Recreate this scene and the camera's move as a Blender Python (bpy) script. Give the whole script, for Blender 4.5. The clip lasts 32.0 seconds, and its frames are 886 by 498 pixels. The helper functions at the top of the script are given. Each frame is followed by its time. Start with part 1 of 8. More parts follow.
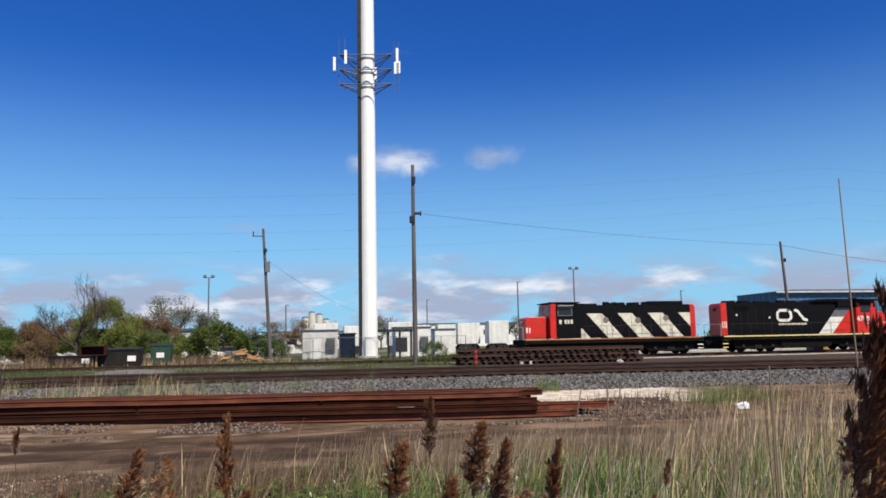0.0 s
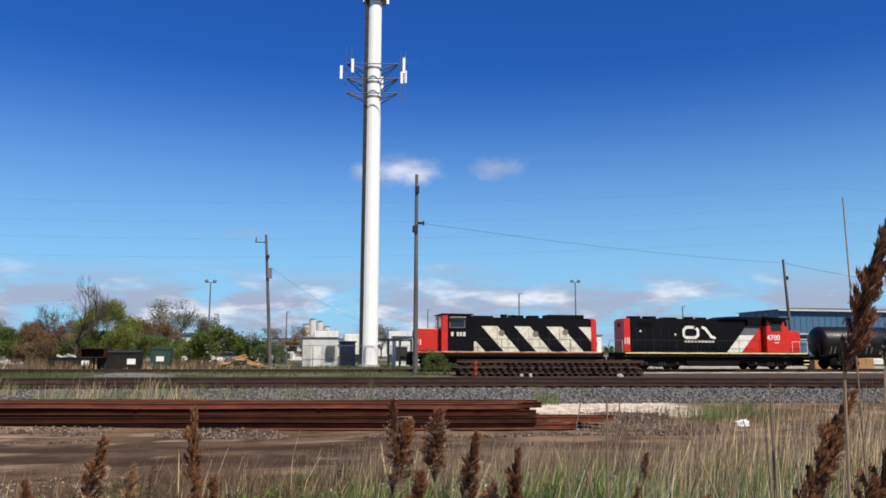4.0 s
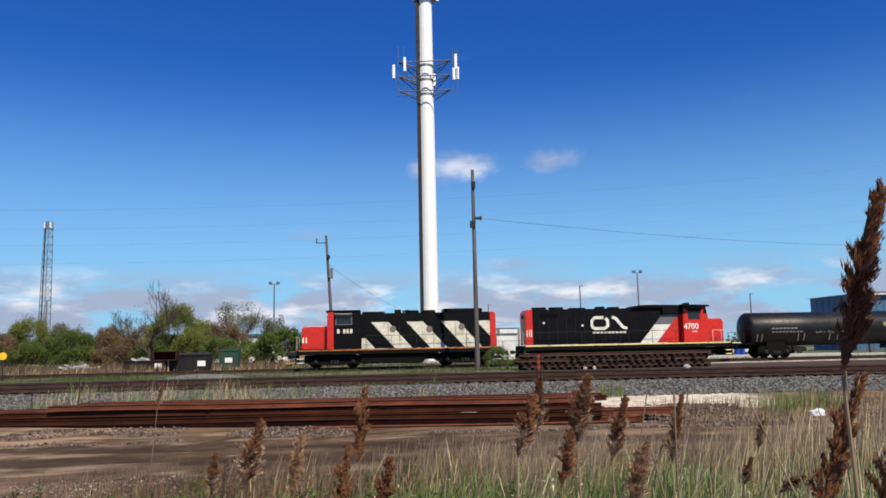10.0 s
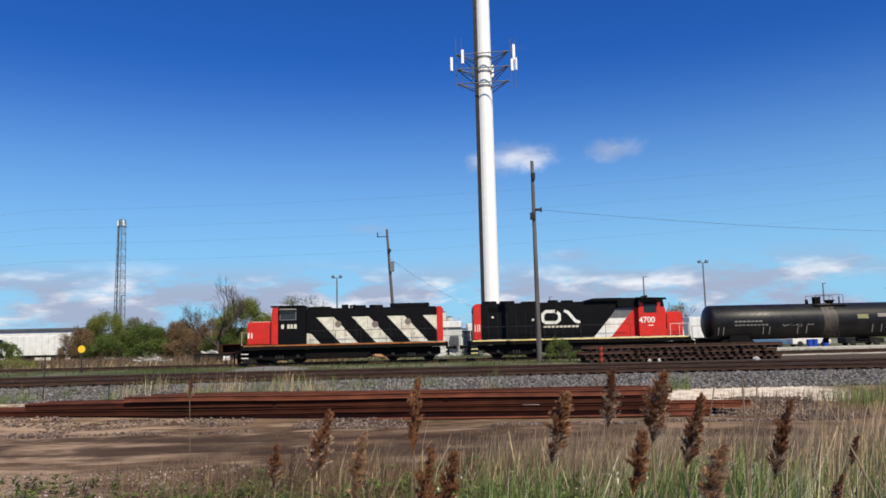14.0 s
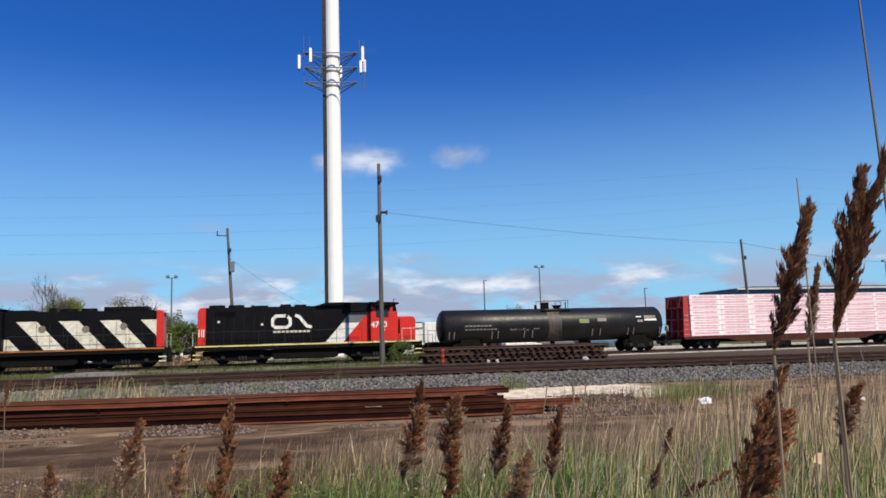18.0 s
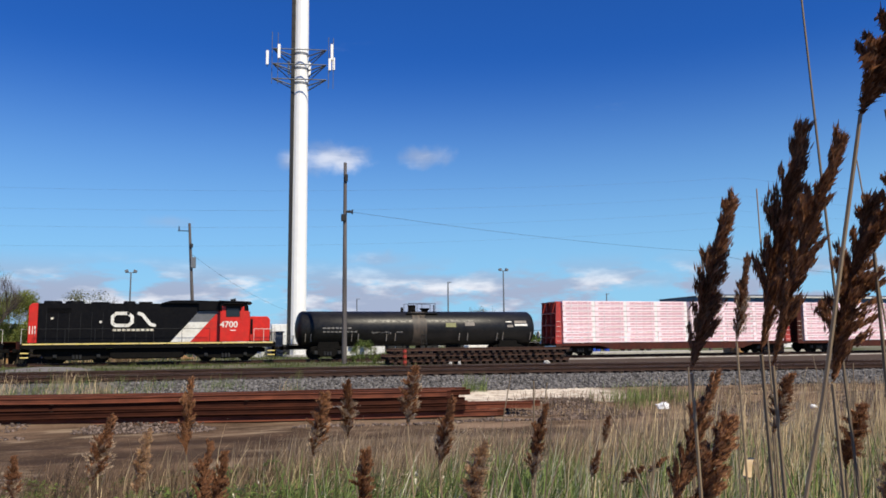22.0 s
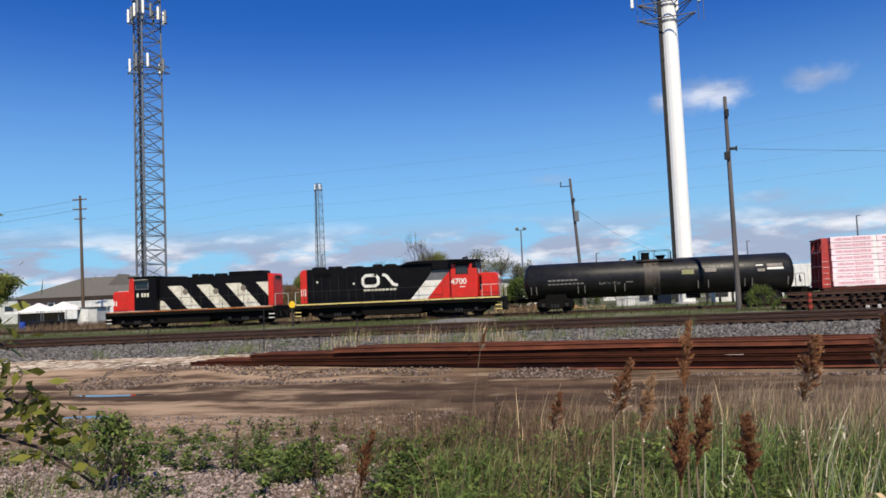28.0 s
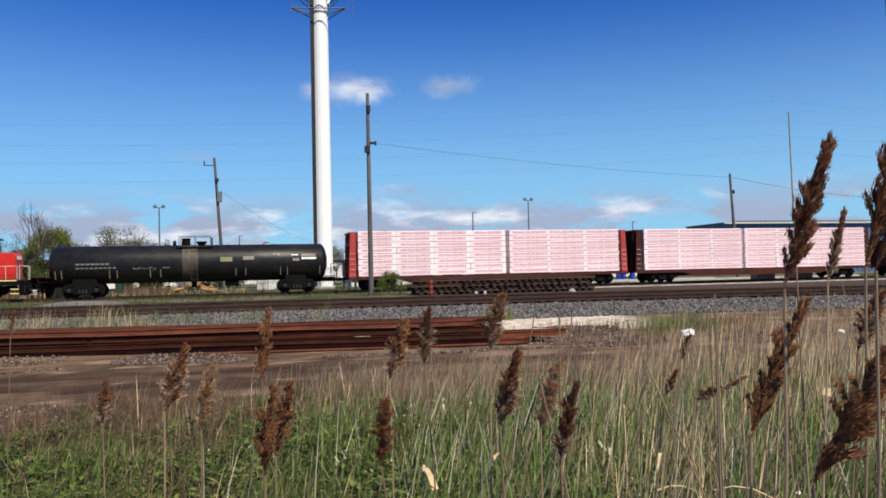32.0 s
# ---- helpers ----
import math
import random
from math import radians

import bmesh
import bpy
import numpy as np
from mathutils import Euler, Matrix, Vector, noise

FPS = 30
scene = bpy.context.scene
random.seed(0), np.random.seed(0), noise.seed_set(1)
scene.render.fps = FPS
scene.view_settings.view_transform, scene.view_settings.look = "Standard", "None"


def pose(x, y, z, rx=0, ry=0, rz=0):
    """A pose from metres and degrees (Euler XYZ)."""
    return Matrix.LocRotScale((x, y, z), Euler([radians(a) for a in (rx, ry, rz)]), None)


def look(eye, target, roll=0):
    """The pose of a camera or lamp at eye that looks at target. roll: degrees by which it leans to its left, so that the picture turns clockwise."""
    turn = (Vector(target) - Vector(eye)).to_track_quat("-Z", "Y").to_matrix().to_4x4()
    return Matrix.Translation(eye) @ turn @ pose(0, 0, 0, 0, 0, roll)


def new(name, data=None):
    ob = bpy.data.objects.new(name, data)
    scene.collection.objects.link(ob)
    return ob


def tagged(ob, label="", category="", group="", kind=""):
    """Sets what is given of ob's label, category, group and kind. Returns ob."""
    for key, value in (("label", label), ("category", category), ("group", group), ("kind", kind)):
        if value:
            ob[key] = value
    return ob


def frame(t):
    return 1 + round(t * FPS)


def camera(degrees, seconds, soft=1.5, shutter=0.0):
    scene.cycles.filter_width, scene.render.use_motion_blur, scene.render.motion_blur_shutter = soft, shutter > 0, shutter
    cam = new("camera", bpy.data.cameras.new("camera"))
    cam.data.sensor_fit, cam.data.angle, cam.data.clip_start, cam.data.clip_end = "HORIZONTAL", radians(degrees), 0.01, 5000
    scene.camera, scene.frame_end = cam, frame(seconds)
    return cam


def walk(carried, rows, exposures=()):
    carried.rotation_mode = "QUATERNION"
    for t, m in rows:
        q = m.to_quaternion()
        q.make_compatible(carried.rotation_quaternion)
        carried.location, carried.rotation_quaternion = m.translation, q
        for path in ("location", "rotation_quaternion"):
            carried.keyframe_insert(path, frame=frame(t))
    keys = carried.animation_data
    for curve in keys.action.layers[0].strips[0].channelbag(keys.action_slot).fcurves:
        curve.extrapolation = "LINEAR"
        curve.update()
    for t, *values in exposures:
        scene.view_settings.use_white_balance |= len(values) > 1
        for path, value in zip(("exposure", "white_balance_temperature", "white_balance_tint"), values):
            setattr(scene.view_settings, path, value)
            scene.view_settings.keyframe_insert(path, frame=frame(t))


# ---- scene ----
cam = camera(60.66, 32.0, soft=1.65)
EYE = (0.0, 0.0, 1.60)
# seconds, yaw, pitch, roll of the hand-held camera; the tracks run along x
AIM = (
    (0, -11.31, 6.9, 1.08), (0.5, -13.17, 6.63, 1.74), (1, -13.86, 5.13, 0.85), (1.5, -13.66, 6.51, 0.29),
    (2, -13.09, 7.01, -0.04), (2.5, -12.07, 7.39, -0.05), (3, -11.05, 7.78, 0.13), (3.5, -10.95, 7.8, -0.17),
    (5.5, -12.56, 7, -0.05), (6, -10.83, 7.27, 0.1), (6.5, -9.29, 7.41, 0.54), (7, -7.89, 7.42, 1.06),
    (7.5, -7.92, 7.74, 0.96), (8, -7.76, 7.8, 0.63), (8.5, -6.9, 7.69, 1.03), (9, -6.66, 7.61, 0.68),
    (9.5, -6.03, 7.41, 1.16), (10, -6.67, 7.36, 1.17), (10.5, -5.8, 6.65, 0.53), (11, -5.54, 6.63, 0.57),
    (11.5, -4.92, 6.85, 0.7), (12, -4.19, 6.58, 0.79), (12.5, -4.11, 6.59, 1.09), (13, -3.14, 6.88, 0.77),
    (13.5, -2.56, 6.94, 1.11), (15.5, -1.21, 6.64, 1.13), (16, -4.49, 6.84, 1.17), (16.5, -8.9, 6.55, 0.97),
    (17, -11.58, 6.67, 1.69), (17.5, -12.94, 6.58, 1.55), (18, -13.8, 6.76, 1.6), (18.5, -13.74, 6.88, 1.6),
    (19, -13.62, 6.77, 1.56), (19.5, -13.71, 6.89, 1.37), (20, -13.77, 6.53, 0.91), (20.5, -14.74, 6.43, 0.96),
    (21, -15.82, 6.41, 0.88), (21.5, -16.19, 6.48, 0.48), (22, -16.6, 6.81, 0.5), (22.5, -17.48, 6.96, 0.57),
    (23, -18.13, 7.23, 0.65), (23.5, -19.14, 6.83, 0.45), (24, -19.54, 6.46, -0.45), (24.5, -16.97, 5.64, 0.23),
    (25, -13.93, 5.92, 0.27), (25.5, -4.89, 6.39, -0.39), (26, 2.8, 4.98, -1.4), (26.5, 5, 2.92, 0.52),
    (28.5, 12.69, 3.81, 2.45), (29, 6.5, 3.81, 1.08), (29.5, 5.29, 2.92, 1.82), (30, 3.9, 2, 0.83),
    (30.5, 3.73, 1.47, 0.36), (31, 0.97, 0.9, 1.08), (31.5, -8.64, 1.28, 1.45), (32, -14.67, 1.59, 1.22),
)
# a small step sideways while the camera swings back to the road end
STEP = ((0, 0), (25, 0), (25.5, -0.05), (26, -0.04), (26.5, -0.14), (28.5, -0.17), (29, -0.19), (29.5, -0.18), (30, -0.14), (30.5, -0.16), (31, -0.05), (31.5, 0), (32, 0))


def eye_at(t):
    return (EYE[0] + float(np.interp(t, [q[0] for q in STEP], [q[1] for q in STEP])), EYE[1], EYE[2])


walk(cam, [(t, pose(*eye_at(t), 90 + p, r, y)) for t, y, p, r in AIM])

# ---- sky and sun ----
SUN_EL, SUN_AZ = 50.0, 158.0   # azimuth clockwise from +y
world = bpy.data.worlds.new("sky")
scene.world = world
world.use_nodes = True
wn, wl = world.node_tree.nodes, world.node_tree.links
wn.clear()


def wnode(kind, **kw):
    n = wn.new(kind)
    for k, v in kw.items():
        if k in n.inputs:
            n.inputs[k].default_value = v
    return n


def wmath(op, a, b=None, c=None):
    n = wn.new("ShaderNodeMath")
    n.operation = op
    for i, v in enumerate((a, b, c)):
        if v is None:
            continue
        if isinstance(v, (int, float)):
            n.inputs[i].default_value = v
        else:
            wl.new(v, n.inputs[i])
    return n.outputs[0]


sky = wn.new("ShaderNodeTexSky")
sky.sky_type = "NISHITA"
sky.sun_disc = False
sky.sun_elevation = radians(SUN_EL)
sky.sun_rotation = radians(SUN_AZ)
sky.altitude = 100
sky.air_density, sky.dust_density, sky.ozone_density = 1.0, 0.1, 1.6
wcoord = wn.new("ShaderNodeTexCoord")
wsep = wn.new("ShaderNodeSeparateXYZ")
wl.new(wcoord.outputs["Generated"], wsep.inputs[0])
up = wsep.outputs["Z"]


def wramp(src, lo, hi):
    n = wn.new("ShaderNodeMapRange")
    n.interpolation_type = "SMOOTHSTEP"
    n.inputs["From Min"].default_value, n.inputs["From Max"].default_value = lo, hi
    wl.new(src, n.inputs["Value"])
    return n.outputs[0]


# low bank of stratocumulus
wmap = wn.new("ShaderNodeMapping")
wmap.inputs["Scale"].default_value = (1.0, 1.0, 3.6)
wl.new(wcoord.outputs["Generated"], wmap.inputs[0])
wnoise = wnode("ShaderNodeTexNoise", Scale=8.0, Detail=9.0, Roughness=0.58)
wl.new(wmap.outputs[0], wnoise.inputs["Vector"])
band = wmath("MULTIPLY", wramp(up, -0.01, 0.035), wramp(up, 0.115, 0.06))
bank = wmath("MULTIPLY", wramp(wnoise.outputs["Fac"], 0.395, 0.53), band)
# thin scattered wisps higher up
wnoise2 = wnode("ShaderNodeTexNoise", Scale=5.0, Detail=6.0, Roughness=0.6)
wl.new(wmap.outputs[0], wnoise2.inputs["Vector"])
wisp = wmath("MULTIPLY", wramp(wnoise2.outputs["Fac"], 0.66, 0.86), 0.18)


def puff(x, y, z, sx, sz, amount):
    """One small fair-weather cloud round a direction."""
    d = Vector((x, y, z)).normalized()
    side = Vector((d.y, -d.x, 0)).normalized()
    tall = side.cross(d)
    acc = []
    for axis, size in ((side, sx), (tall, sz)):
        dot = wn.new("ShaderNodeVectorMath")
        dot.operation = "DOT_PRODUCT"
        dot.inputs[1].default_value = axis
        wl.new(wcoord.outputs["Generated"], dot.inputs[0])
        q = wmath("DIVIDE", wmath("SUBTRACT", dot.outputs["Value"], axis.dot(d)), size)
        acc.append(wmath("MULTIPLY", q, q))
    dot = wn.new("ShaderNodeVectorMath")
    dot.operation = "DOT_PRODUCT"
    dot.inputs[1].default_value = d
    wl.new(wcoord.outputs["Generated"], dot.inputs[0])
    r = wmath("SQRT", wmath("ADD", acc[0], acc[1]))
    n = wnode("ShaderNodeTexNoise", Scale=26.0, Detail=6.0, Roughness=0.6)
    wl.new(wcoord.outputs["Generated"], n.inputs["Vector"])
    r = wmath("ADD", r, wmath("MULTIPLY", wmath("SUBTRACT", n.outputs["Fac"], 0.5), 1.35))
    return wmath("MULTIPLY", wmath("MULTIPLY", wramp(r, 1.0, 0.15), wramp(dot.outputs["Value"], 0.0, 0.5)), amount)


clouds = [bank, wisp, puff(0.146, 1.0, 0.244, 0.062, 0.027, 0.72), puff(0.274, 1.0, 0.254, 0.040, 0.020, 0.62),
          puff(0.098, 1.0, 0.238, 0.036, 0.018, 0.55), puff(0.21, 1.0, 0.108, 0.065, 0.016, 0.5), puff(-0.06, 1.0, 0.15, 0.040, 0.011, 0.3),
          puff(0.62, 1.0, 0.085, 0.06, 0.014, 0.45)]
cover = clouds[0]
for c in clouds[1:]:
    cover = wmath("MAXIMUM", cover, c)
lit = wnode("ShaderNodeTexNoise", Scale=9.0, Detail=5.0, Roughness=0.55)
wl.new(wmap.outputs[0], lit.inputs["Vector"])
tone = wn.new("ShaderNodeMix")
tone.data_type = "RGBA"
tone.inputs["A"].default_value = (3.45, 4.1, 5.6, 1)
tone.inputs["B"].default_value = (8.2, 8.3, 8.8, 1)
wl.new(wramp(lit.outputs["Fac"], 0.48, 0.70), tone.inputs["Factor"])
wmix = wn.new("ShaderNodeMix")
wmix.data_type = "RGBA"
wl.new(cover, wmix.inputs["Factor"])
rich = wn.new("ShaderNodeHueSaturation")
rich.inputs["Hue"].default_value, rich.inputs["Saturation"].default_value, rich.inputs["Value"].default_value = 0.5, 1.25, 1.12
wl.new(sky.outputs[0], rich.inputs["Color"])
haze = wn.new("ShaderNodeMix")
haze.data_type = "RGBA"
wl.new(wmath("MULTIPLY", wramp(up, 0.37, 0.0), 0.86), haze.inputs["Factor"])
azure = wn.new("ShaderNodeMix")
azure.data_type, azure.blend_type = "RGBA", "MULTIPLY"
azure.inputs["Factor"].default_value = 1.0
azure.inputs["B"].default_value = (0.20, 0.48, 0.945, 1)
wl.new(rich.outputs[0], azure.inputs["A"])
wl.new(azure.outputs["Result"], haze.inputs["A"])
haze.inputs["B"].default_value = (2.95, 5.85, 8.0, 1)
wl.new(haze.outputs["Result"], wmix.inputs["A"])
wl.new(tone.outputs["Result"], wmix.inputs["B"])
wbg = wn.new("ShaderNodeBackground")
wbg.inputs["Strength"].default_value = 0.095
wl.new(wmix.outputs["Result"], wbg.inputs["Color"])
wout = wn.new("ShaderNodeOutputWorld")
wl.new(wbg.outputs[0], wout.inputs[0])

sun = new("sun", bpy.data.lights.new("sun", "SUN"))
sun.data.energy, sun.data.angle, sun.data.color = 5.0, radians(0.53), (1.0, 0.90, 0.71)
sun.matrix_world = look((0, 0, 0), (-math.sin(radians(SUN_AZ)) * math.cos(radians(SUN_EL)),
                                    -math.cos(radians(SUN_AZ)) * math.cos(radians(SUN_EL)), -math.sin(radians(SUN_EL))))
scene.view_settings.exposure = 0.22

# ---- materials ----


def mat(name, a, b=None, scale=6.0, rough=0.7, metal=0.0, bump=0.0, bump_scale=40.0, dirt=None, dirt_scale=1.2, dirt_amount=0.5,
        per_object=0.0, stretch=(1, 1, 1), island=0.0, rough_b=None, detail=6.0, spec=0.5):
    """A painted, rusty or mineral surface: two colours mixed by fine noise, dirt by broad noise, and a bump."""
    m = bpy.data.materials.new(name)
    m.use_nodes = True
    n, l = m.node_tree.nodes, m.node_tree.links
    p = n["Principled BSDF"]
    p.inputs["Roughness"].default_value, p.inputs["Metallic"].default_value = rough, metal
    p.inputs["Specular IOR Level"].default_value = spec
    co = n.new("ShaderNodeTexCoord")
    mp = n.new("ShaderNodeMapping")
    mp.inputs["Scale"].default_value = stretch
    l.new(co.outputs["Object"], mp.inputs[0])
    t = n.new("ShaderNodeTexNoise")
    t.inputs["Scale"].default_value, t.inputs["Detail"].default_value, t.inputs["Roughness"].default_value = scale, detail, 0.62
    l.new(mp.outputs[0], t.inputs["Vector"])
    mx = n.new("ShaderNodeMix")
    mx.data_type = "RGBA"
    mx.inputs["A"].default_value, mx.inputs["B"].default_value = (*a, 1), (*(b or a), 1)
    r = n.new("ShaderNodeMapRange")
    r.inputs["From Min"].default_value, r.inputs["From Max"].default_value = 0.36, 0.64
    l.new(t.outputs["Fac"], r.inputs[0])
    l.new(r.outputs[0], mx.inputs["Factor"])
    out = mx.outputs["Result"]
    if rough_b is not None:
        rr = n.new("ShaderNodeMapRange")
        rr.inputs["To Min"].default_value, rr.inputs["To Max"].default_value = rough, rough_b
        l.new(r.outputs[0], rr.inputs[0])
        l.new(rr.outputs[0], p.inputs["Roughness"])
    if dirt:
        t2 = n.new("ShaderNodeTexNoise")
        t2.inputs["Scale"].default_value, t2.inputs["Detail"].default_value = dirt_scale, 5.0
        l.new(mp.outputs[0], t2.inputs["Vector"])
        r2 = n.new("ShaderNodeMapRange")
        r2.inputs["From Min"].default_value, r2.inputs["From Max"].default_value = 0.45, 0.72
        r2.inputs["To Max"].default_value = dirt_amount
        l.new(t2.outputs["Fac"], r2.inputs[0])
        m2 = n.new("ShaderNodeMix")
        m2.data_type = "RGBA"
        l.new(r2.outputs[0], m2.inputs["Factor"])
        l.new(out, m2.inputs["A"])
        m2.inputs["B"].default_value = (*dirt, 1)
        out = m2.outputs["Result"]
    if per_object or island:
        if island:
            src, amount = n.new("ShaderNodeNewGeometry").outputs["Random Per Island"], island
        else:
            src, amount = n.new("ShaderNodeObjectInfo").outputs["Random"], per_object
        v = n.new("ShaderNodeMapRange")
        v.inputs["To Min"].default_value, v.inputs["To Max"].default_value = 1 - amount, 1 + amount
        l.new(src, v.inputs[0])
        hs = n.new("ShaderNodeHueSaturation")
        l.new(v.outputs[0], hs.inputs["Value"])
        l.new(out, hs.inputs["Color"])
        out = hs.outputs[0]
    l.new(out, p.inputs["Base Color"])
    if bump:
        t3 = n.new("ShaderNodeTexNoise")
        t3.inputs["Scale"].default_value, t3.inputs["Detail"].default_value = bump_scale, 6.0
        l.new(mp.outputs[0], t3.inputs["Vector"])
        bp = n.new("ShaderNodeBump")
        bp.inputs["Strength"].default_value = bump
        bp.inputs["Distance"].default_value = 0.02
        l.new(t3.outputs["Fac"], bp.inputs["Height"])
        l.new(bp.outputs[0], p.inputs["Normal"])
    return m


def leafy(name, a, b, island=0.35, rough=0.6, through_light=0.35):
    """Thin plant matter: varied colour per piece, some light passing through."""
    m = mat(name, a, b, scale=3.0, rough=rough, island=island, spec=0.25)
    n, l = m.node_tree.nodes, m.node_tree.links
    p = n["Principled BSDF"]
    tr = n.new("ShaderNodeBsdfTranslucent")
    src = p.inputs["Base Color"].links[0].from_socket
    l.new(src, tr.inputs[0])
    mx = n.new("ShaderNodeMixShader")
    mx.inputs[0].default_value = through_light
    l.new(p.outputs[0], mx.inputs[1])
    l.new(tr.outputs[0], mx.inputs[2])
    l.new(mx.outputs[0], n["Material Output"].inputs[0])
    return m


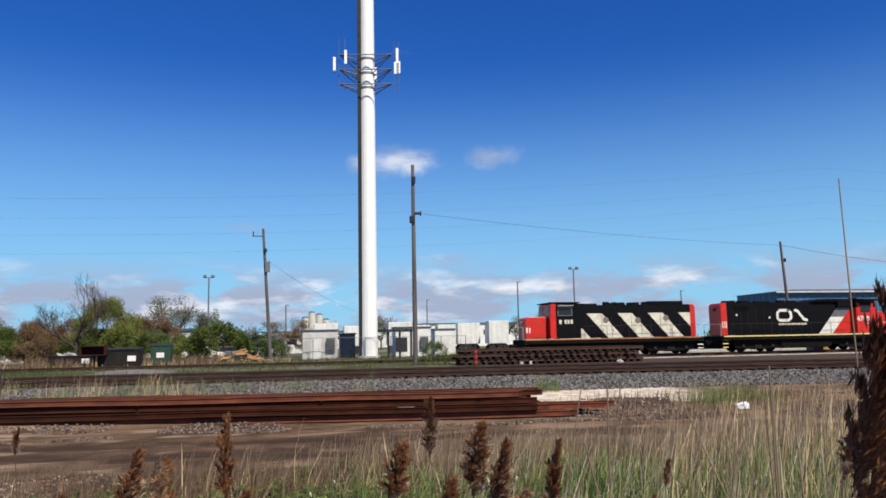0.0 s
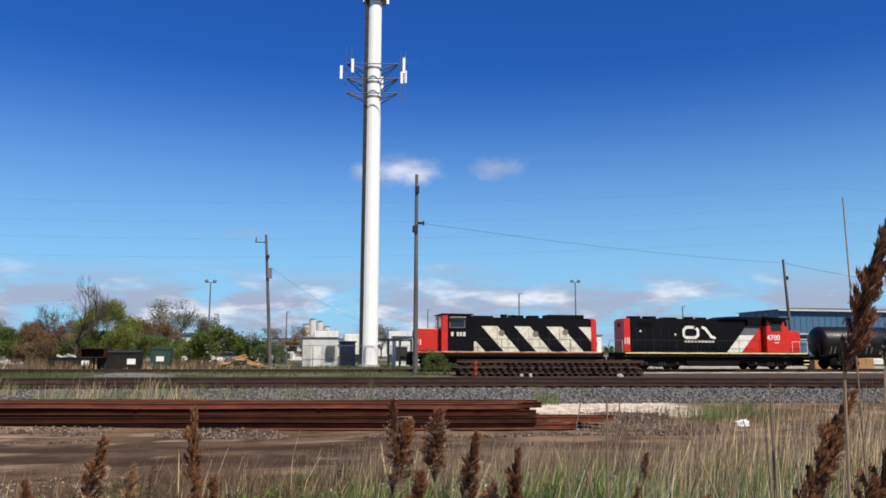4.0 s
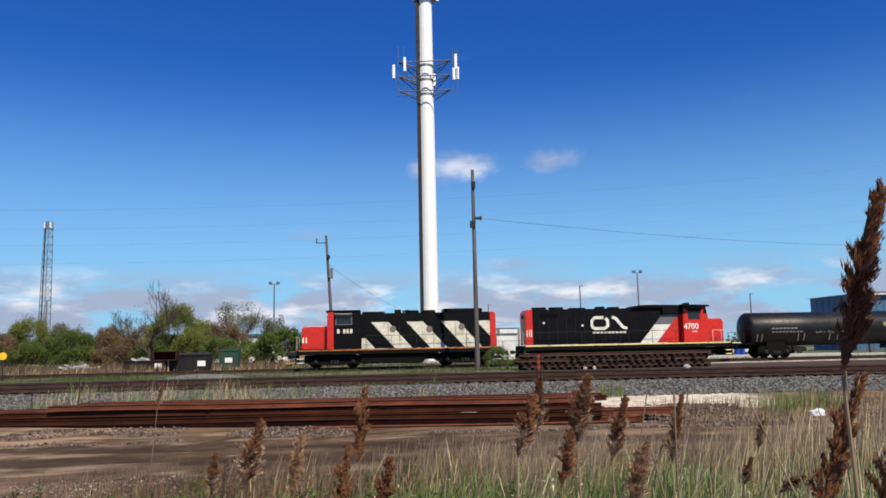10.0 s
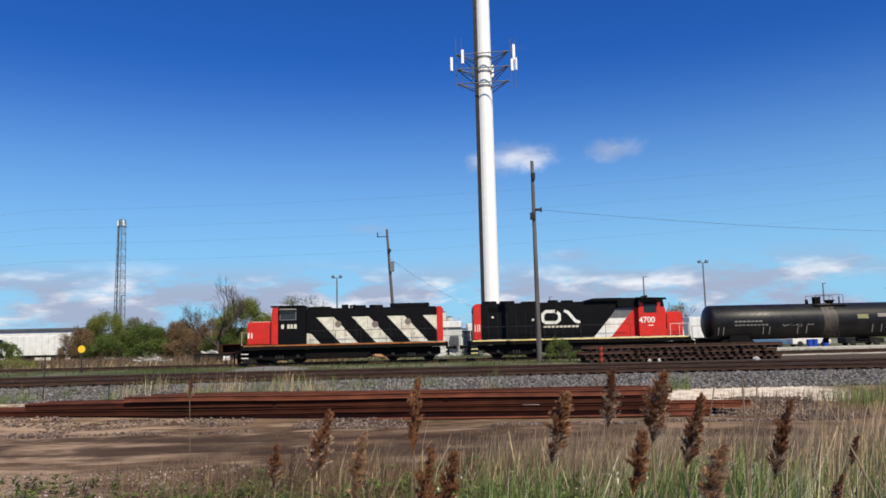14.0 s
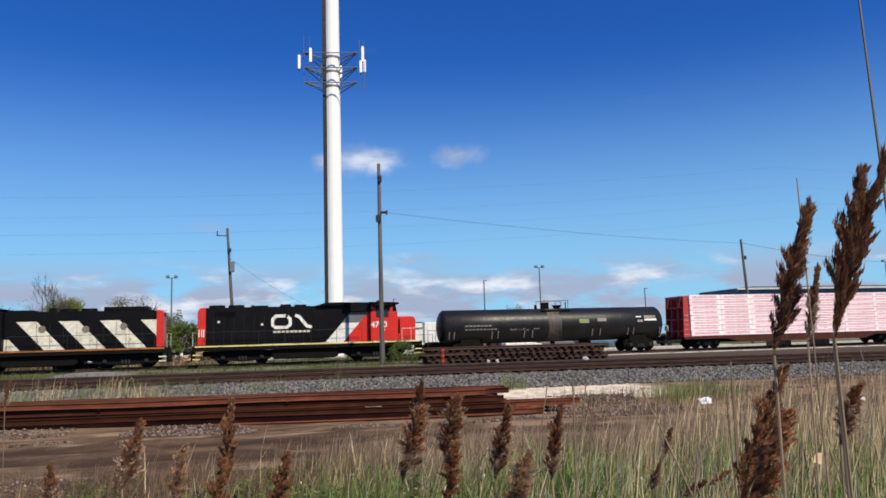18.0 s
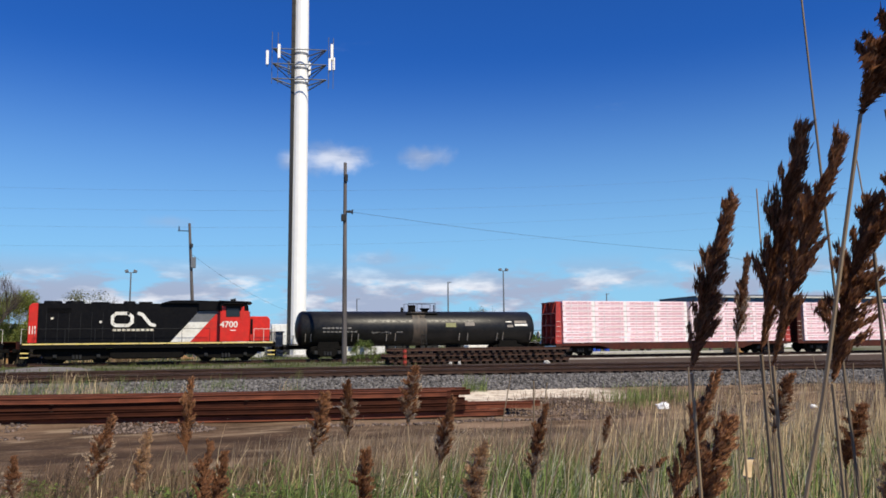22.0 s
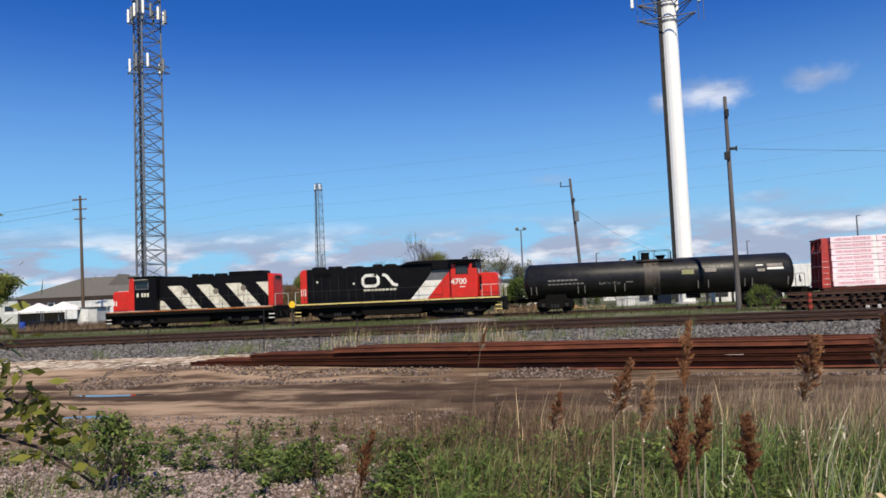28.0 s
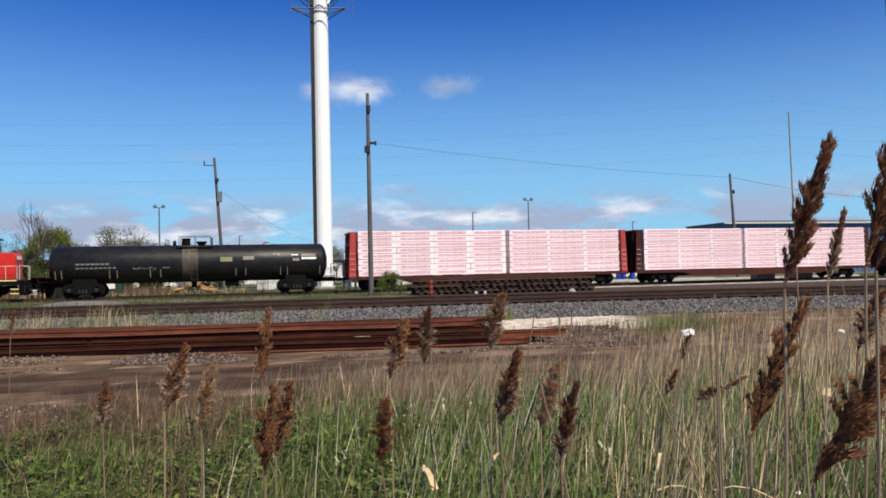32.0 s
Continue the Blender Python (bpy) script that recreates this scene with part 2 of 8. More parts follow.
M = dict(
    black_paint=mat("black_paint", (0.003, 0.003, 0.004), (0.006, 0.006, 0.007), 8, 0.42, dirt=(0.02, 0.017, 0.014), dirt_scale=0.9, dirt_amount=0.1, rough_b=0.6, spec=0.1),
    under_black=mat("under_black", (0.004, 0.004, 0.004), (0.009, 0.008, 0.007), 9, 0.8, bump=0.3, spec=0.08),
    red_paint=mat("red_paint", (0.62, 0.022, 0.010), (0.52, 0.016, 0.008), 3, 0.4, dirt=(0.2, 0.04, 0.02), dirt_scale=1.3, dirt_amount=0.35),
    white_paint=mat("white_paint", (0.78, 0.77, 0.72), (0.66, 0.64, 0.58), 4, 0.5, dirt=(0.35, 0.30, 0.24), dirt_scale=1.5, dirt_amount=0.45),
    cream_paint=mat("cream_paint", (0.72, 0.69, 0.58), (0.58, 0.54, 0.43), 4, 0.55, dirt=(0.28, 0.23, 0.16), dirt_scale=1.8, dirt_amount=0.5),
    orange_paint=mat("orange_paint", (0.50, 0.16, 0.03), (0.34, 0.10, 0.025), 6, 0.55, dirt=(0.1, 0.05, 0.02), dirt_amount=0.6),
    yellow_paint=mat("yellow_paint", (0.80, 0.62, 0.16), (0.74, 0.6, 0.28), 5, 0.5),
    grey_panel=mat("grey_panel", (0.10, 0.105, 0.11), (0.14, 0.14, 0.15), 3, 0.5),
    tank_black=mat("tank_black", (0.007, 0.007, 0.008), (0.012, 0.012, 0.012), 5, 0.34, dirt=(0.04, 0.033, 0.028), dirt_scale=0.8, dirt_amount=0.25, rough_b=0.48, spec=0.25),
    tank_stain=mat("tank_stain", (0.075, 0.055, 0.04), (0.02, 0.018, 0.016), 2.5, 0.6, stretch=(1, 1, 0.3)),
    car_red=mat("car_red", (0.46, 0.045, 0.035), (0.34, 0.03, 0.025), 4, 0.55, dirt=(0.12, 0.03, 0.02), dirt_amount=0.5),
    car_maroon=mat("car_maroon", (0.055, 0.018, 0.014), (0.08, 0.026, 0.02), 5, 0.7, dirt=(0.03, 0.02, 0.016), spec=0.06),
    wrap=mat("wrap", (0.92, 0.77, 0.79), (0.88, 0.66, 0.70), 3.0, 0.45, per_object=0.08, dirt=(0.8, 0.76, 0.72), dirt_scale=2.0, bump=0.25, bump_scale=8),
    wrap_print=mat("wrap_print", (0.50, 0.24, 0.29), (0.78, 0.52, 0.56), 9, 0.5),
    wrap_white=mat("wrap_white", (0.83, 0.80, 0.78), (0.75, 0.72, 0.71), 2, 0.45),
    rust=mat("rust", (0.06, 0.021, 0.014), (0.12, 0.039, 0.022), 5, 0.85, bump=0.3, dirt=(0.04, 0.021, 0.016), dirt_scale=0.7, per_object=0.6, stretch=(0.25, 1, 1), spec=0.06),
    rail_steel=mat("rail_steel", (0.30, 0.25, 0.21), (0.17, 0.125, 0.10), 6, 0.38, metal=0.8, stretch=(0.05, 1, 1)),
    rail_side=mat("rail_side", (0.065, 0.037, 0.028), (0.035, 0.021, 0.017), 6, 0.85, stretch=(0.2, 1, 1), spec=0.06),
    tie_wood=mat("tie_wood", (0.032, 0.022, 0.018), (0.055, 0.04, 0.032), 8, 0.9, bump=0.4, island=0.3, spec=0.06),
    old_tie=mat("old_tie", (0.032, 0.022, 0.018), (0.016, 0.012, 0.011), 9, 0.9, bump=0.4, per_object=0.4, spec=0.06),
    panel_tie=mat("panel_tie", (0.016, 0.012, 0.011), (0.045, 0.033, 0.028), 9, 0.9, bump=0.4, per_object=0.5, spec=0.06),
    panel_rail=mat("panel_rail", (0.085, 0.048, 0.036), (0.05, 0.03, 0.024), 6, 0.85, stretch=(0.2, 1, 1), spec=0.06),
    ballast=mat("ballast", (0.062, 0.058, 0.058), (0.175, 0.166, 0.163), 14, 0.9, island=0.6, spec=0.06),
    rubble=mat("rubble", (0.085, 0.06, 0.05), (0.18, 0.14, 0.12), 12, 0.9, island=0.6, spec=0.06),
    tower_white=mat("tower_white", (0.86, 0.86, 0.84), (0.82, 0.82, 0.80), 1.5, 0.5),
    galv=mat("galv", (0.21, 0.22, 0.23), (0.15, 0.16, 0.17), 8, 0.5, metal=0.5),
    dark_steel=mat("dark_steel", (0.016, 0.017, 0.018), (0.03, 0.03, 0.032), 8, 0.6, spec=0.2),
    pole_wood=mat("pole_wood", (0.13, 0.095, 0.07), (0.08, 0.06, 0.045), 6, 0.9, bump=0.4, stretch=(1, 1, 0.08), spec=0.06),
    grey_wood=mat("grey_wood", (0.30, 0.27, 0.24), (0.2, 0.18, 0.16), 6, 0.9, bump=0.4, stretch=(1, 1, 0.08), spec=0.06),
    wire=mat("wire", (0.04, 0.042, 0.046), rough=0.6),
    shed_wall=mat("shed_wall", (0.55, 0.56, 0.53), (0.47, 0.48, 0.46), 2, 0.7, dirt=(0.3, 0.28, 0.25)),
    bright_wall=mat("bright_wall", (0.74, 0.74, 0.72), (0.66, 0.66, 0.64), 2, 0.6, dirt=(0.45, 0.44, 0.42), per_object=0.06),
    blue_wall=mat("blue_wall", (0.06, 0.14, 0.24), (0.05, 0.115, 0.20), 1.5, 0.5, stretch=(8, 8, 0.2)),
    roof_grey=mat("roof_grey", (0.10, 0.105, 0.115), (0.07, 0.075, 0.085), 2, 0.6),
    shingle=mat("shingle", (0.10, 0.095, 0.09), (0.14, 0.13, 0.12), 6, 0.9, bump=0.3, spec=0.06),
    brick_brown=mat("brick_brown", (0.14, 0.10, 0.08), (0.19, 0.14, 0.11), 8, 0.85, spec=0.06),
    silo_tan=mat("silo_tan", (0.6, 0.58, 0.52), (0.52, 0.5, 0.45), 1, 0.8),
    bin_green=mat("bin_green", (0.012, 0.045, 0.030), (0.02, 0.06, 0.04), 5, 0.55, dirt=(0.05, 0.03, 0.02)),
    bin_dark=mat("bin_dark", (0.010, 0.012, 0.013), (0.018, 0.018, 0.018), 5, 0.6, dirt=(0.04, 0.024, 0.015), spec=0.15),
    glass_dark=mat("glass_dark", (0.015, 0.02, 0.025), rough=0.06),
    rubber=mat("rubber", (0.015, 0.015, 0.015), rough=0.9),
    blue_plastic=mat("blue_plastic", (0.02, 0.07, 0.42), rough=0.45),
    yellow_sign=mat("yellow_sign", (0.82, 0.5, 0.02), rough=0.5),
    marker_red=mat("marker_red", (0.32, 0.035, 0.02), rough=0.5),
    white_bag=mat("white_bag", (0.85, 0.85, 0.85), (0.75, 0.75, 0.76), 9, 0.5, bump=0.5, bump_scale=14),
    concrete=mat("concrete", (0.45, 0.44, 0.42), (0.36, 0.35, 0.33), 4, 0.85, bump=0.3, spec=0.06),
    tan_log=mat("tan_log", (0.42, 0.24, 0.11), (0.3, 0.17, 0.08), 5, 0.8),
    stone_pale=mat("stone_pale", (0.33, 0.265, 0.24), (0.17, 0.13, 0.12), 8, 0.9, bump=0.4, island=0.5, spec=0.06),
    bark=mat("bark", (0.085, 0.066, 0.056), (0.05, 0.04, 0.035), 10, 0.95, bump=0.6, stretch=(1, 1, 0.2), spec=0.06),
    leaf_green=leafy("leaf_green", (0.165, 0.20, 0.045), (0.255, 0.27, 0.07), 0.35, 0.6, 0.45),
    leaf_dark=leafy("leaf_dark", (0.085, 0.13, 0.028), (0.145, 0.185, 0.045), 0.35, 0.6, 0.45),
    leaf_brown=leafy("leaf_brown", (0.19, 0.12, 0.065), (0.27, 0.18, 0.095), 0.35, 0.6, 0.45),
    leaf_grey=leafy("leaf_grey", (0.16, 0.175, 0.115), (0.23, 0.235, 0.155)),
    leaf_weed=leafy("leaf_weed", (0.065, 0.105, 0.022), (0.16, 0.195, 0.05), 0.7),
    grass_green=leafy("grass_green", (0.09, 0.15, 0.035), (0.235, 0.28, 0.09), 0.7),
    grass_pale=leafy("grass_pale", (0.17, 0.19, 0.075), (0.36, 0.34, 0.17), 0.6),
    hazy_grass=leafy("hazy_grass", (0.25, 0.18, 0.115), (0.40, 0.31, 0.205), 0.6, 0.8, 0.3),
    yard_green=leafy("yard_green", (0.06, 0.085, 0.022), (0.13, 0.14, 0.045), 0.6),
    straw=leafy("straw", (0.37, 0.265, 0.145), (0.68, 0.53, 0.31), 0.7, 0.7, 0.25),
    pale_blade=leafy("pale_blade", (0.62, 0.54, 0.38), (0.72, 0.66, 0.5), 0.3, 0.6, 0.3),
    dead_grass=leafy("dead_grass", (0.11, 0.069, 0.042), (0.215, 0.145, 0.092), 0.7, 0.8, 0.2),
    reed_stem=mat("reed_stem", (0.26, 0.19, 0.115), (0.16, 0.115, 0.07), 14, 0.6, per_object=0.3, stretch=(1, 1, 0.1)),
    plume=leafy("plume", (0.25, 0.115, 0.055), (0.41, 0.21, 0.105), 0.5, 0.8, 0.4),
    plume_dark=leafy("plume_dark", (0.19, 0.085, 0.042), (0.31, 0.15, 0.075), 0.5, 0.8, 0.4),
    plume_light=leafy("plume_light", (0.42, 0.26, 0.145), (0.56, 0.38, 0.23), 0.45, 0.8, 0.4),
    plume_tip=leafy("plume_tip", (0.44, 0.32, 0.21), (0.56, 0.44, 0.32), 0.4, 0.8, 0.4),
    leaf_olive=leafy("leaf_olive", (0.12, 0.13, 0.02), (0.30, 0.29, 0.06), 0.55, 0.5, 0.4),
    seed_dark=mat("seed_dark", (0.05, 0.03, 0.02), (0.09, 0.055, 0.035), 20, 0.9, bump=0.3),
    pole_grey=mat("pole_grey", (0.15, 0.135, 0.13), (0.085, 0.078, 0.078), 6, 0.9, bump=0.4, stretch=(1, 1, 0.08), spec=0.06),
    stencil_grey=mat("stencil_grey", (0.20, 0.19, 0.18), (0.11, 0.105, 0.10), 9, 0.6),
    label_yellow=mat("label_yellow", (0.22, 0.22, 0.08), (0.16, 0.16, 0.07), 6, 0.5),
    vent_brown=mat("vent_brown", (0.14, 0.11, 0.085), (0.2, 0.17, 0.14), 6, 0.7),
    arm_grey=mat("arm_grey", (0.11, 0.115, 0.12), (0.16, 0.165, 0.17), 8, 0.6, metal=0.2),
)

# ---- building blocks ----


def box(bm, c, s, rot=None, bevel=0.0):
    c = Vector(c)
    vs = []
    for x, y, z in ((-1, -1, -1), (1, -1, -1), (1, 1, -1), (-1, 1, -1), (-1, -1, 1), (1, -1, 1), (1, 1, 1), (-1, 1, 1)):
        q = Vector((x * s[0] / 2, y * s[1] / 2, z * s[2] / 2))
        vs.append(bm.verts.new(c + (rot @ q if rot else q)))
    fs = [bm.faces.new([vs[i] for i in f]) for f in ((0, 3, 2, 1), (4, 5, 6, 7), (0, 1, 5, 4), (1, 2, 6, 5), (2, 3, 7, 6), (3, 0, 4, 7))]
    if bevel:
        es = list({e for f in fs for e in f.edges})
        bmesh.ops.bevel(bm, geom=es, offset=bevel, segments=1, affect="EDGES")
    return bm


def tube(bm, a, b, r0, r1=None, seg=8, caps=True):
    a, b = Vector(a), Vector(b)
    d = b - a
    if d.length < 1e-6:
        return bm
    d.normalize()
    u = d.orthogonal().normalized()
    w = d.cross(u)
    r1 = r0 if r1 is None else r1
    rim = [(u * math.cos(6.2831853 * i / seg) + w * math.sin(6.2831853 * i / seg)) for i in range(seg)]
    va = [bm.verts.new(a + q * r0) for q in rim]
    vb = [bm.verts.new(b + q * r1) for q in rim]
    for i in range(seg):
        bm.faces.new((va[i], va[(i + 1) % seg], vb[(i + 1) % seg], vb[i]))
    if caps:
        bm.faces.new(va[::-1])
        bm.faces.new(vb)
    return bm


def pipe(pts, r0, r1=None, seg=6):
    """One bent, tapering rod through the points."""
    bm = bmesh.new()
    pts = [Vector(p) for p in pts]
    r1 = r0 if r1 is None else r1
    rings = []
    u = (pts[1] - pts[0]).orthogonal().normalized()
    for i, p in enumerate(pts):
        d = (pts[min(i + 1, len(pts) - 1)] - pts[max(i - 1, 0)]).normalized()
        u = (u - d * u.dot(d)).normalized()
        w = d.cross(u)
        r = r0 + (r1 - r0) * i / (len(pts) - 1)
        rings.append([bm.verts.new(p + (u * math.cos(6.2831853 * k / seg) + w * math.sin(6.2831853 * k / seg)) * r) for k in range(seg)])
    for a, b in zip(rings, rings[1:]):
        for k in range(seg):
            bm.faces.new((a[k], a[(k + 1) % seg], b[(k + 1) % seg], b[k]))
    bm.faces.new(rings[0][::-1])
    bm.faces.new(rings[-1])
    return bm


def prism(bm, pts, y0, y1, bevel=0.0):
    """An outline in x and z, given anticlockwise as seen from -y, drawn out from y0 to y1."""
    a = [bm.verts.new((x, y0, z)) for x, z in pts]
    b = [bm.verts.new((x, y1, z)) for x, z in pts]
    n = len(pts)
    fs = [bm.faces.new(a), bm.faces.new(b[::-1])]
    for i in range(n):
        fs.append(bm.faces.new((a[i], b[i], b[(i + 1) % n], a[(i + 1) % n])))
    bmesh.ops.recalc_face_normals(bm, faces=fs)
    if bevel:
        es = list({e for f in fs for e in f.edges})
        bmesh.ops.bevel(bm, geom=es, offset=bevel, segments=1, affect="EDGES")
    return bm


def B():
    return bmesh.new()


def mesh_of(name, bm, material, smooth=False):
    me = bpy.data.meshes.new(name)
    bm.to_mesh(me)
    bm.free()
    me.materials.append(M[material] if isinstance(material, str) else material)
    if smooth:
        me.polygons.foreach_set("use_smooth", [True] * len(me.polygons))
    return me


def part(name, bm, material, parent=None, label="", at=None, smooth=False):
    ob = new(name, mesh_of(name, bm, material, smooth))
    ob.parent = parent
    if at is not None:
        ob.matrix_basis = at
    return tagged(ob, label)


def share(name, me, parent, at):
    ob = new(name, me)
    ob.parent = parent
    ob.matrix_basis = at
    return ob


def thing(name, label, category, group="", at=None):
    ob = new(name)
    ob.empty_display_size = 0.2
    if at is not None:
        ob.matrix_basis = at
    return tagged(ob, label, category, group)


def quads(name, verts, faces, material, kind="", label="", category="", parent=None, smooth=False):
    """Many loose pieces at once, as one mesh."""
    me = bpy.data.meshes.new(name)
    v = np.asarray(verts, dtype=np.float32).reshape(-1, 3)
    f = np.asarray(faces, dtype=np.int32)
    k = f.shape[1]
    me.vertices.add(len(v))
    me.vertices.foreach_set("co", v.ravel())
    me.loops.add(f.size)
    me.loops.foreach_set("vertex_index", f.ravel())
    me.polygons.add(len(f))
    me.polygons.foreach_set("loop_start", np.arange(0, f.size, k, dtype=np.int32))
    me.update(calc_edges=True)
    me.materials.append(M[material])
    if smooth:
        me.polygons.foreach_set("use_smooth", [True] * len(me.polygons))
    ob = new(name, me)
    ob.parent = parent
    return tagged(ob, label, category, kind=kind)

# ---- ground ----


def near_track(x):
    """Centre line of the near main track, a long gentle curve."""
    c = max(-42.0, min(45.0, x))
    y = 35.9 - 0.045 * c - 0.0027 * c * c
    return y + (x - c) * (-0.045 - 0.0054 * c)


YARD = -0.04   # level of the yard beyond the tracks


def ramp(v, a, b):
    t = max(0.0, min(1.0, (v - a) / (b - a)))
    return t * t * (3 - 2 * t)


PUDDLES = ((-12.3, 16.3, 2.0, 0.34), (-14.9, 20.2, 1.5, 0.3), (-10.4, 18.4, 1.2, 0.2), (-4.6, 18.2, 1.2, 0.12))


def ground_z(x, y):
    s = y - near_track(x)
    z = -0.80 + 0.28 * ramp(s, -13.0, -10.0) + 0.14 * ramp(s, -9.5, -6.5) + 0.28 * ramp(s, -6.0, -2.3) + 0.06 * ramp(s, 8, 14)
    if s < -6:
        z += 0.05 * noise.noise((x * 0.35, y * 0.35, 0)) + 0.018 * noise.noise((x * 1.7, y * 1.7, 3))
        # wheel ruts of the service road
        for off in (17.6, 19.6):
            q = (y - off + 0.12 * x) / 0.38
            z -= 0.045 * math.exp(-q * q)
        for px, py, a, b in PUDDLES:
            q = ((x - px) / a) ** 2 + ((y - py) / b) ** 2
            z -= 0.12 * math.exp(-q * 0.7)
    return z


def spaced(lo, hi, step, ends):
    mid = list(np.arange(lo, hi + 1e-6, step))
    down, up_, d = [], [], step
    a, b = lo, hi
    while a > -ends or b < ends:
        d *= 1.5
        a, b = a - d, b + d
        down.append(a)
        up_.append(b)
    return down[::-1] + mid + up_


def make_ground():
    xs = spaced(-34, 40, 0.4, 2600)
    ys = [v for v in spaced(2, 46, 0.4, 2600)]
    verts = [(x, y, ground_z(x, y)) for y in ys for x in xs]
    w = len(xs)
    faces = [(j * w + i, j * w + i + 1, (j + 1) * w + i + 1, (j + 1) * w + i) for j in range(len(ys) - 1) for i in range(w - 1)]
    m = bpy.data.materials.new("ground_mix")
    m.use_nodes = True
    n, l = m.node_tree.nodes, m.node_tree.links
    p = n["Principled BSDF"]
    p.inputs["Roughness"].default_value, p.inputs["Specular IOR Level"].default_value = 0.95, 0.04
    co = n.new("ShaderNodeTexCoord").outputs["Object"]

    along = n.new("ShaderNodeMapping")
    along.inputs["Scale"].default_value = (0.3, 1.0, 1.0)
    along.inputs["Rotation"].default_value = (0, 0, 0.12)
    l.new(co, along.inputs[0])

    def nz(scale, detail=6.0, rough=0.6, streak=False):
        t = n.new("ShaderNodeTexNoise")
        t.inputs["Scale"].default_value, t.inputs["Detail"].default_value, t.inputs["Roughness"].default_value = scale, detail, rough
        l.new(along.outputs[0] if streak else co, t.inputs["Vector"])
        return t.outputs["Fac"]

    def mr(src, a, b):
        r = n.new("ShaderNodeMapRange")
        r.interpolation_type = "SMOOTHSTEP"
        r.inputs["From Min"].default_value, r.inputs["From Max"].default_value = a, b
        l.new(src, r.inputs[0])
        return r.outputs[0]

    def mth(op, a, b):
        q = n.new("ShaderNodeMath")
        q.operation = op
        for i, v in enumerate((a, b)):
            if isinstance(v, (int, float)):
                q.inputs[i].default_value = v
            else:
                l.new(v, q.inputs[i])
        return q.outputs[0]

    def mx(f, a, b):
        q = n.new("ShaderNodeMix")
        q.data_type = "RGBA"
        l.new(f, q.inputs["Factor"])
        for k, v in (("A", a), ("B", b)):
            if isinstance(v, tuple):
                q.inputs[k].default_value = (*v, 1)
            else:
                l.new(v, q.inputs[k])
        return q.outputs["Result"]

    sp = n.new("ShaderNodeSeparateXYZ")
    l.new(co, sp.inputs[0])
    x, y = sp.outputs["X"], sp.outputs["Y"]
    wob = mth("MULTIPLY", mth("SUBTRACT", nz(0.5), 0.5), 4.0)
    bow = mth("ADD", mth("MULTIPLY", x, 0.045), mth("MULTIPLY", mth("MULTIPLY", x, x), 0.0027))
    s = mth("ADD", mth("ADD", y, bow), wob)
    dirt = mx(mr(nz(0.55), 0.38, 0.62), (0.135, 0.086, 0.056), (0.058, 0.037, 0.025))
    dirt = mx(mr(nz(1.9, streak=True), 0.52, 0.66), dirt, (0.058, 0.036, 0.023))
    dirt = mx(mr(nz(1.2, streak=True), 0.52, 0.66), dirt, (0.27, 0.2, 0.135))
    dirt = mx(mr(nz(26.0, 4.0), 0.52, 0.74), dirt, (0.22, 0.16, 0.108))
    dirt = mx(mth("MULTIPLY", mth("ADD", mr(x, -3.0, -8.5), mth("MULTIPLY", mr(x, 2.0, 5.0), 0.5)), mth("MULTIPLY", mr(nz(1.4, streak=True), 0.38, 0.60), 0.75)), dirt, (0.39, 0.275, 0.19))
    # damp dark soil in the ruts
    rut = mth("ADD", mth("ADD", y, mth("MULTIPLY", x, 0.12)), mth("MULTIPLY", mth("SUBTRACT", nz(0.45), 0.5), 3.4))
    wet = mth("MULTIPLY", mr(rut, 16.5, 17.2), mr(rut, 18.7, 18.0))
    wet = mth("MAXIMUM", wet, mth("MULTIPLY", mr(rut, 18.9, 19.6), mr(rut, 20.9, 20.0)))
    wet = mth("MULTIPLY", wet, mr(nz(0.35), 0.30, 0.5))
    dirt = mx(mth("MULTIPLY", wet, 0.9), dirt, (0.05, 0.032, 0.023))
    pale = mx(mr(nz(2.2), 0.42, 0.6), (0.66, 0.58, 0.47), (0.44, 0.35, 0.27))
    pale = mx(mr(nz(30.0, 4.0), 0.5, 0.7), pale, (0.62, 0.57, 0.50))
    stone = mx(mr(nz(18.0, 4.0), 0.4, 0.62), (0.075, 0.07, 0.067), (0.175, 0.165, 0.16))
    yard = mx(mr(nz(0.09), 0.44, 0.56), (0.038, 0.055, 0.018), (0.16, 0.145, 0.12))
    yard = mx(mr(nz(2.5), 0.4, 0.7), yard, (0.11, 0.12, 0.05))
    far_green = mx(mr(nz(0.02), 0.45, 0.55), (0.07, 0.09, 0.03), (0.2, 0.19, 0.16))
    # soil under the near grass, its colour darkened to stand in for deep shade
    weeds = mx(mr(nz(3.0), 0.4, 0.65), (0.085, 0.055, 0.038), (0.042, 0.036, 0.02))
    weeds = mx(mth("MULTIPLY", mr(x, -0.8, -3.5), mr(nz(1.4), 0.36, 0.55)), weeds, mx(mr(nz(24.0, 4.0), 0.42, 0.66), (0.17, 0.115, 0.082), (0.34, 0.255, 0.205)))
    col = mx(mr(s, 8.5, 14.5), weeds, dirt)
    gap = mth("MULTIPLY", mr(s, 25.2, 25.9), mth("MULTIPLY", mr(nz(0.7), 0.26, 0.42), mr(mth("ADD", nz(2.6), mth("MULTIPLY", mr(x, -8.0, 4.0), 0.16)), 0.42, 0.60)))
    col = mx(mth("MULTIPLY", gap, mr(x, 15.6, 13.8)), col, pale)
    col = mx(mr(s, 29.0, 30.2), col, stone)
    # oily brown bed under and between the main tracks
    trk = mth("ADD", y, bow)
    bed = mth("MULTIPLY", mr(trk, 33.9, 34.6), mr(trk, 44.2, 43.2))
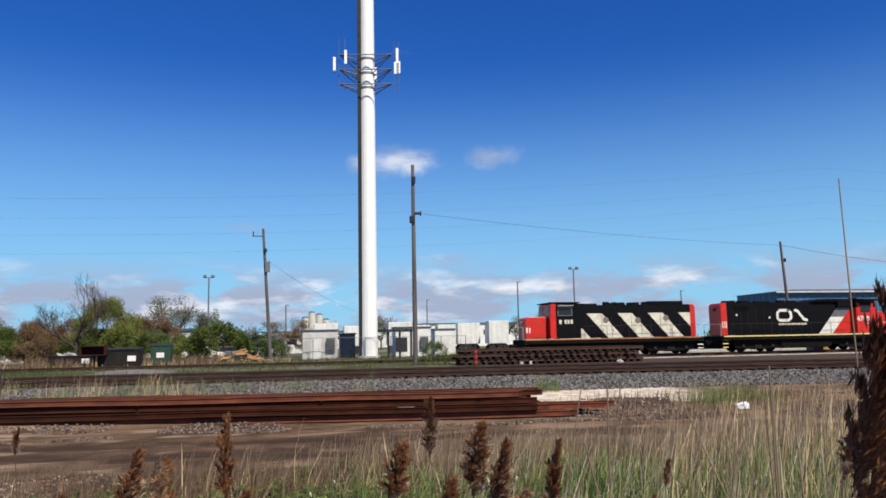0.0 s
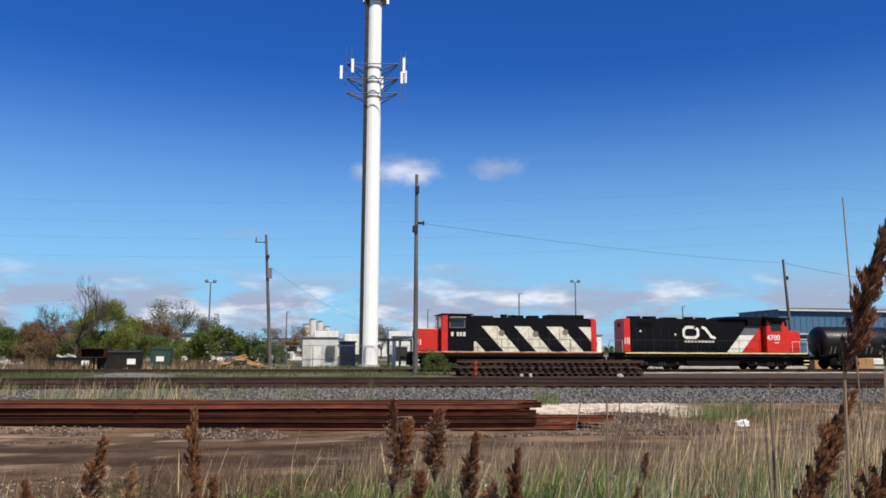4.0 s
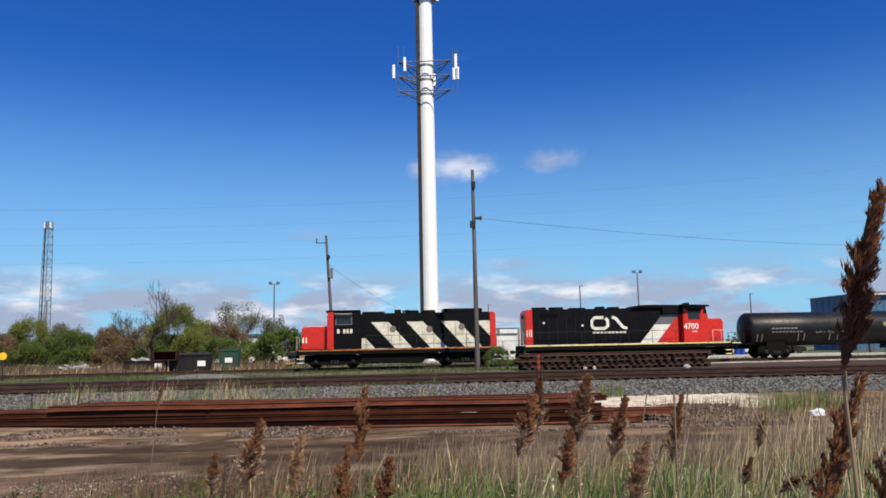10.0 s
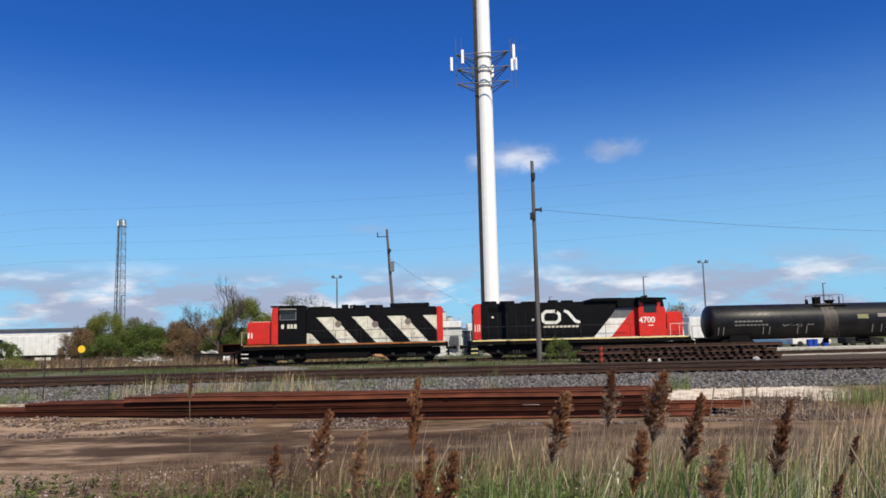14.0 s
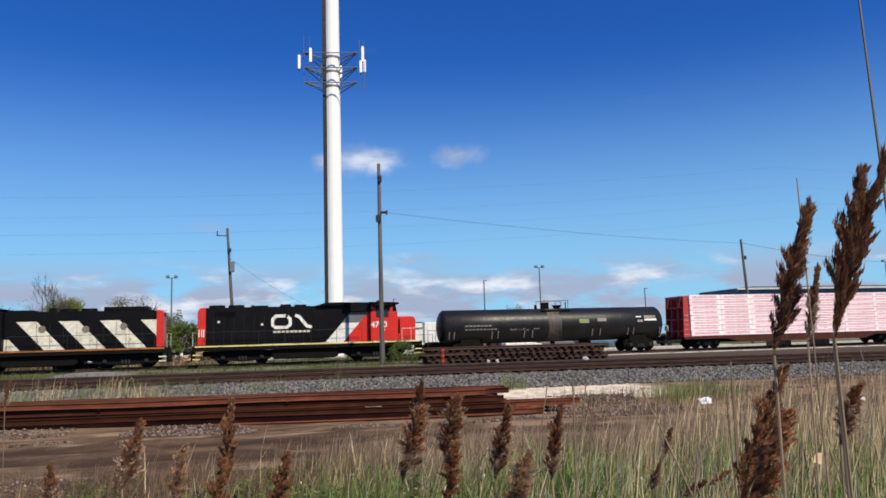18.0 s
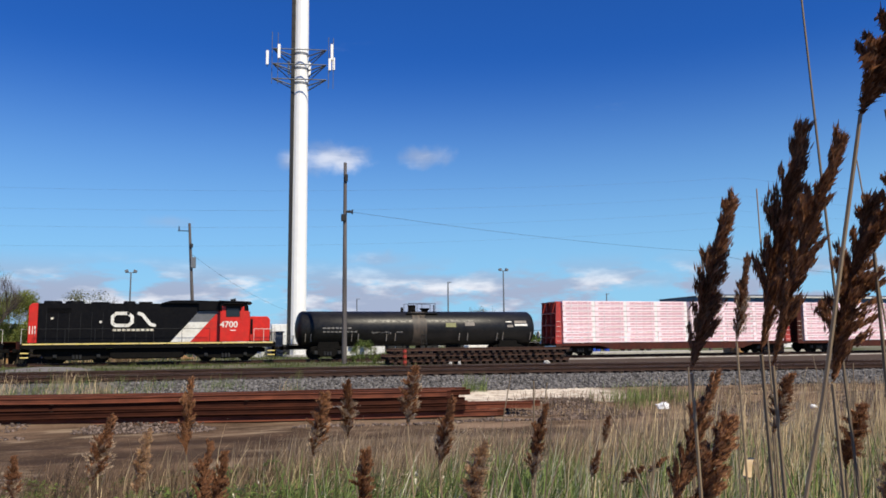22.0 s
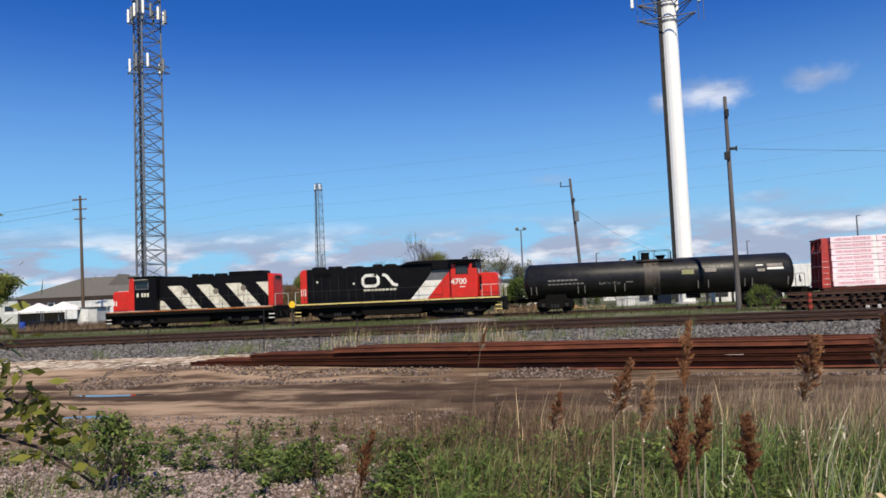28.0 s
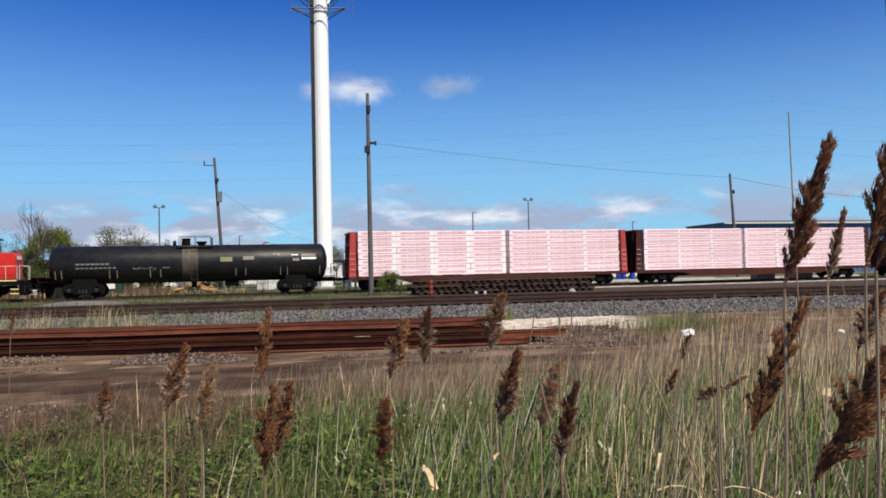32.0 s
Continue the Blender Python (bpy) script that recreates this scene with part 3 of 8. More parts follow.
    col = mx(mth("MULTIPLY", bed, 0.9), col, mx(mr(nz(14.0, 4.0), 0.4, 0.64), (0.03, 0.021, 0.017), (0.085, 0.065, 0.054)))
    col = mx(mr(s, 46.0, 48.0), col, yard)
    side = mth("MULTIPLY", mr(x, 10.0, 15.0), mr(y, 60.0, 58.0))
    bare = mx(mth("MULTIPLY", mr(y, 53.5, 55.0), mr(nz(0.8), 0.38, 0.5)), (0.07, 0.052, 0.042), (0.42, 0.39, 0.35))
    col = mx(mth("MULTIPLY", side, mr(s, 46.0, 48.0)), col, bare)
    col = mx(mr(s, 95.0, 130.0), col, far_green)
    l.new(col, p.inputs["Base Color"])
    bp = n.new("ShaderNodeBump")
    bp.inputs["Strength"].default_value, bp.inputs["Distance"].default_value = 0.6, 0.04
    l.new(nz(22.0, 8.0, 0.7), bp.inputs["Height"])
    l.new(bp.outputs[0], p.inputs["Normal"])
    me = bpy.data.meshes.new("ground")
    me.from_pydata(verts, [], faces)
    me.materials.append(m)
    me.polygons.foreach_set("use_smooth", [True] * len(me.polygons))
    tagged(new("ground", me), "bare brown dirt, pale gravel and grassy rail yard", "ground", kind="structure")


make_ground()


def make_puddles():
    water = bpy.data.materials.new("still_water")
    water.use_nodes = True
    p = water.node_tree.nodes["Principled BSDF"]
    p.inputs["Base Color"].default_value, p.inputs["Roughness"].default_value = (0.05, 0.035, 0.025, 1), 0.03
    M["still_water"] = water
    for (px, py, a, b), lift in zip(PUDDLES, (0.045, 0.045, 0.03, 0.03)):
        bm = B()
        ring = [bm.verts.new((px + a * 1.15 * math.cos(q), py + b * 1.2 * math.sin(q), ground_z(px, py) + lift)) for q in np.linspace(0, 2 * math.pi, 24, endpoint=False)]
        bm.faces.new(ring)
        tagged(part("puddle", bm, "still_water"), "shallow muddy puddle in a wheel rut reflecting sky", "puddle", "puddles", "structure")


make_puddles()

# ---- tracks ----


def rail_profile():
    return [(-0.068, 0), (0.068, 0), (0.068, 0.012), (0.012, 0.03), (0.010, 0.125), (0.034, 0.138), (0.036, 0.165), (0.030, 0.172), (-0.030, 0.172),
            (-0.036, 0.165), (-0.034, 0.138), (-0.010, 0.125), (-0.012, 0.03), (-0.068, 0.012)]


def sweep(profile, path):
    """A closed outline carried along a level path; outline's first axis points sideways."""
    bm = B()
    rings = []
    for i, p in enumerate(path):
        a, b = path[max(i - 1, 0)], path[min(i + 1, len(path) - 1)]
        d = Vector((b[0] - a[0], b[1] - a[1], 0)).normalized()
        s = Vector((-d.y, d.x, 0))
        rings.append([bm.verts.new(Vector(p) + s * u + Vector((0, 0, v))) for u, v in profile])
    k = len(profile)
    for r, q in zip(rings, rings[1:]):
        for i in range(k):
            bm.faces.new((r[i], r[(i + 1) % k], q[(i + 1) % k], q[i]))
    bm.faces.new(rings[0][::-1])
    bm.faces.new(rings[-1])
    bmesh.ops.recalc_face_normals(bm, faces=bm.faces)
    return bm


def make_track(label, line, xs):
    tr = thing("railway_track", label, "railway track", "railway tracks")
    for off in (-0.7525, 0.7525):
        path = []
        for x in xs:
            e = 0.2
            d = Vector((2 * e, line(x + e) - line(x - e), 0)).normalized()
            path.append((x - d.y * off, line(x) + d.x * off, 0.008))
        part("rail", sweep(rail_profile(), path), "rail_side", tr, "rust-brown steel rail")
        head = [(p[0], p[1], p[2] + 0.1725) for p in path]
        part("rail_head", sweep([(-0.027, 0), (0.027, 0), (0.027, 0.004), (-0.027, 0.004)], head), "rail_steel", tr, "worn bright running surface of the rail")
    ties = B()
    x = xs[0]
    while x < xs[-1]:
        a = math.atan2(line(x + 0.2) - line(x - 0.2), 0.4)
        box(ties, (x, line(x), -0.055 + 0.008 * math.sin(x * 7)), (0.23, 2.6, 0.12), Matrix.Rotation(a + 0.02 * math.sin(x * 3.1), 3, "Z"))
        x += 0.56
    tagged(part("tie", ties, "tie_wood", tr, "weathered dark wooden ties"), kind="stuff")
    return tr


make_track("rusty main track with wooden ties on grey ballast", near_track, list(np.arange(-64, 70, 2.0)))
make_track("second main track with worn bright rail heads", lambda x: near_track(x) + 5.2, list(np.arange(-64, 70, 2.0)))
make_track("yard track under the slow freight train", lambda x: 59.0, list(np.arange(-90, 150, 10.0)))


def scatter_stones(name, label, n, place, size, material, seed):
    """Loose angular stones, each a skewed block of eight corners."""
    rng = np.random.default_rng(seed)
    c = np.array(place(rng, n))
    n = len(c)
    unit = np.array([(-1, -1, -1), (1, -1, -1), (1, 1, -1), (-1, 1, -1), (-1, -1, 1), (1, -1, 1), (1, 1, 1), (-1, 1, 1)], dtype=float)
    v = unit[None] * rng.uniform(0.55, 1.0, (n, 8, 3)) * rng.uniform(size[0], size[1], (n, 1, 1)) * 0.5 * rng.uniform(0.7, 1.2, (n, 1, 3))
    a = rng.uniform(0, 6.28, n)
    ca, sa = np.cos(a)[:, None], np.sin(a)[:, None]
    x = v[..., 0] * ca - v[..., 1] * sa
    y = v[..., 0] * sa + v[..., 1] * ca
    t = rng.uniform(-0.7, 0.7, n)
    ct, st = np.cos(t)[:, None], np.sin(t)[:, None]
    y, z = y * ct - v[..., 2] * st, y * st + v[..., 2] * ct
    v = np.stack((x, y, z), -1) + c[:, None]
    q = np.array([(0, 3, 2, 1), (4, 5, 6, 7), (0, 1, 5, 4), (1, 2, 6, 5), (2, 3, 7, 6), (3, 0, 4, 7)])
    f = (q[None] + 8 * np.arange(n)[:, None, None]).reshape(-1, 4)
    return quads(name, v, f, material, "stuff", label, "gravel")


def on_ballast(rng, n):
    out = []
    for _ in range(n):
        x = rng.uniform(-32, 38)
        s = rng.uniform(-6.9, -1.7)
        y = near_track(x) + s
        out.append((x, y, ground_z(x, y) + 0.015))
    return out


scatter_stones("ballast_stones", "loose grey crushed-stone ballast beside the track", 26000, on_ballast, (0.06, 0.15), "ballast", 5)


def on_verge(rng, n):
    out = []
    while len(out) < n:
        x, s = rng.uniform(-18, 26), rng.uniform(-14.5, -10.0)
        if rng.random() > 0.55 + 0.45 * ramp(x, 4, 9) or noise.noise((x * 0.4, s * 0.5, 9)) < -0.05:
            continue
        y = near_track(x) + s
        out.append((x, y, ground_z(x, y) + 0.01))
    return out


scatter_stones("loose_stones", "brownish broken stone scattered round the rail pile", 11000, on_verge, (0.025, 0.10), "rubble", 6)


def rocks_near(rng, n):
    out = []
    while len(out) < n:
        x, y = rng.normal(-6.2, 1.5), rng.normal(9.6, 0.9)
        pick = rng.random()
        if pick < 0.2:
            x, y = rng.uniform(-15, -3), rng.uniform(11.0, 15.6)
        elif pick < 0.55:
            x, y = rng.uniform(-9.5, -1.5), rng.uniform(8.2, 12.5)
        out.append((x, y, ground_z(x, y) + 0.02))
    return out


scatter_stones("stone_rubble", "pale broken stones among green weeds", 10000, rocks_near, (0.015, 0.06), "stone_pale", 7)

# ---- pile of used rails ----


def make_rail_pile():
    """Used rails laid in four layers on timber bearers, ends uneven."""
    ax, ay, bx, by = -15.9, 25.9, 7.4, 22.5
    ang = math.atan2(by - ay, bx - ax)
    base = thing("rail_pile", "long stacked pile of rusty used steel rails on bare ground", "rail pile",
                 at=Matrix.Translation((ax, ay, -0.76)) @ Matrix.Rotation(ang, 4, "Z"))
    length = 23.55
    rnd = random.Random(4)
    starts = (0.0, 0.7, 3.4, 7.2)
    meshes = []
    for late in starts:
        for k in range(3):
            n = 24
            bow = [0.012, -0.01, 0.016][k]
            path = [(late + (length - late) * i / n, bow * math.sin(3.14 * i / n * 2), 0.012 * math.sin(3.1 * i / n * (k + 2))) for i in range(n + 1)]
            meshes.append(mesh_of("rail", sweep(rail_profile(), path), "rust"))
    z = 0.02
    for layer, (count, first, right) in enumerate(((13, 0.05, 0.0), (12, -0.05, 0.15), (11, 0.08, -0.25), (10, 0.0, 0.05))):
        for i in range(count):
            y = first + 0.165 * i + rnd.uniform(-0.012, 0.012)
            dx = rnd.uniform(-0.25, 0.25) + right
            if layer == 3 and i < 3:
                dx -= 0.5
            if layer == 0 and i in (0, 1):
                dx += 1.2
            m = Matrix.Translation((dx, y, z + rnd.uniform(-0.004, 0.004))) @ Matrix.Rotation(radians(rnd.uniform(-0.12, 0.12)), 4, "Z")
            share("rail", meshes[3 * layer + rnd.randrange(3)], base, m)
        z += 0.176
        if layer < 3:
            for bx_ in [q for q in (1.5, 6.2, 11.6, 17.0, 21.8) if q > starts[layer + 1]]:
                bm = box(B(), (bx_, 1.0, z + 0.012), (0.09, 2.1, 0.022))
                part("bearer", bm, "old_tie", base, "thin dark timber spacer between rail layers")
            z += 0.026
    for bx_, dy in ((23.2, 0.0), (23.9, 0.24), (23.4, 0.5), (23.7, 0.9)):
        bm = B()
        share("rail", mesh_of("short_rail", sweep(rail_profile(), [(0, 0, 0), (2.0, 0.03, 0.0), (2.6 + dy, 0.05, -0.01)]), "rust"), base,
              Matrix.Translation((bx_ - 1.0, 0.1 + dy, 0.20 if dy else 0.02)))
    for cx, cw in ((19.55, 0.50), (12.9, 0.16)):
        part("paint_mark", box(B(), (cx, -0.03, 0.375), (cw, 0.02, 0.03)), "wrap_white", base, "short white chalk mark on a rail")
    return base


make_rail_pile()

# ---- train ----
TRAIN_Y, RAIL_Z = 59.0, 0.18


def train_shift(t):
    """How far the train has rolled along the yard track by t seconds."""
    return -2.1976 * t - 0.00453 * t * t + 0.000237 * t ** 3 + 0.22 * ramp(t, 15.0, 24.0)


MOVERS = []   # (thing, x at the start)
WHEELS = []   # (wheelset, x, z, radius)


def wheelset_mesh():
    bm = B()
    tube(bm, (0, -0.95, 0), (0, 0.95, 0), 0.085, seg=10)
    for s in (-1, 1):
        tube(bm, (0, s * 0.69, 0), (0, s * 0.82, 0), 0.50, 0.48, seg=24)
        tube(bm, (0, s * 0.655, 0), (0, s * 0.69, 0), 0.53, 0.53, seg=24)
        tube(bm, (0, s * 0.82, 0), (0, s * 0.87, 0), 0.15, seg=12)
        for k in range(4):
            a = k * math.pi / 2
            tube(bm, (0.29 * math.cos(a), s * 0.80, 0.29 * math.sin(a)), (0.29 * math.cos(a), s * 0.835, 0.29 * math.sin(a)), 0.05, seg=8)
    return mesh_of("wheelset", bm, "under_black")


WHEELSET = wheelset_mesh()


def truck(car, x, base, heavy):
    """A two-axle truck: side frames, springs, bolster and two wheelsets that turn."""
    bm = B()
    h = base / 2
    for s in (-1, 1):
        if heavy:
            pts = [(-h - 0.85, 0.50), (-h - 0.55, 0.30), (-h + 0.3, 0.26), (-0.5, 0.20), (0.5, 0.20), (h - 0.3, 0.26), (h + 0.55, 0.30), (h + 0.85, 0.50), (h + 0.85, 0.97), (-h - 0.85, 0.97)]
        else:
            pts = [(-h - 0.35, 0.40), (-h + 0.2, 0.36), (-0.45, 0.20), (0.45, 0.20), (h - 0.2, 0.36), (h + 0.35, 0.40), (h + 0.32, 0.62), (0.4, 0.80), (-0.4, 0.80), (-h - 0.32, 0.62)]
        prism(bm, pts, s * 1.02 - 0.06, s * 1.02 + 0.06, 0.015)
    box(bm, (0, 0, 0.62), (0.5, 2.1, 0.26), bevel=0.03)
    fr = part("truck", bm, "under_black", car, "blackened cast steel truck", at=Matrix.Translation((x, 0, 0)))
    for s in (-1, 1):
        b2 = B()
        for dx in (-0.22, 0, 0.22):
            tube(b2, (dx, s * 1.1, 0.30), (dx, s * 1.1, 0.58), 0.085, seg=10)
        part("spring_nest", b2, "dark_steel", fr)
        for ax in (-h, h):
            b3 = B()
            box(b3, (ax, s * 1.10, 0.50), (0.26, 0.14, 0.28), bevel=0.03)
            tube(b3, (ax, s * 1.16, 0.50), (ax, s * 1.21, 0.50), 0.09, seg=10)
            part("journal_box", b3, "dark_steel", fr)
    for ax in (-h, h):
        w = share("wheelset", WHEELSET, fr, Matrix.Translation((ax, 0, 0.5)))
        WHEELS.append((w, ax, 0.5, 0.5))
    return fr


def coupler(car, x, s):
    bm = B()
    box(bm, (x + s * 0.25, 0, 0.88), (0.6, 0.16, 0.18), bevel=0.02)
    prism(bm, [(x + s * 0.5, 0.74), (x + s * 0.78, 0.74), (x + s * 0.78, 1.02), (x + s * 0.5, 1.02)], -0.16, 0.16, 0.03)
    part("coupler", bm, "under_black", car, "rusty steel knuckle coupler")
    b2 = B()
    q = [(x + s * 0.2, 0.3, 0.8), (x + s * 0.4, 0.32, 0.5), (x + s * 0.65, 0.25, 0.45), (x + s * 0.8, 0.15, 0.55)]
    for a, b in zip(q, q[1:]):
        tube(b2, a, b, 0.025, seg=6)
    part("air_hose", b2, "rubber", car, "black rubber air hose")


def railing(car, xs, y, z0, height, material, rails=1):
    """Posts and a handrail along one side."""
    for x in xs:
        part("railing_post", tube(B(), (x, y, z0), (x, y, z0 + height), 0.017, seg=6), material, car)
    for k in range(rails):
        part("handrail", tube(B(), (xs[0], y, z0 + height - 0.45 * k), (xs[-1], y, z0 + height - 0.45 * k), 0.017, seg=6), material, car)


def steps(car, x, s, edge):
    """End steps at one corner on both sides of a locomotive."""
    for y in (-1.28, 1.28):
        for k in range(3):
            part("step", box(B(), (x, y, 0.42 + 0.3 * k), (0.52, 0.34, 0.035), bevel=0.005), "under_black", car)
            part("step_edge", box(B(), (x, y + math.copysign(0.175, y), 0.43 + 0.3 * k), (0.52, 0.014, 0.07)), edge, car, "pale painted step edge")
        part("step_side", prism(B(), [(x + s * 0.26, 0.35), (x + s * 0.31, 0.35), (x + s * 0.31, 1.32), (x + s * 0.26, 1.32)], y - 0.17, y + 0.17), "under_black", car)


def loco_common(car, half, stripe, cut):
    """Frame, deck edge stripe, fuel tank, trucks, couplers, pilots."""
    part("frame", prism(B(), [(-half, 1.0), (half, 1.0), (half, 1.32), (-half, 1.32)], -1.50, 1.50, 0.02), "under_black", car, "black steel underframe")
    part("deck", box(B(), (0, 0, 1.345), (2 * half - 0.1, 3.0, 0.04)), "under_black", car)
    n = 9
    w = (2 * half - 0.3) / n
    for i in range(n):
        for y in (-1.508, 1.508):
            part("sill_stripe", box(B(), (-half + 0.15 + w * (i + 0.5), y, 1.325), (w - 0.05, 0.012, 0.085)), stripe, car)
    # tank drawn overlong, its extra length standing in for shade under the frame
    tank = B()
    prism(tank, [(-2.45, 0.42), (-2.2, 0.26), (2.2, 0.26), (2.45, 0.42), (2.45, 0.98), (-2.45, 0.98)], -1.25, 1.25, 0.06)
    part("fuel_tank", tank, "under_black", car, "black fuel tank under the frame", at=Matrix.Translation((cut, 0, 0)))
    for y in (-1.0, 1.0):
        part("air_reservoir", tube(B(), (cut - 1.6, y, 1.02), (cut + 1.6, y, 1.02), 0.16, seg=12), "dark_steel", car, smooth=True)
    part("battery_box", box(B(), (cut + 3.0, 0, 0.78), (1.0, 2.3, 0.5), bevel=0.03), "under_black", car)
    # motor and piping blocks oversized, filling the gaps so the underside stays dark
    for s in (-1, 1):
        for dx in (-0.75, 0.75):
            part("traction_motor", box(B(), (s * 4.95 + dx, 0, 0.68), (1.42, 1.9, 0.66), bevel=0.06), "under_black", car)
        part("air_piping", box(B(), (s * (half - 1.2), 0, 0.8), (1.0, 1.8, 0.35), bevel=0.05), "under_black", car)
        truck(car, s * 4.95, 2.75, True)
        coupler(car, s * (half - 0.05), s)
        pl = B()
        prism(pl, [(s * (half - 0.02), 0.30), (s * (half + 0.10), 0.30), (s * (half + 0.05), 1.0), (s * (half - 0.02), 1.0)], -1.25, 1.25, 0.01)
        part("pilot", pl, "under_black", car, "black steel pilot plate")
        for k in (-1, 1):
            part("mu_hose", tube(B(), (s * (half + 0.08), k * 0.6, 0.95), (s * (half + 0.12), k * 0.62, 0.5), 0.025, seg=6), "rubber", car)
            part("end_post", tube(B(), (s * (half - 0.03), k * 1.3, 1.36), (s * (half - 0.03), k * 1.3, 2.35), 0.018, seg=6), "white_paint", car)
        part("end_handrail", tube(B(), (s * (half - 0.03), -1.3, 2.35), (s * (half - 0.03), 1.3, 2.35), 0.018, seg=6), "white_paint", car)


def roof_fan(car, x, z, r):
    f = part("fan", tube(B(), (x, 0, z), (x, 0, z + 0.20), r, r * 0.96, 20), "black_paint", car, "round radiator fan housing")
    g = B()
    for k in range(6):
        a = k * math.pi / 6
        box(g, (x, 0, z + 0.215), (2 * r * 0.9, 0.02, 0.02), Matrix.Rotation(a, 3, "Z"))
    part("fan_grille", g, "dark_steel", f)


def bars(parent, xs, z, h, y, material, label=""):
    for x0, x1 in xs:
        part("lettering", box(B(), ((x0 + x1) / 2, y, z), (x1 - x0, 0.008, h)), material, parent, label)


def locomotive_striped():
    car = thing("locomotive", "black diesel locomotive with red low nose and slanting cream stripes", "locomotive", "train")
    half = 7.75
    loco_common(car, half, "orange_paint", -0.6)
    T, Bt, W_ = 3.38, 1.40, 0.92
    zt = 4.06
    x0, x1 = -2.92, 6.95
    slope = 1.70 / 1.86

    def at_z(xtop, z):
        return xtop + (T - z) * slope

    # upper black band of the long hood
    top = part("hood_top", prism(B(), [(x0, T), (x1, T), (x1, zt - 0.1), (x1 - 0.12, zt), (x0 + 0.1, zt), (x0, zt - 0.1)], -W_, W_), "black_paint", car, "long black engine hood")
    tops = [(-2.2, -0.88), (0.49, 1.78), (3.15, 4.48), (5.88, 6.95)]
    edge_t, edge_b = x0, None
    zb = Bt
    # first lower corner stripe behind the cab
    c0a = (x0, 2.18)
    c0b = (x0 + 0.30, 2.18)
    c0c = (at_z(x0 + 0.30 - (T - 2.18) * slope, zb), zb)
    part("stripe", prism(B(), [(x0, zb), c0c, c0b, c0a], -W_, W_), "cream_paint", car, "slanting cream paint stripe")
    prev = [c0c, c0b, c0a, (x0, T)]
    for a, b in tops:
        la, lb = at_z(a, zb), at_z(b, zb)
        blk = [prev[0]] + [(min(la, x1), zb)] + ([(x1, T - (x1 - a) / slope)] if la > x1 else []) + [(a, T)] + prev[1:][::-1]
        part("hood_side", prism(B(), blk, -W_, W_), "black_paint", car)
        if la > x1:
            zz = T - (x1 - a) / slope
            part("stripe", prism(B(), [(x1, zz), (x1, T), (a, T)], -W_, W_), "cream_paint", car, "slanting cream paint stripe")
            break
        if lb > x1:
            zz = T - (x1 - b) / slope
            part("stripe", prism(B(), [(la, zb), (x1, zb), (x1, zz), (b, T), (a, T)], -W_, W_), "cream_paint", car, "slanting cream paint stripe")
        else:
            part("stripe", prism(B(), [(la, zb), (lb, zb), (b, T), (a, T)], -W_, W_), "cream_paint", car, "slanting cream paint stripe")
        prev = [(lb, zb), (b, T)]
        if lb > x1:
            break
    part("hood_end", prism(B(), [(x1, Bt), (7.42, Bt), (7.42, 3.85), (7.3, 4.05), (x1, 4.06)], -W_ - 0.02, W_ + 0.02, 0.03), "red_paint", car, "red rear hood end")
    part("end_number_board", box(B(), (7.44, 0, 3.75), (0.06, 1.0, 0.25)), "dark_steel", car)
    # hood doors along the lower side
    for i in range(9):
        x = -0.9 + 0.86 * i
        for y in (-W_ - 0.006, W_ + 0.006):
            part("door_seam", box(B(), (x, y, 2.35), (0.02, 0.02, 1.7)), "dark_steel", car)
            part("door_latch", box(B(), (x + 0.1, y, 2.0), (0.05, 0.03, 0.12)), "dark_steel", car)
    for xx, zz in ((-0.55, 2.85), (2.25, 2.78), (4.75, 2.95)):
        part("side_vent", tube(B(), (xx, -W_, zz), (xx, -W_ - 0.03, zz), 0.24, seg=16), "vent_brown", car, "round dusty vent in the hood side")
    # cab
    cw = 1.48
    part("cab_rear", prism(B(), [(-5.0, Bt), (x0, Bt), (x0, 4.05), (-3.3, 4.22), (-5.0, 4.22)], -cw, cw, 0.03), "black_paint", car, "black cab side with sliding window")
    part("cab_front", prism(B(), [(-5.5, Bt), (-5.0, Bt), (-5.0, 4.22), (-5.42, 4.16), (-5.5, 3.1)], -cw, cw, 0.02), "red_paint", car, "red cab front")
    part("cab_roof", prism(B(), [(-5.62, 4.20), (x0 - 0.02, 4.20), (x0 - 0.1, 4.30), (-5.5, 4.30)], -cw - 0.06, cw + 0.06, 0.03), "black_paint", car, "black cab roof")
    for s in (-1, 1):
        w = part("window_frame", box(B(), (-4.25, s * (cw + 0.006), 3.55), (1.25, 0.02, 0.72), bevel=0.008), "grey_panel", car)
        part("window_pane", box(B(), (-4.25, s * (cw + 0.016), 3.55), (1.1, 0.012, 0.58)), "glass_dark", w)
        part("sunshade", box(B(), (-4.25, s * (cw + 0.16), 3.98), (1.3, 0.32, 0.02), Matrix.Rotation(s * 0.25, 3, "X")), "white_paint", car, "pale sunshade over the cab window")
        part("front_window", box(B(), (-5.47, s * 0.85, 3.6), (0.03, 0.8, 0.65)), "glass_dark", car)
        bars(car, [(-4.75, -4.55), (-4.30, -4.12), (-4.06, -3.88), (-3.80, -3.6)], 2.72, 0.32, s * (cw + 0.008), "cream_paint", "painted number, worn")
    # nose
    part("nose", prism(B(), [(-7.4, Bt), (-5.5, Bt), (-5.5, 3.12), (-7.2, 3.12), (-7.4, 2.98)], -0.95, 0.95, 0.05), "red_paint", car, "low red short nose")
    part("nose_top", box(B(), (-6.3, 0, 3.14), (1.4, 1.5, 0.03)), "white_paint", car, "pale top of the nose")
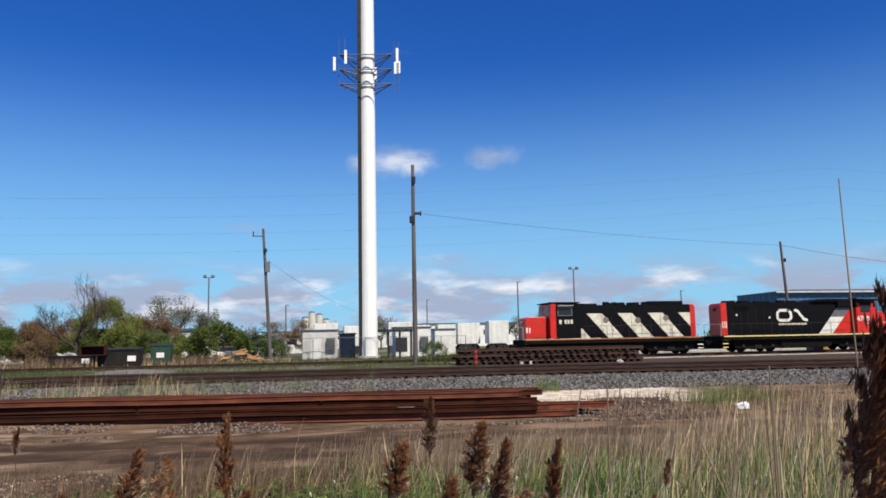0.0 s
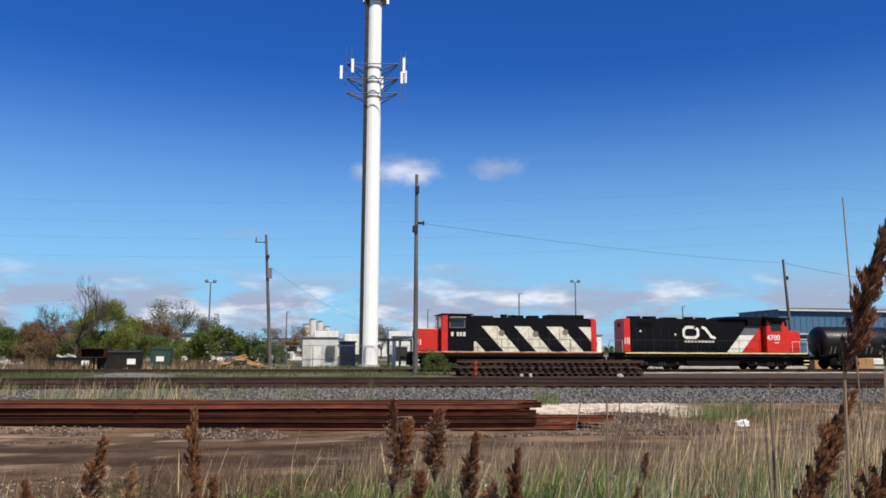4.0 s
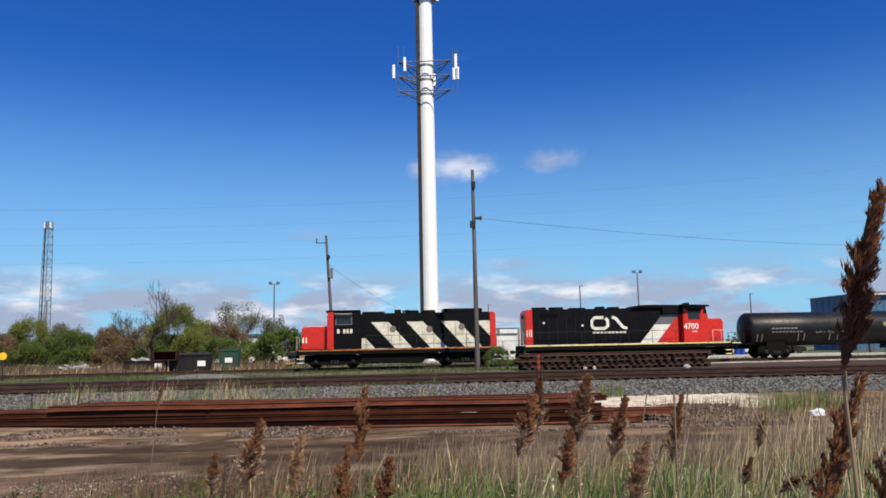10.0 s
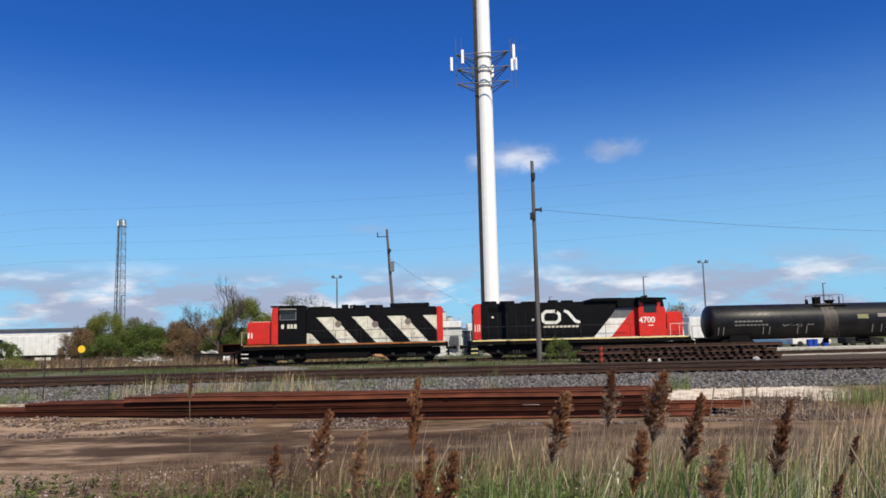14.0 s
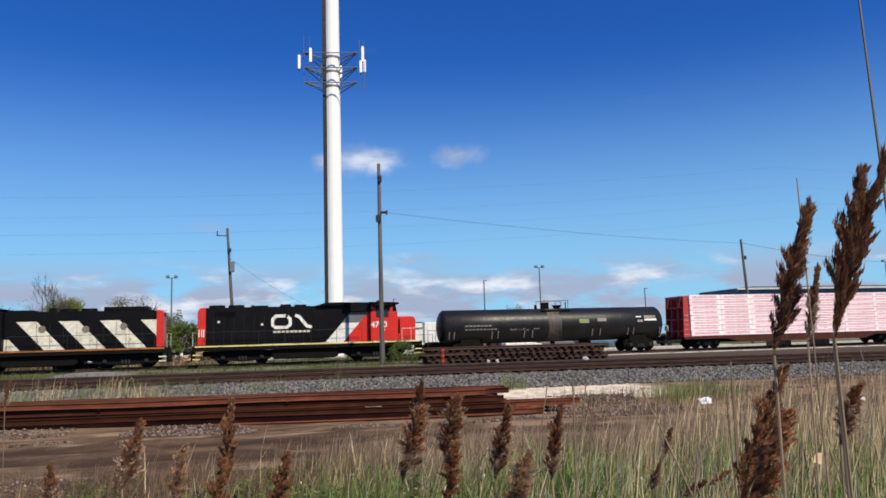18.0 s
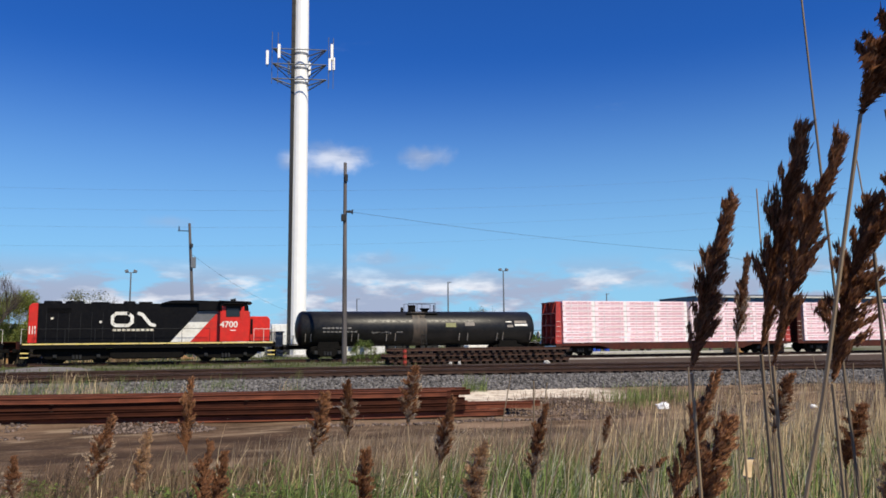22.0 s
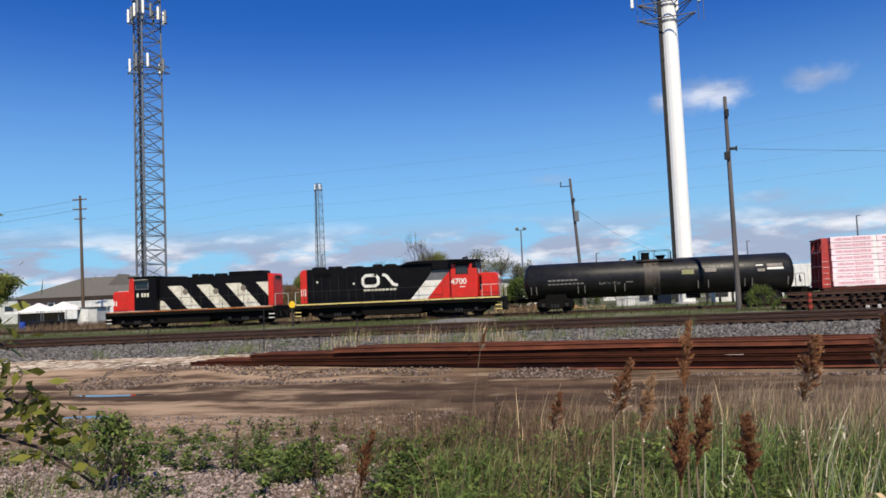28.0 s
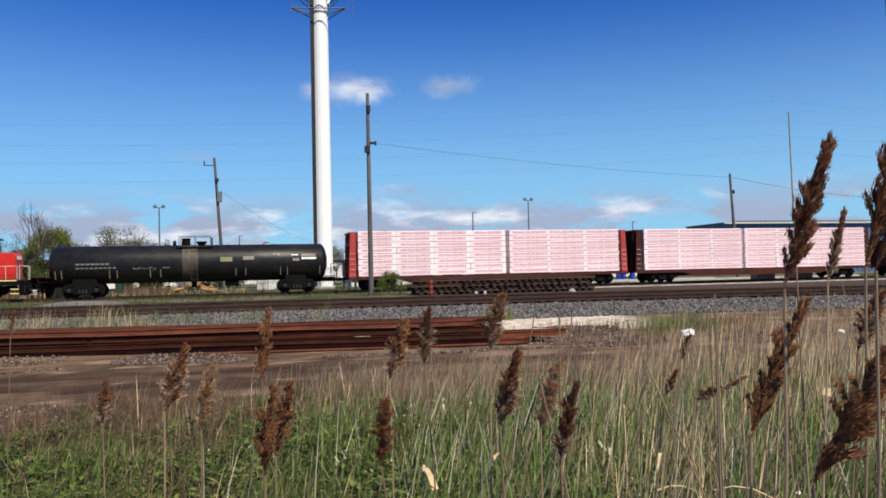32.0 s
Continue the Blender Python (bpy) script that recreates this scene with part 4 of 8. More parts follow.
    part("nose_door", box(B(), (-6.5, -0.958, 2.2), (0.75, 0.02, 1.3), bevel=0.008), "red_paint", car, "red nose side door")
    for k in (-1, 1):
        part("headlight", tube(B(), (-7.40, k * 0.14, 2.75), (-7.46, k * 0.14, 2.75), 0.10, seg=12), "white_paint", car, "round sealed-beam headlight")
    bars(car, [(-7.35, -7.22), (-7.1, -7.0)], 2.1, 0.42, -0.966, "white_paint")
    # roof
    part("roof_hatch", box(B(), (-2.0, 0, 4.12), (1.7, 1.3, 0.16), bevel=0.03), "black_paint", car)
    part("roof_panel", box(B(), (4.9, 0, 4.20), (3.0, 1.7, 0.30), bevel=0.05), "black_paint", car, "raised black radiator housing")
    for x in (1.0, 2.3):
        roof_fan(car, x, 4.06, 0.55)
    part("exhaust_pipe", box(B(), (-0.1, 0, 4.2), (0.5, 0.3, 0.3), bevel=0.03), "under_black", car)
    hb = B()
    for y in (-0.22, 0, 0.22):
        tube(hb, (0.25, y, 4.24), (0.7, y, 4.26), 0.03, 0.09, seg=10)
    box(hb, (0.35, 0, 4.16), (0.1, 0.6, 0.14))
    part("horn", hb, "dark_steel", car, "air horn cluster on the roof")
    part("antenna", tube(B(), (-4.2, 0.3, 4.3), (-4.2, 0.3, 4.6), 0.012, seg=6), "dark_steel", car)
    for s in (-1, 1):
        railing(car, [-2.6, -0.7, 1.2, 3.1, 5.0, 6.9], s * 1.44, 1.36, 1.0, "dark_steel")
        steps(car, -7.45, -1, "white_paint")
        steps(car, 7.45, 1, "white_paint")
        break
    railing(car, [-2.6, -0.7, 1.2, 3.1, 5.0, 6.9], 1.44, 1.36, 1.0, "dark_steel")
    MOVERS.append((car, 25.71))
    return car


def glyph(car, pts, r, y, material):
    """A broad line of even width, bent at the given points, as a flat raised shape."""
    bm = B()
    for (xa, za), (xb, zb) in zip(pts, pts[1:]):
        a, b = Vector((xa, 0, za)), Vector((xb, 0, zb))
        d = b - a
        ang = math.atan2(d.z, d.x)
        box(bm, ((xa + xb) / 2, y, (za + zb) / 2), (d.length, 0.01, 2 * r), Matrix.Rotation(-ang, 3, "Y"))
    for x, z in pts:
        tube(bm, (x, y - 0.0055, z), (x, y + 0.0055, z), r, seg=12)
    part("emblem", bm, material, car, "plain white painted emblem")


def words(parent, text, size, at, material, label):
    cu = bpy.data.curves.new("text", "FONT")
    cu.body, cu.size, cu.align_x, cu.align_y, cu.extrude = text, size, "CENTER", "CENTER", 0.004
    cu.offset = 0.012
    tmp = bpy.data.objects.new("text", cu)
    scene.collection.objects.link(tmp)
    me = bpy.data.meshes.new_from_object(tmp.evaluated_get(bpy.context.evaluated_depsgraph_get()))
    bpy.data.objects.remove(tmp)
    me.materials.clear()
    me.materials.append(M[material])
    ob = new("lettering", me)
    ob.parent = parent
    ob.matrix_basis = at
    return tagged(ob, label)


def locomotive_emblem():
    car = thing("locomotive", "black and red diesel locomotive with white diagonal band and emblem", "locomotive", "train")
    half = 8.45
    loco_common(car, half, "yellow_paint", -0.4)
    Bt, W_ = 1.40, 0.92
    zt = 4.16
    sl = (4.36 - 2.45) / (3.63 - 1.44)

    def diag(x, z):
        return x + (z - Bt) * sl

    part("hood_side", prism(B(), [(-7.55, Bt), (1.1, Bt), (diag(1.1, 2.84), 2.84), (2.98, 3.62), (2.98, zt), (0.4, zt), (-7.55, zt - 0.02)], -W_, W_, 0.0), "black_paint", car, "long black engine hood")
    part("hood_end", prism(B(), [(-8.12, Bt), (-7.55, Bt), (-7.55, zt), (-7.95, zt - 0.03), (-8.12, 3.9)], -W_ - 0.02, W_ + 0.02, 0.03), "red_paint", car, "red rear hood end")
    part("rear_light", box(B(), (-8.14, 0, 3.6), (0.08, 0.4, 0.25)), "dark_steel", car)
    bars(car, [(-8.05, -7.98), (-7.86, -7.8), (-7.72, -7.64)], 2.3, 0.55, -W_ - 0.028, "white_paint")
    part("white_band", prism(B(), [(1.1, Bt), (2.45, Bt), (diag(2.45, 2.84), 2.84), (diag(1.1, 2.84), 2.84)], -W_, W_), "white_paint", car, "white diagonal paint band")
    cw = 1.48
    x3 = diag(2.45, 2.84)
    part("grey_side", prism(B(), [(diag(1.1, 2.84), 2.845), (x3, 2.845), (4.4, 3.66), (2.98, 3.62)], -W_ - 0.01, W_ + 0.01), "grey_panel", car, "grey equipment box panel")
    part("hood_red", prism(B(), [(2.45, Bt), (4.5, Bt), (4.5, 3.64), (4.42, 3.64), (x3, 2.84)], -W_, W_), "red_paint", car, "red hood side before the cab")
    part("hood_upper", prism(B(), [(2.98, 3.67), (4.5, 3.67), (4.5, 4.36), (2.2, 4.40), (1.1, 4.38), (0.4, zt + 0.005), (2.98, zt + 0.005)], -W_ - 0.22, W_ + 0.22, 0.02), "black_paint", car, "raised black dynamic brake housing")
    # cab
    part("cab_body", prism(B(), [(4.5, Bt), (6.55, Bt), (6.62, 3.0), (6.52, 3.62), (4.5, 3.62)], -cw, cw, 0.02), "red_paint", car, "red cab side")
    part("cab_upper", prism(B(), [(4.5, 3.625), (6.52, 3.625), (6.42, 4.22), (4.5, 4.28)], -cw + 0.03, cw - 0.03, 0.02), "black_paint", car, "black upper cab")
    part("cab_roof", prism(B(), [(4.35, 4.26), (6.75, 4.18), (6.6, 4.32), (4.4, 4.38)], -cw - 0.08, cw + 0.08, 0.02), "black_paint", car, "black cab roof")
    for s in (-1, 1):
        for xa in (4.75, 6.05):
            part("window_post", box(B(), (xa, s * (cw + 0.004), 3.45), (0.28, 0.03, 1.0), bevel=0.01), "red_paint", car, "red pillar beside the cab window")
        w = part("window_frame", box(B(), (5.38, s * (cw + 0.01), 3.52), (0.98, 0.03, 0.66), bevel=0.008), "dark_steel", car)
        part("window_pane", box(B(), (5.38, s * (cw + 0.022), 3.52), (0.86, 0.012, 0.54)), "glass_dark", w)
        part("front_window", box(B(), (6.6, s * 0.8, 3.35), (0.03, 0.8, 0.5)), "glass_dark", car)
        words(car, "4700", 0.62, Matrix.Translation((5.12, s * (cw + 0.004), 2.62)) @ Matrix.Rotation(radians(90), 4, "X") @ Matrix.Rotation(radians(0 if s < 0 else 180), 4, "Y"), "white_paint", "white painted number 4700")
        bars(car, [(5.2, 5.6)], 2.22, 0.06, s * (cw + 0.004), "white_paint")
    part("awning", box(B(), (5.4, -cw - 0.2, 4.08), (1.4, 0.4, 0.02), Matrix.Rotation(-0.3, 3, "X")), "black_paint", car)
    # nose
    part("nose", prism(B(), [(6.6, Bt), (8.05, Bt), (8.08, 3.0), (7.9, 3.24), (6.6, 3.24)], -0.95, 0.95, 0.05), "red_paint", car, "low red short nose")
    part("number_board", box(B(), (8.09, 0, 2.9), (0.05, 0.9, 0.25)), "white_paint", car)
    part("nose_step", box(B(), (6.75, -0.97, 2.5), (0.16, 0.06, 1.1)), "black_paint", car)
    # emblem: a rounded loop and a slanted stroke, and a line of small print below
    y = -W_ - 0.012
    for s in (-1, 1):
        yy = s * (W_ + 0.012)
        glyph(car, [(-1.75, 3.45), (-2.55, 3.45), (-2.78, 3.22), (-2.78, 2.78), (-2.6, 2.6), (-1.75, 2.6), (-1.5, 2.8), (-1.5, 3.22), (-1.75, 3.45)], 0.115, yy, "white_paint")
        glyph(car, [(-1.05, 3.45), (-0.82, 3.36), (-0.28, 2.68), (0.0, 2.60)], 0.115, yy, "white_paint")
        bars(car, [(-2.75 + 0.31 * i, -2.52 + 0.31 * i) for i in range(9)], 2.28, 0.15, yy, "cream_paint", "small white print under the emblem")
        part("round_plate", tube(B(), (-3.55, yy, 2.85), (-3.55, yy * 1.01, 2.85), 0.09, seg=14), "white_paint", car)
        part("round_plate", tube(B(), (-6.65, yy, 3.1), (-6.65, yy * 1.01, 3.1), 0.09, seg=14), "cream_paint", car)
        for i in range(10):
            x = -7.0 + 0.72 * i
            part("door_seam", box(B(), (x, yy * 0.998, 2.5), (0.018, 0.022, 2.1)), "dark_steel", car)
        for i in range(5):
            part("louvre", box(B(), (-6.2, yy, 3.5 + 0.08 * i), (1.5, 0.03, 0.03)), "under_black", car)
    for x in (-6.8, -5.4):
        roof_fan(car, x, zt - 0.03, 0.6)
    roof_fan(car, -1.8, zt - 0.03, 0.42)
    part("roof_box", box(B(), (-3.7, 0, zt + 0.05), (1.2, 0.9, 0.14), bevel=0.03), "black_paint", car)
    part("exhaust_pipe", box(B(), (-0.7, 0, zt + 0.08), (0.9, 0.4, 0.16), bevel=0.03), "under_black", car)
    hb = B()
    for yv in (-0.22, 0, 0.22):
        tube(hb, (5.2, yv, 4.5), (5.6, yv, 4.52), 0.03, 0.09, seg=10)
    box(hb, (5.3, 0, 4.4), (0.1, 0.5, 0.14))
    part("horn", hb, "dark_steel", car, "air horn cluster on the cab roof")
    for s in (-1, 1):
        railing(car, [-7.6, -5.7, -3.8, -1.9, 0.0, 1.9, 3.8], s * 1.44, 1.36, 1.0, "dark_steel")
        railing(car, [6.9, 7.6, 8.3], s * 1.44, 1.36, 0.95, "white_paint")
    steps(car, -8.15, -1, "yellow_paint")
    steps(car, 8.15, 1, "yellow_paint")
    MOVERS.append((car, 43.6))
    return car


def tank_car():
    car = thing("tank_car", "long black railway tank car with rust-stained middle and small labels", "tank car", "train")
    L, R_, zc = 9.35, 1.36, 2.30
    bm = B()
    rings = []
    prof = [(-L - 0.42, 0.03), (-L - 0.38, 0.5), (-L - 0.26, 0.95), (-L - 0.12, 1.22), (-L + 0.08, R_), (-4, R_), (0, R_), (4, R_), (L - 0.08, R_), (L + 0.12, 1.22), (L + 0.26, 0.95), (L + 0.38, 0.5), (L + 0.42, 0.03)]
    for x, r in prof:
        rings.append([bm.verts.new((x, r * math.cos(a), zc + r * math.sin(a))) for a in np.linspace(0, 2 * math.pi, 48, endpoint=False)])
    for a, b in zip(rings, rings[1:]):
        for i in range(48):
            bm.faces.new((a[i], a[(i + 1) % 48], b[(i + 1) % 48], b[i]))
    bm.faces.new(rings[0])
    bm.faces.new(rings[-1])
    bmesh.ops.recalc_face_normals(bm, faces=bm.faces)
    part("tank", bm, "tank_black", car, "black welded tank shell", smooth=True)

    def band(name, x0, x1, dr, material, label=""):
        b = B()
        for x in (x0, x1):
            for rr in (R_ + dr, R_ - 0.02):
                pass
        ra = [b.verts.new((x0, (R_ + dr) * math.cos(a), zc + (R_ + dr) * math.sin(a))) for a in np.linspace(0, 2 * math.pi, 48, endpoint=False)]
        rb = [b.verts.new((x1, (R_ + dr) * math.cos(a), zc + (R_ + dr) * math.sin(a))) for a in np.linspace(0, 2 * math.pi, 48, endpoint=False)]
        for i in range(48):
            b.faces.new((ra[i], ra[(i + 1) % 48], rb[(i + 1) % 48], rb[i]))
        bmesh.ops.recalc_face_normals(b, faces=b.faces)
        part(name, b, material, car, label, smooth=True)

    for x in (-6.2, -3.1, 2.6, 5.6):
        band("weld_seam", x, x + 0.05, 0.008, "tank_black")
    band("stain", -0.75, 0.35, 0.005, "tank_stain", "rusty spill stain round the middle of the tank")
    # manway, valves and platform
    part("manway", tube(B(), (-0.55, 0, 3.6), (-0.55, 0, 4.08), 0.32, 0.30, 16), "under_black", car, "round manway dome on top")
    part("manway_lid", tube(B(), (-0.55, 0, 4.08), (-0.55, 0, 4.16), 0.36, 0.30, 16), "under_black", car)
    part("valve", tube(B(), (-1.35, 0, 3.6), (-1.35, 0, 3.98), 0.13, 0.10, 10), "under_black", car)
    part("valve", tube(B(), (0.55, 0.1, 3.6), (0.55, 0.1, 3.92), 0.2, 0.42, 10), "under_black", car)
    part("vent_valve", tube(B(), (1.3, 0, 3.6), (1.3, 0, 4.2), 0.05, 0.05, 8), "dark_steel", car)
    for y in (-0.75, 0.75):
        for x in (-1.0, 0.1, 1.2):
            part("platform_post", tube(B(), (x, y, 3.35), (x, y, 4.28), 0.018, seg=6), "dark_steel", car)
        part("platform_rail", tube(B(), (-1.0, y, 4.28), (1.2, y, 4.28), 0.018, seg=6), "dark_steel", car)
        part("platform", box(B(), (0.1, y * 1.02, 3.50), (2.6, 0.4, 0.04)), "dark_steel", car)
    # ladder at the middle, handholds
    for y in (-1, 1):
        for dx in (-0.2, 0.2):
            part("ladder_side", tube(B(), (0.1 + dx, y * 1.40, 1.0), (0.1 + dx, y * 1.05, 3.45), 0.018, seg=6), "dark_steel", car)
        for k in range(7):
            z = 1.1 + 0.35 * k
            yy = y * (1.40 - 0.35 * (z - 1.0) / 2.45)
            part("rung", tube(B(), (-0.1, yy, z), (0.3, yy, z), 0.012, seg=6), "dark_steel", car)
        for x in (-9.1, -8.7, -5.6, -5.1, -2.9, -2.2, 3.0, 3.7, 6.2, 6.7, 9.1):
            part("handhold", box(B(), (x, y * 1.33, 1.62), (0.06, 0.03, 0.62), Matrix.Rotation(-y * 0.42, 3, "X")), "grey_wood", car, "pale grab iron")

    def sign(x0, x1, z, h, material, label):
        a = math.asin((z - zc) / R_)
        y = -(R_ + 0.008) * math.cos(a)
        part("placard", box(B(), ((x0 + x1) / 2, y, z), (x1 - x0, 0.012, h), Matrix.Rotation(-a, 3, "X")), material, car, label)

    sign(1.9, 2.75, 2.55, 0.34, "label_yellow", "pale yellowish label with unreadable print")
    sign(3.5, 4.3, 2.62, 0.28, "grey_wood", "small grey label")
    sign(7.1, 7.6, 2.45, 0.2, "grey_wood", "small grey label")
    sign(7.75, 8.8, 2.78, 0.22, "grey_wood", "long grey label")
    sign(7.75, 8.85, 2.54, 0.16, "white_paint", "long white label with unreadable print")
    sign(7.0, 7.5, 2.8, 0.08, "white_paint", "short white stencil line")
    for i in range(7):
        sign(-7.8 + 0.32 * i, -7.55 + 0.32 * i, 2.34, 0.12, "stencil_grey", "stencilled line, unreadable")
    for i in range(9):
        sign(-7.8 + 0.30 * i, -7.58 + 0.30 * i, 2.06, 0.11, "stencil_grey", "stencilled line, unreadable")
    # a loose chalk scrawl of strokes
    rs = random.Random(12)
    for i in range(13):
        x = -4.05 + 0.12 * i
        h = rs.choice((0.10, 0.14, 0.3 if i in (0, 11) else 0.12))
        sign(x, x + rs.choice((0.035, 0.09)), 1.98 + rs.uniform(-0.05, 0.06), h, "stencil_grey", "scrawled chalk stroke")
    sign(-2.1, -1.6, 2.02, 0.07, "stencil_grey", "stencilled line, unreadable")
    # sills, saddles, trucks, walkways
    for s in (-1, 1):
        part("stub_sill", box(B(), (s * 8.6, 0, 0.92), (3.6, 0.5, 0.34), bevel=0.02), "under_black", car)
        part("saddle", prism(B(), [(s * 7.3 - 0.9, 0.75), (s * 7.3 + 0.9, 0.75), (s * 7.3 + 0.7, 1.5), (s * 7.3 - 0.7, 1.5)], -0.95, 0.95, 0.03), "under_black", car, "black cradle under the tank")
        part("end_platform", box(B(), (s * 9.9, 0, 1.15), (0.7, 2.7, 0.06)), "under_black", car)
        for y in (-1.3, 1.3):
            part("end_rail", tube(B(), (s * 10.2, y, 1.15), (s * 10.2, y, 2.1), 0.018, seg=6), "dark_steel", car)
        part("end_bar", tube(B(), (s * 10.2, -1.3, 2.1), (s * 10.2, 1.3, 2.1), 0.018, seg=6), "dark_steel", car)
        truck(car, s * 7.4, 1.78, False)
        coupler(car, s * 10.1, s)
    part("brake_wheel", tube(B(), (9.98, -0.9, 1.75), (10.03, -0.9, 1.75), 0.28, seg=16), "white_paint", car, "pale hand brake wheel")
    part("brake_cylinder", tube(B(), (2.2, -0.4, 0.78), (3.2, -0.4, 0.78), 0.17, seg=12), "under_black", car)
    part("outlet", tube(B(), (0, 0, 0.55), (0, 0, 0.98), 0.2, seg=12), "under_black", car)
    MOVERS.append((car, 28.01 + 35.35))
    return car


def centerbeam_car(end_paint, first, cols, gap_after, x_start, H):
    car = thing("centerbeam_flatcar", "red centre-beam flatcar loaded with white-wrapped lumber packs" if end_paint == "car_red" else
                "dark maroon centre-beam flatcar loaded with white-wrapped lumber packs", "railway flatcar", "train")
    part("deck", prism(B(), [(-H, 0.88), (H, 0.88), (H, 1.0), (-H, 1.0)], -1.45, 1.45, 0.01), "car_maroon", car, "dark maroon deck")
    for y in (-1.46, 1.46):
        sill = B()
        prism(sill, [(-H, 0.80), (-7.6, 0.80), (-6.4, 0.46), (6.4, 0.46), (7.6, 0.80), (H, 0.80), (H, 1.0), (-H, 1.0)], y - 0.03, y + 0.03)
        part("side_sill", sill, "car_maroon", car, "deep dark maroon side sill")
    # centre beam truss
    part("top_chord", box(B(), (0, 0, 4.42), (2 * H - 0.6, 0.5, 0.14), bevel=0.02), end_paint, car, "top chord of the centre beam")
    for i in range(13):
        x = -H + 0.9 + i * (2 * H - 1.8) / 12
        part("beam_post", box(B(), (x, 0, 2.7), (0.16, 0.22, 3.36)), end_paint, car)
    for i in range(12):
        x = -H + 0.9 + i * (2 * H - 1.8) / 12
        w = (2 * H - 1.8) / 12
        part("beam_brace", tube(B(), (x, 0, 1.05 if i % 2 else 4.3), (x + w, 0, 4.3 if i % 2 else 1.05), 0.06, seg=6), end_paint, car)
    # end bulkheads: flange frames with ribs
    for s in (-1, 1):
        xo = s * (H - 0.28)
        part("bulkhead", prism(B(), [(xo - s * 0.22 - 0.03, 1.0), (xo - s * 0.22 + 0.03, 1.0), (xo - s * 0.22 + 0.03, 4.46), (xo - s * 0.22 - 0.03, 4.46)], -1.45, 1.45), end_paint, car, "end bulkhead plate")
        for y in (-1.4, -0.5, 0.5, 1.4):
            part("bulkhead_rib", prism(B(), [(xo - s * 0.2, 1.0), (xo + s * 0.30, 1.0), (xo + s * 0.16, 4.46), (xo - s * 0.2, 4.46)], y - 0.05, y + 0.05), end_paint, car)
        for z in (1.5, 2.5, 3.5, 4.42):
            part("bulkhead_beam", box(B(), (xo + s * 0.06, 0, z), (0.34, 2.8, 0.09)), end_paint, car)
        truck(car, s * 9.3, 1.78, False)
        coupler(car, s * (H + 0.02), s)
        for y in (-1.44, 1.44):
            for k in range(5):
                part("ladder_rung", tube(B(), (xo - 0.22, y * 1.04, 1.2 + 0.4 * k), (xo + 0.22, y * 1.04, 1.2 + 0.4 * k), 0.014, seg=6), "white_paint", car)
    # lumber packs, eight high
    rows, z0 = 8, 1.03
    ph = (4.53 - z0) / rows
    widths = {}
    rnd = random.Random(int(x_start))

    def pack_mesh(w):
        key = round(w, 2)
        if key not in widths:
            widths[key] = mesh_of("lumber_pack", box(B(), (0, 0, 0), (w - 0.03, 1.15, ph - 0.035), bevel=0.018), "wrap")
        return widths[key]

    prints = {}
    ends = mesh_of("wrap_end", box(B(), (0, 0, 0), (0.26, 1.162, ph - 0.028), bevel=0.018), "wrap_white")
    for side in (-1, 1):
        x = first
        for i, w in enumerate(cols):
            if i == gap_after:
                x += 0.32
            for r in range(rows):
                p = share("lumber_pack", pack_mesh(w), car, Matrix.Translation((x + w / 2 + rnd.uniform(-0.02, 0.02), side * (0.86 + rnd.uniform(-0.012, 0.012)), z0 + ph * (r + 0.5))))
                if side < 0:
                    if w not in prints:
                        b = B()
                        u = -w / 2 + 0.32
                        rp = random.Random(3)
                        while u < w / 2 - 0.35:
                            d = rp.uniform(0.3, 0.8)
                            box(b, (u + d / 2, 0, rp.uniform(-0.012, 0.012)), (d, 0.01, 0.19 + rp.uniform(-0.03, 0.03)))
                            u += d + rp.uniform(0.02, 0.05)
                        prints[w] = mesh_of("printed_band", b, "wrap_print")
                    tagged(share("printed_band", prints[w], p, Matrix.Translation((rnd.uniform(-0.05, 0.05), -0.578, 0.03))), kind="stuff")
                    share("wrap_end", ends, p, Matrix.Translation((w / 2 - 0.12, 0.0, 0)))
            x += w
    for xs_ in np.arange(first + 0.8, -first - 0.5, 1.52):
        part("tie_down", box(B(), (xs_, -1.462, (z0 + 4.5) / 2), (0.035, 0.012, 4.45 - z0)), "wrap_white", car)
    MOVERS.append((car, x_start))
    return car


def gondola():
    car = thing("gondola_car", "dark brown steel gondola car with ribbed sides", "gondola car", "train")
    H = 8.4
    for y in (-1.45, 1.45):
        part("side_wall", box(B(), (0, y, 2.2), (2 * H, 0.05, 2.3)), "car_maroon", car, "dark brown gondola side")
        for i in range(13):
            part("side_rib", box(B(), (-H + 0.3 + i * (2 * H - 0.6) / 12, y * 1.03, 2.2), (0.14, 0.09, 2.3), bevel=0.01), "car_maroon", car)
        part("top_rim", box(B(), (0, y, 3.36), (2 * H, 0.16, 0.1), bevel=0.01), "car_maroon", car)
    for s in (-1, 1):
        part("end_wall", box(B(), (s * H, 0, 2.2), (0.05, 2.9, 2.3)), "car_maroon", car)
        truck(car, s * 6.3, 1.78, False)
        coupler(car, s * H, s)
    part("floor", box(B(), (0, 0, 0.98), (2 * H, 2.9, 0.14)), "car_maroon", car)
    part("centre_sill", box(B(), (0, 0, 0.7), (2 * H, 0.5, 0.4)), "under_black", car)
    MOVERS.append((car, 133.3))
    return car


locomotive_striped()
locomotive_emblem()
tank_car()
centerbeam_car("car_red", -10.98, (2.98, 2.98, 2.98, 2.98, 3.22, 3.22, 3.22), 4, 86.35, 11.68)
centerbeam_car("car_maroon", -11.15, (3.17, 3.17, 3.17, 3.17, 3.17, 3.17, 3.17), 3, 110.8, 11.95)
gondola()

